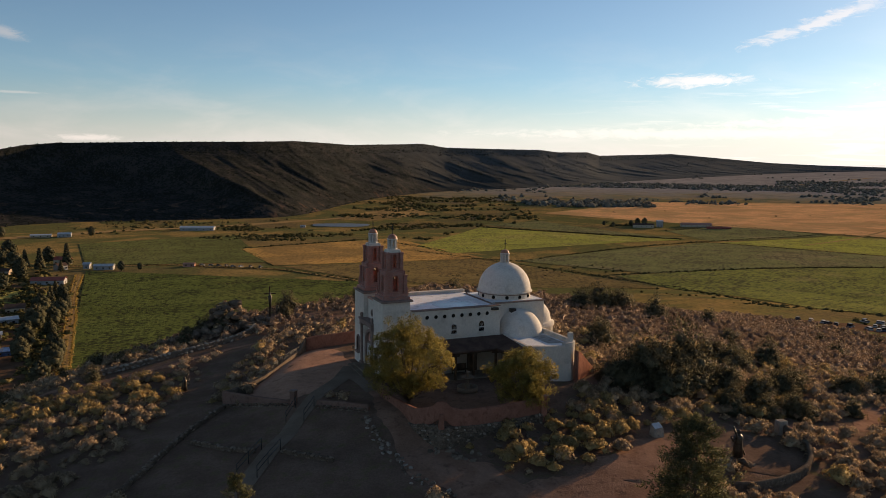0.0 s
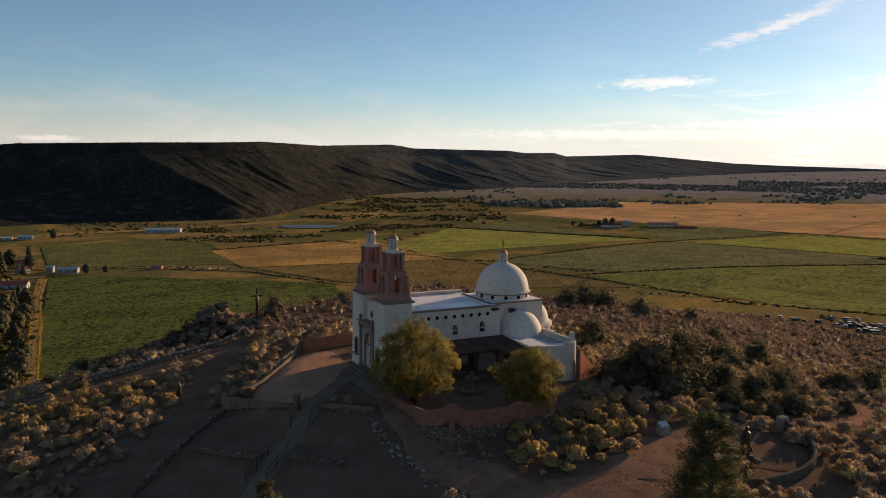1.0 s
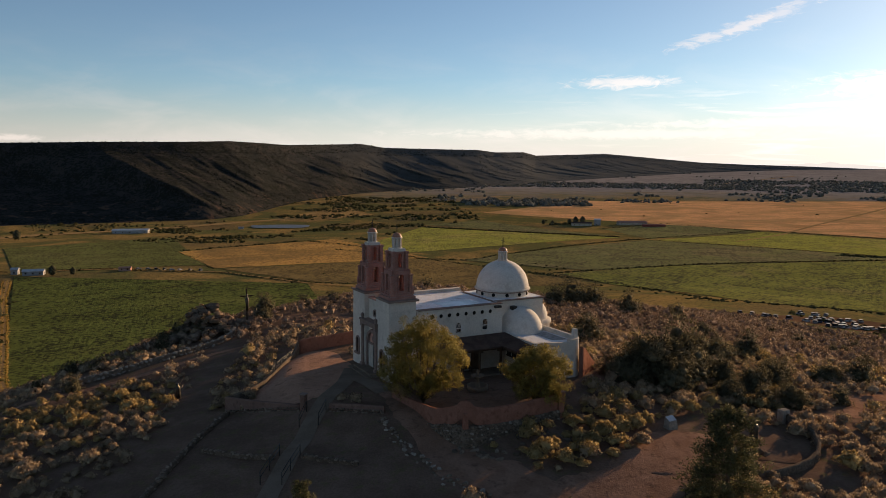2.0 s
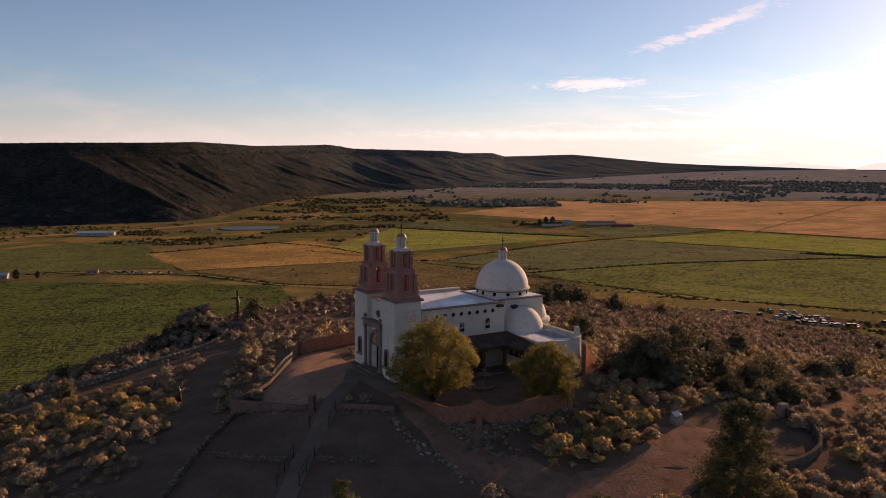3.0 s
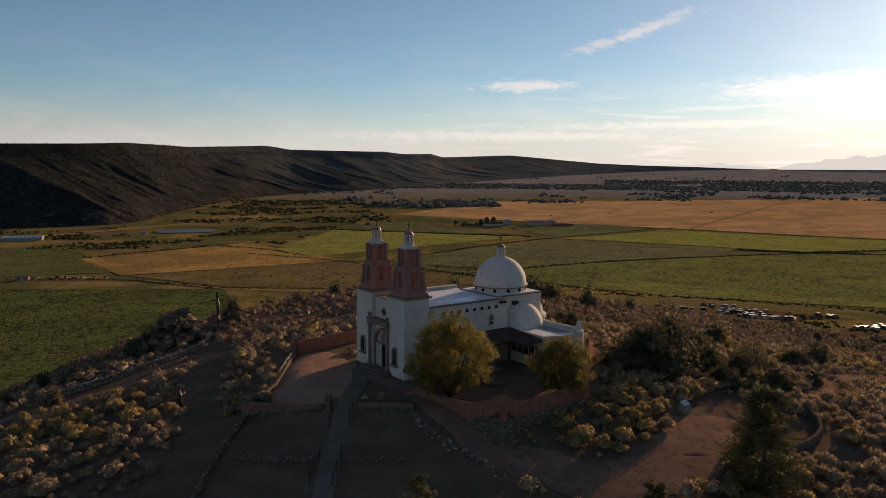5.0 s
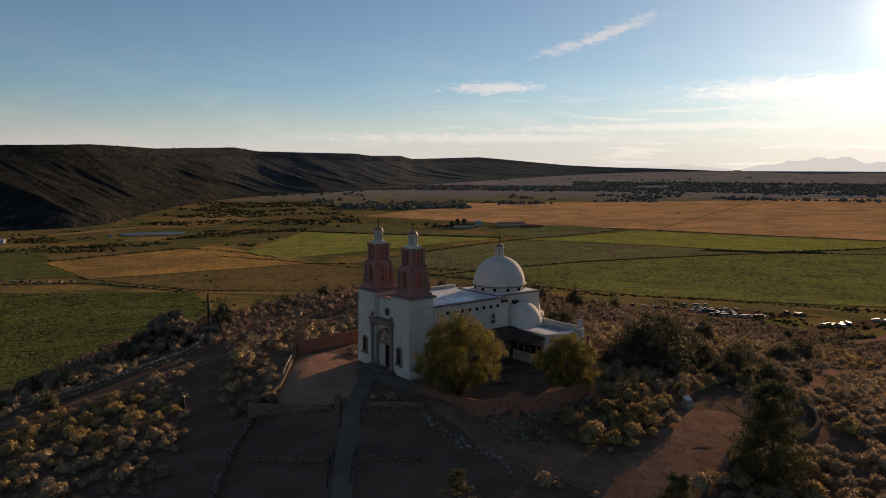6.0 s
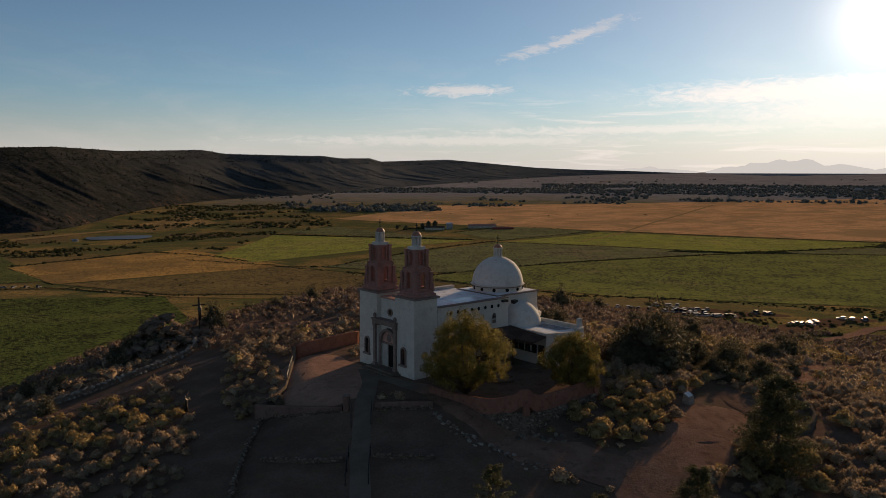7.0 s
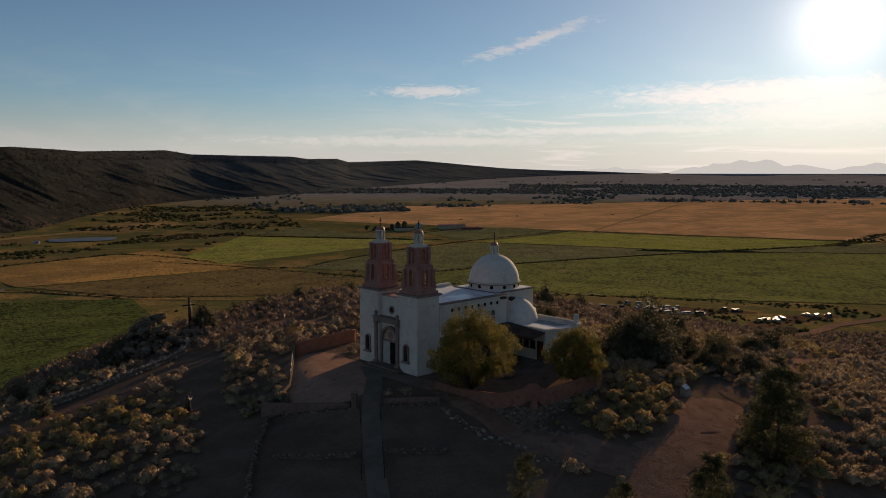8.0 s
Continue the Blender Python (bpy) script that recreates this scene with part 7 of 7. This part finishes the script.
def far_tree(seed, tall, wide, label, spire):
    """A valley tree: trunk and an uneven crown."""
    r = np.random.default_rng(seed)
    ob = thing("farm_tree", pose(0, 0, -900), label, "tree", "farm trees")
    part("trunk", tube(bmesh.new(), [(0, 0, -0.5), (0, 0, tall * 0.35), (0.1, 0, tall * 0.8)], [0.35, 0.28, 0.08], 6), M_BARK, ob)
    pieces = []
    for k in range(34):
        f = (k + 0.5) / 34
        reach = wide * ((1 - f) ** 0.8 if spire else math.sin(math.pi * (0.15 + 0.85 * f)) ** 0.7)
        a = k * 2.4
        c = np.array([reach * 0.6 * math.cos(a), reach * 0.6 * math.sin(a), tall * (0.1 + 0.86 * f)])
        v, t, n = clumps_tall[k % 5]
        s = max(0.55 * reach, 0.25 * wide)
        pieces.append((v * s * r.uniform(0.8, 1.1) + c, t, n))
        way = spread(26, r)
        pieces.append(leaves(c + way * s * r.uniform(0.9, 1.2, (26, 1)), 0.4, way, r))
    leafy_mesh("crown", merge(pieces), M_FARM_TREE, ob)
    return ob


FAR_TREES = (far_tree(1, 17, 4.2, "dark spruce beside the valley houses", True), far_tree(2, 15, 5.5, "round dark cottonwood beside valley houses", False),
             far_tree(3, 12, 3.2, "slim dark tree along a farm lane", True))
TREE_SPOTS = ((-342, 640, 1.0, 1), (-326, 596, 1.1, 0), (-316, 620, 1.2, 0), (-322, 560, 0.9, 1), (-312, 545, 1.0, 0), (-306, 590, 0.8, 2), (-392, 667, 1.2, 1), (-405, 655, 1.1, 1), (-380, 640, 0.9, 1),
              (-252, 478, 0.9, 2), (-243, 455, 0.9, 2), (-232, 432, 0.9, 2), (-224, 408, 0.9, 1), (-214, 388, 0.9, 2), (-205, 368, 0.9, 1), (-196, 346, 0.8, 2), (-186, 325, 0.8, 1),
              (-176, 303, 0.7, 1), (-262, 600, 0.55, 1), (-249, 606, 0.4, 1), (-205, 318, 0.7, 1), (-340, 600, 1.0, 0),
              (298, 1140, 0.75, 1), (286, 1132, 0.6, 1), (256, 1118, 0.5, 1), (245, 1132, 0.5, 1), (308, 1136, 0.8, 1), (-430, 905, 0.8, 1), (-520, 870, 0.9, 1),
              (-300, 500, 0.8, 1), (-318, 520, 0.9, 1), (-336, 548, 0.9, 0), (-355, 610, 1.0, 1), (-372, 620, 0.9, 1), 
              (-222, 362, 0.8, 2), (-190, 306, 0.7, 1), (-182, 288, 0.7, 2), (-198, 296, 0.7, 1), (-170, 268, 0.7, 1), (-212, 332, 0.7, 1), (-330, 575, 0.9, 1), (-365, 585, 0.8, 0))
LANE = tuple((-147 - 0.474 * (y - 281) - 6 - 3 * math.sin(y), y, 0.62 + 0.16 * math.sin(2.3 * y), 1 + k % 2) for k, y in enumerate(range(258, 478, 12)))
used = set()
for x, y, s, k in TREE_SPOTS + LANE:
    m = pose(x, y, high(x, y), 0, 0, x * 7) @ Matrix.Diagonal((s, s, s, 1))
    if k not in used:
        used.add(k)
        FAR_TREES[k].matrix_world = m
    else:
        copy_thing(FAR_TREES[k], Matrix.Identity(4)).matrix_basis = m


def house(x, y, turn, w, d, h, rise, wall, roof, label, name="house", windows=3):
    """A plain gabled building with roof, door and windows."""
    ob = thing(name, pose(x, y, high(x, y), 0, 0, turn), label, name.replace("_", " "))
    part("wall", block(-w / 2, w / 2, -d / 2, d / 2, -1.0, h), wall, ob)
    bm = prism([(-d / 2 - 0.5, h), (0, h + rise), (d / 2 + 0.5, h), (d / 2 + 0.5, h - 0.2), (0, h + rise - 0.2), (-d / 2 - 0.5, h - 0.2)], -w / 2 - 0.5, w / 2 + 0.5,
               m=Matrix(((0, 0, 1, 0), (1, 0, 0, 0), (0, 1, 0, 0), (0, 0, 0, 1))))
    part("roof", bm, roof, ob)
    gable = prism([(-d / 2, h - 0.1), (d / 2, h - 0.1), (0, h + rise - 0.25)], -w / 2, w / 2, m=Matrix(((0, 0, 1, 0), (1, 0, 0, 0), (0, 1, 0, 0), (0, 0, 0, 1))))
    part("gable", gable, wall, ob)
    for k in range(windows):
        cx = -w / 2 + w * (k + 0.5) / windows
        win = part("window", block(cx - 0.6, cx + 0.6, -d / 2 - 0.06, -d / 2 + 0.05, 1.1, 2.2), M_GLASS, ob)
        part("sill", block(cx - 0.7, cx + 0.7, -d / 2 - 0.14, -d / 2, 0.98, 1.1), wall, win)
    part("door", block(w / 2 - 0.02, w / 2 + 0.06, -0.5, 0.5, 0.0, 2.1), M_TIMBER, ob)
    return ob


house(-279, 607, 10, 15, 7, 3.4, 1.4, M_WHITE, M_TIN, "white metal-roofed house at the field corner")
house(-295, 611, 8, 5, 5, 4, 1.5, M_WHITE, M_TIN, "small white shed beside a farmhouse", "shed", 1)
house(-284, 530, 12, 22, 9, 3.2, 2.0, M_WHITE, M_RED_ROOF, "long white house with a red roof")
house(-330, 640, 0, 12, 8, 4.2, 2.4, M_TAN, M_RED_ROOF, "tan house with a red roof among trees")
house(-313, 603, 60, 8, 7, 3.8, 2.0, M_WHITE, M_SHINGLE, "white gabled house behind spruces")
house(-348, 575, 5, 20, 9, 3.2, 1.6, M_TAN, M_SHINGLE, "low tan house with a brown roof")
house(-247, 423, 30, 10, 7, 3.4, 2.0, M_TAN, M_SHINGLE, "tan gabled house with a dark roof")
house(-233, 387, 35, 14, 9, 3.2, 0.8, M_WHITE, M_TIN, "pale house with a bright tin roof")
house(-215, 347, 30, 9, 7, 3.2, 0.7, M_TAN, M_TIN, "small tan shed with a tin roof", "shed", 2)
house(-191, 314, 30, 13, 8, 2.6, 0.6, M_BLUE, M_BLUE, "low shed under a blue tarpaulin", "shed", 1)
house(-331, 1000, 6, 44, 14, 4.2, 1.6, M_WHITE, M_TIN, "long white metal barn below the mesa", "barn", 5)
house(-455, 890, 12, 14, 9, 4.0, 1.6, M_WHITE, M_TIN, "white ranch house beside a dirt road")
house(-480, 884, 20, 22, 10, 3.0, 1.0, M_TAN, M_TIN, "long tan shed beside a dirt road", "shed", 3)
house(326, 1118, -8, 9, 9, 9.0, 1.2, M_WHITE, M_TIN, "tall white farm building among trees", "farm_building", 2)
house(300, 1112, -8, 30, 10, 4.0, 2.0, M_TAN, M_SHINGLE, "low tan farmhouse with a dark roof", "farm_building", 4)
house(382, 1122, -4, 44, 14, 3.6, 2.6, M_TAN, M_COPPER, "long grey roofed farm shed", "farm_building", 5)
house(405, 1090, -4, 34, 6, 2.8, 1.0, M_RED_ROOF, M_RED_ROOF, "long low red farm outbuilding", "shed", 4)
house(-201, 1062, 0, 7, 4, 2.6, 0.8, M_WHITE, M_WHITE, "small white pump house beside the pond", "shed", 1)
house(1862, 1822, -48, 20, 12, 5.0, 1.6, M_WHITE, M_TIN, "far long barn with a bright tin roof", "barn", 5)
house(1905, 1800, -48, 13, 10, 4.5, 1.5, M_WHITE, M_TIN, "far white barn with a tin roof", "barn", 4)
house(-216, 628, 5, 9, 5, 2.6, 1.0, M_PINK, M_COPPER, "low terracotta shed along a farm lane", "shed", 2)


def vehicle(paint, label, tall):
    """A parked car or van: body, cabin with glass, lamps, wheels."""
    ob = thing("car", pose(0, 0, -900), label, "car", "parked vehicles")
    body = prism([(-2.2, 0.35), (2.2, 0.35), (2.25, 0.75), (1.2, 0.95), (-2.0, 0.98), (-2.25, 0.8)], -0.88, 0.88, m=UPRIGHT)
    bmesh.ops.bevel(body, geom=list(body.edges), offset=0.07, segments=2, affect="EDGES")
    part("body", body, paint, ob)
    cabin = prism([(-1.9, 0.93), (0.95, 0.93), (0.35, tall - 0.06), (-1.5, tall - 0.06)], -0.76, 0.76, m=UPRIGHT)
    part("cabin", cabin, M_TYRE, ob, "dark cabin glass")
    part("roof", block(-1.55, 0.4, -0.74, 0.74, tall - 0.06, tall, bevel=0.02), paint, ob)
    for sx in (-1.4, 1.4):
        for sy in (-0.85, 0.85):
            wheel = part("wheel", revolve([(0.0, -0.1), (0.33, -0.1), (0.36, 0.0), (0.33, 0.1), (0.0, 0.1)], 12), M_TYRE, ob)
            wheel.matrix_local = pose(sx, sy, 0.36, 90, 0, 0)
            part("rim", revolve([(0.0, -0.115), (0.2, -0.11), (0.2, 0.11), (0.0, 0.115)], 10), M_TIN, wheel)
    for sy in (-0.6, 0.6):
        part("headlight", block(2.2, 2.27, sy - 0.18, sy + 0.18, 0.58, 0.74), M_TIN, ob)
    return ob


def paint(name, colour):
    m = bpy.data.materials.new(name)
    m.use_nodes = True
    b = m.node_tree.nodes["Principled BSDF"]
    b.inputs["Base Color"].default_value = (*colour, 1)
    b.inputs["Roughness"].default_value = 0.45
    b.inputs["Specular IOR Level"].default_value = 0.4
    b.inputs["Coat Weight"].default_value = 0.0
    return m


VEHICLES = [vehicle(paint("white_paint", (0.36, 0.36, 0.36)), "white parked car on bare valley dirt", 1.5), vehicle(paint("grey_paint", (0.22, 0.23, 0.24)), "grey parked car on bare valley dirt", 1.5),
            vehicle(paint("dark_paint", (0.03, 0.035, 0.05)), "dark parked car on bare valley dirt", 1.45), vehicle(paint("blue_paint", (0.03, 0.055, 0.10)), "blue parked van on bare valley dirt", 1.95),
            vehicle(paint("tan_paint", (0.12, 0.1, 0.08)), "tan parked van on bare valley dirt", 1.9)]
rnd = random.Random(11)
spots = []
for line, n in (([(176, 300), (190, 303), (206, 308)], 12), ([(178, 288), (196, 294), (214, 300)], 14), ([(186, 318), (204, 322), (220, 326)], 9), ([(192, 336), (212, 340)], 5),
                ([(150, 312), (160, 306), (170, 302)], 6), ([(232, 282), (244, 287), (256, 292)], 10), ([(280, 302), (294, 299)], 5), ([(240, 318), (252, 316)], 4),
                ([(-208, 632), (-182, 627), (-150, 621)], 8)):
    total = sum(math.hypot(b[0] - a[0], b[1] - a[1]) for a, b in zip(line, line[1:]))
    for (ax, ay), (bx, by) in zip(line, line[1:]):
        k = max(1, round(n * math.hypot(bx - ax, by - ay) / total))
        spots += [(ax + (bx - ax) * (i + 0.5) / k, ay + (by - ay) * (i + 0.5) / k) for i in range(k)]
for i, (x, y) in enumerate(spots):
    x, y = x + rnd.gauss(0, 1.2), y + rnd.gauss(0, 1.2)
    m = pose(x, y, high(x, y) + (0.02 if x > 0 else 0.62), 0, 0, rnd.gauss(60, 25))
    k = rnd.choice((0, 0, 1, 1, 2, 3, 4)) if i >= 5 else i
    if i < 5:
        VEHICLES[i].matrix_world = m
    else:
        copy_thing(VEHICLES[k], m)
tagged(strip("yard", [(148, 314), (168, 306), (190, 308), (214, 318), (236, 316), (258, 312)], (8, 22, 46, 40, 14, 8), M_YARD, "", "", ragged=True), "bare dirt yard for parked vehicles", "yard")
tagged(strip("yard", [(206, 258), (226, 274), (250, 287), (276, 298), (300, 300)], (6, 14, 16, 14, 8), M_YARD, "", "", ragged=True), "bare dirt yard for parked vehicles", "yard")
strip("dirt_track", [(205, 238), (222, 246), (270, 274), (322, 289), (420, 300)], (4, 5, 6, 6, 6), M_GRAVEL, "bare reddish dirt road past the vehicle yard", "track", 0.3, 4)


def pole(x, y):
    ob = thing("utility_pole", pose(x, y, high(x, y)), "thin wooden utility pole beside the valley road", "pole", "utility poles")
    part("shaft", tube(bmesh.new(), [(0, 0, -0.5), (0, 0, 11)], [0.2, 0.14], 6), M_TIMBER, ob)
    part("crossarm", block(-1.2, 1.2, -0.08, 0.08, 10.2, 10.4), M_TIMBER, ob)


for x, y in ((-470, 905), (-425, 985), (-372, 1030), (-318, 1070), (-258, 1125)):
    pole(x, y)
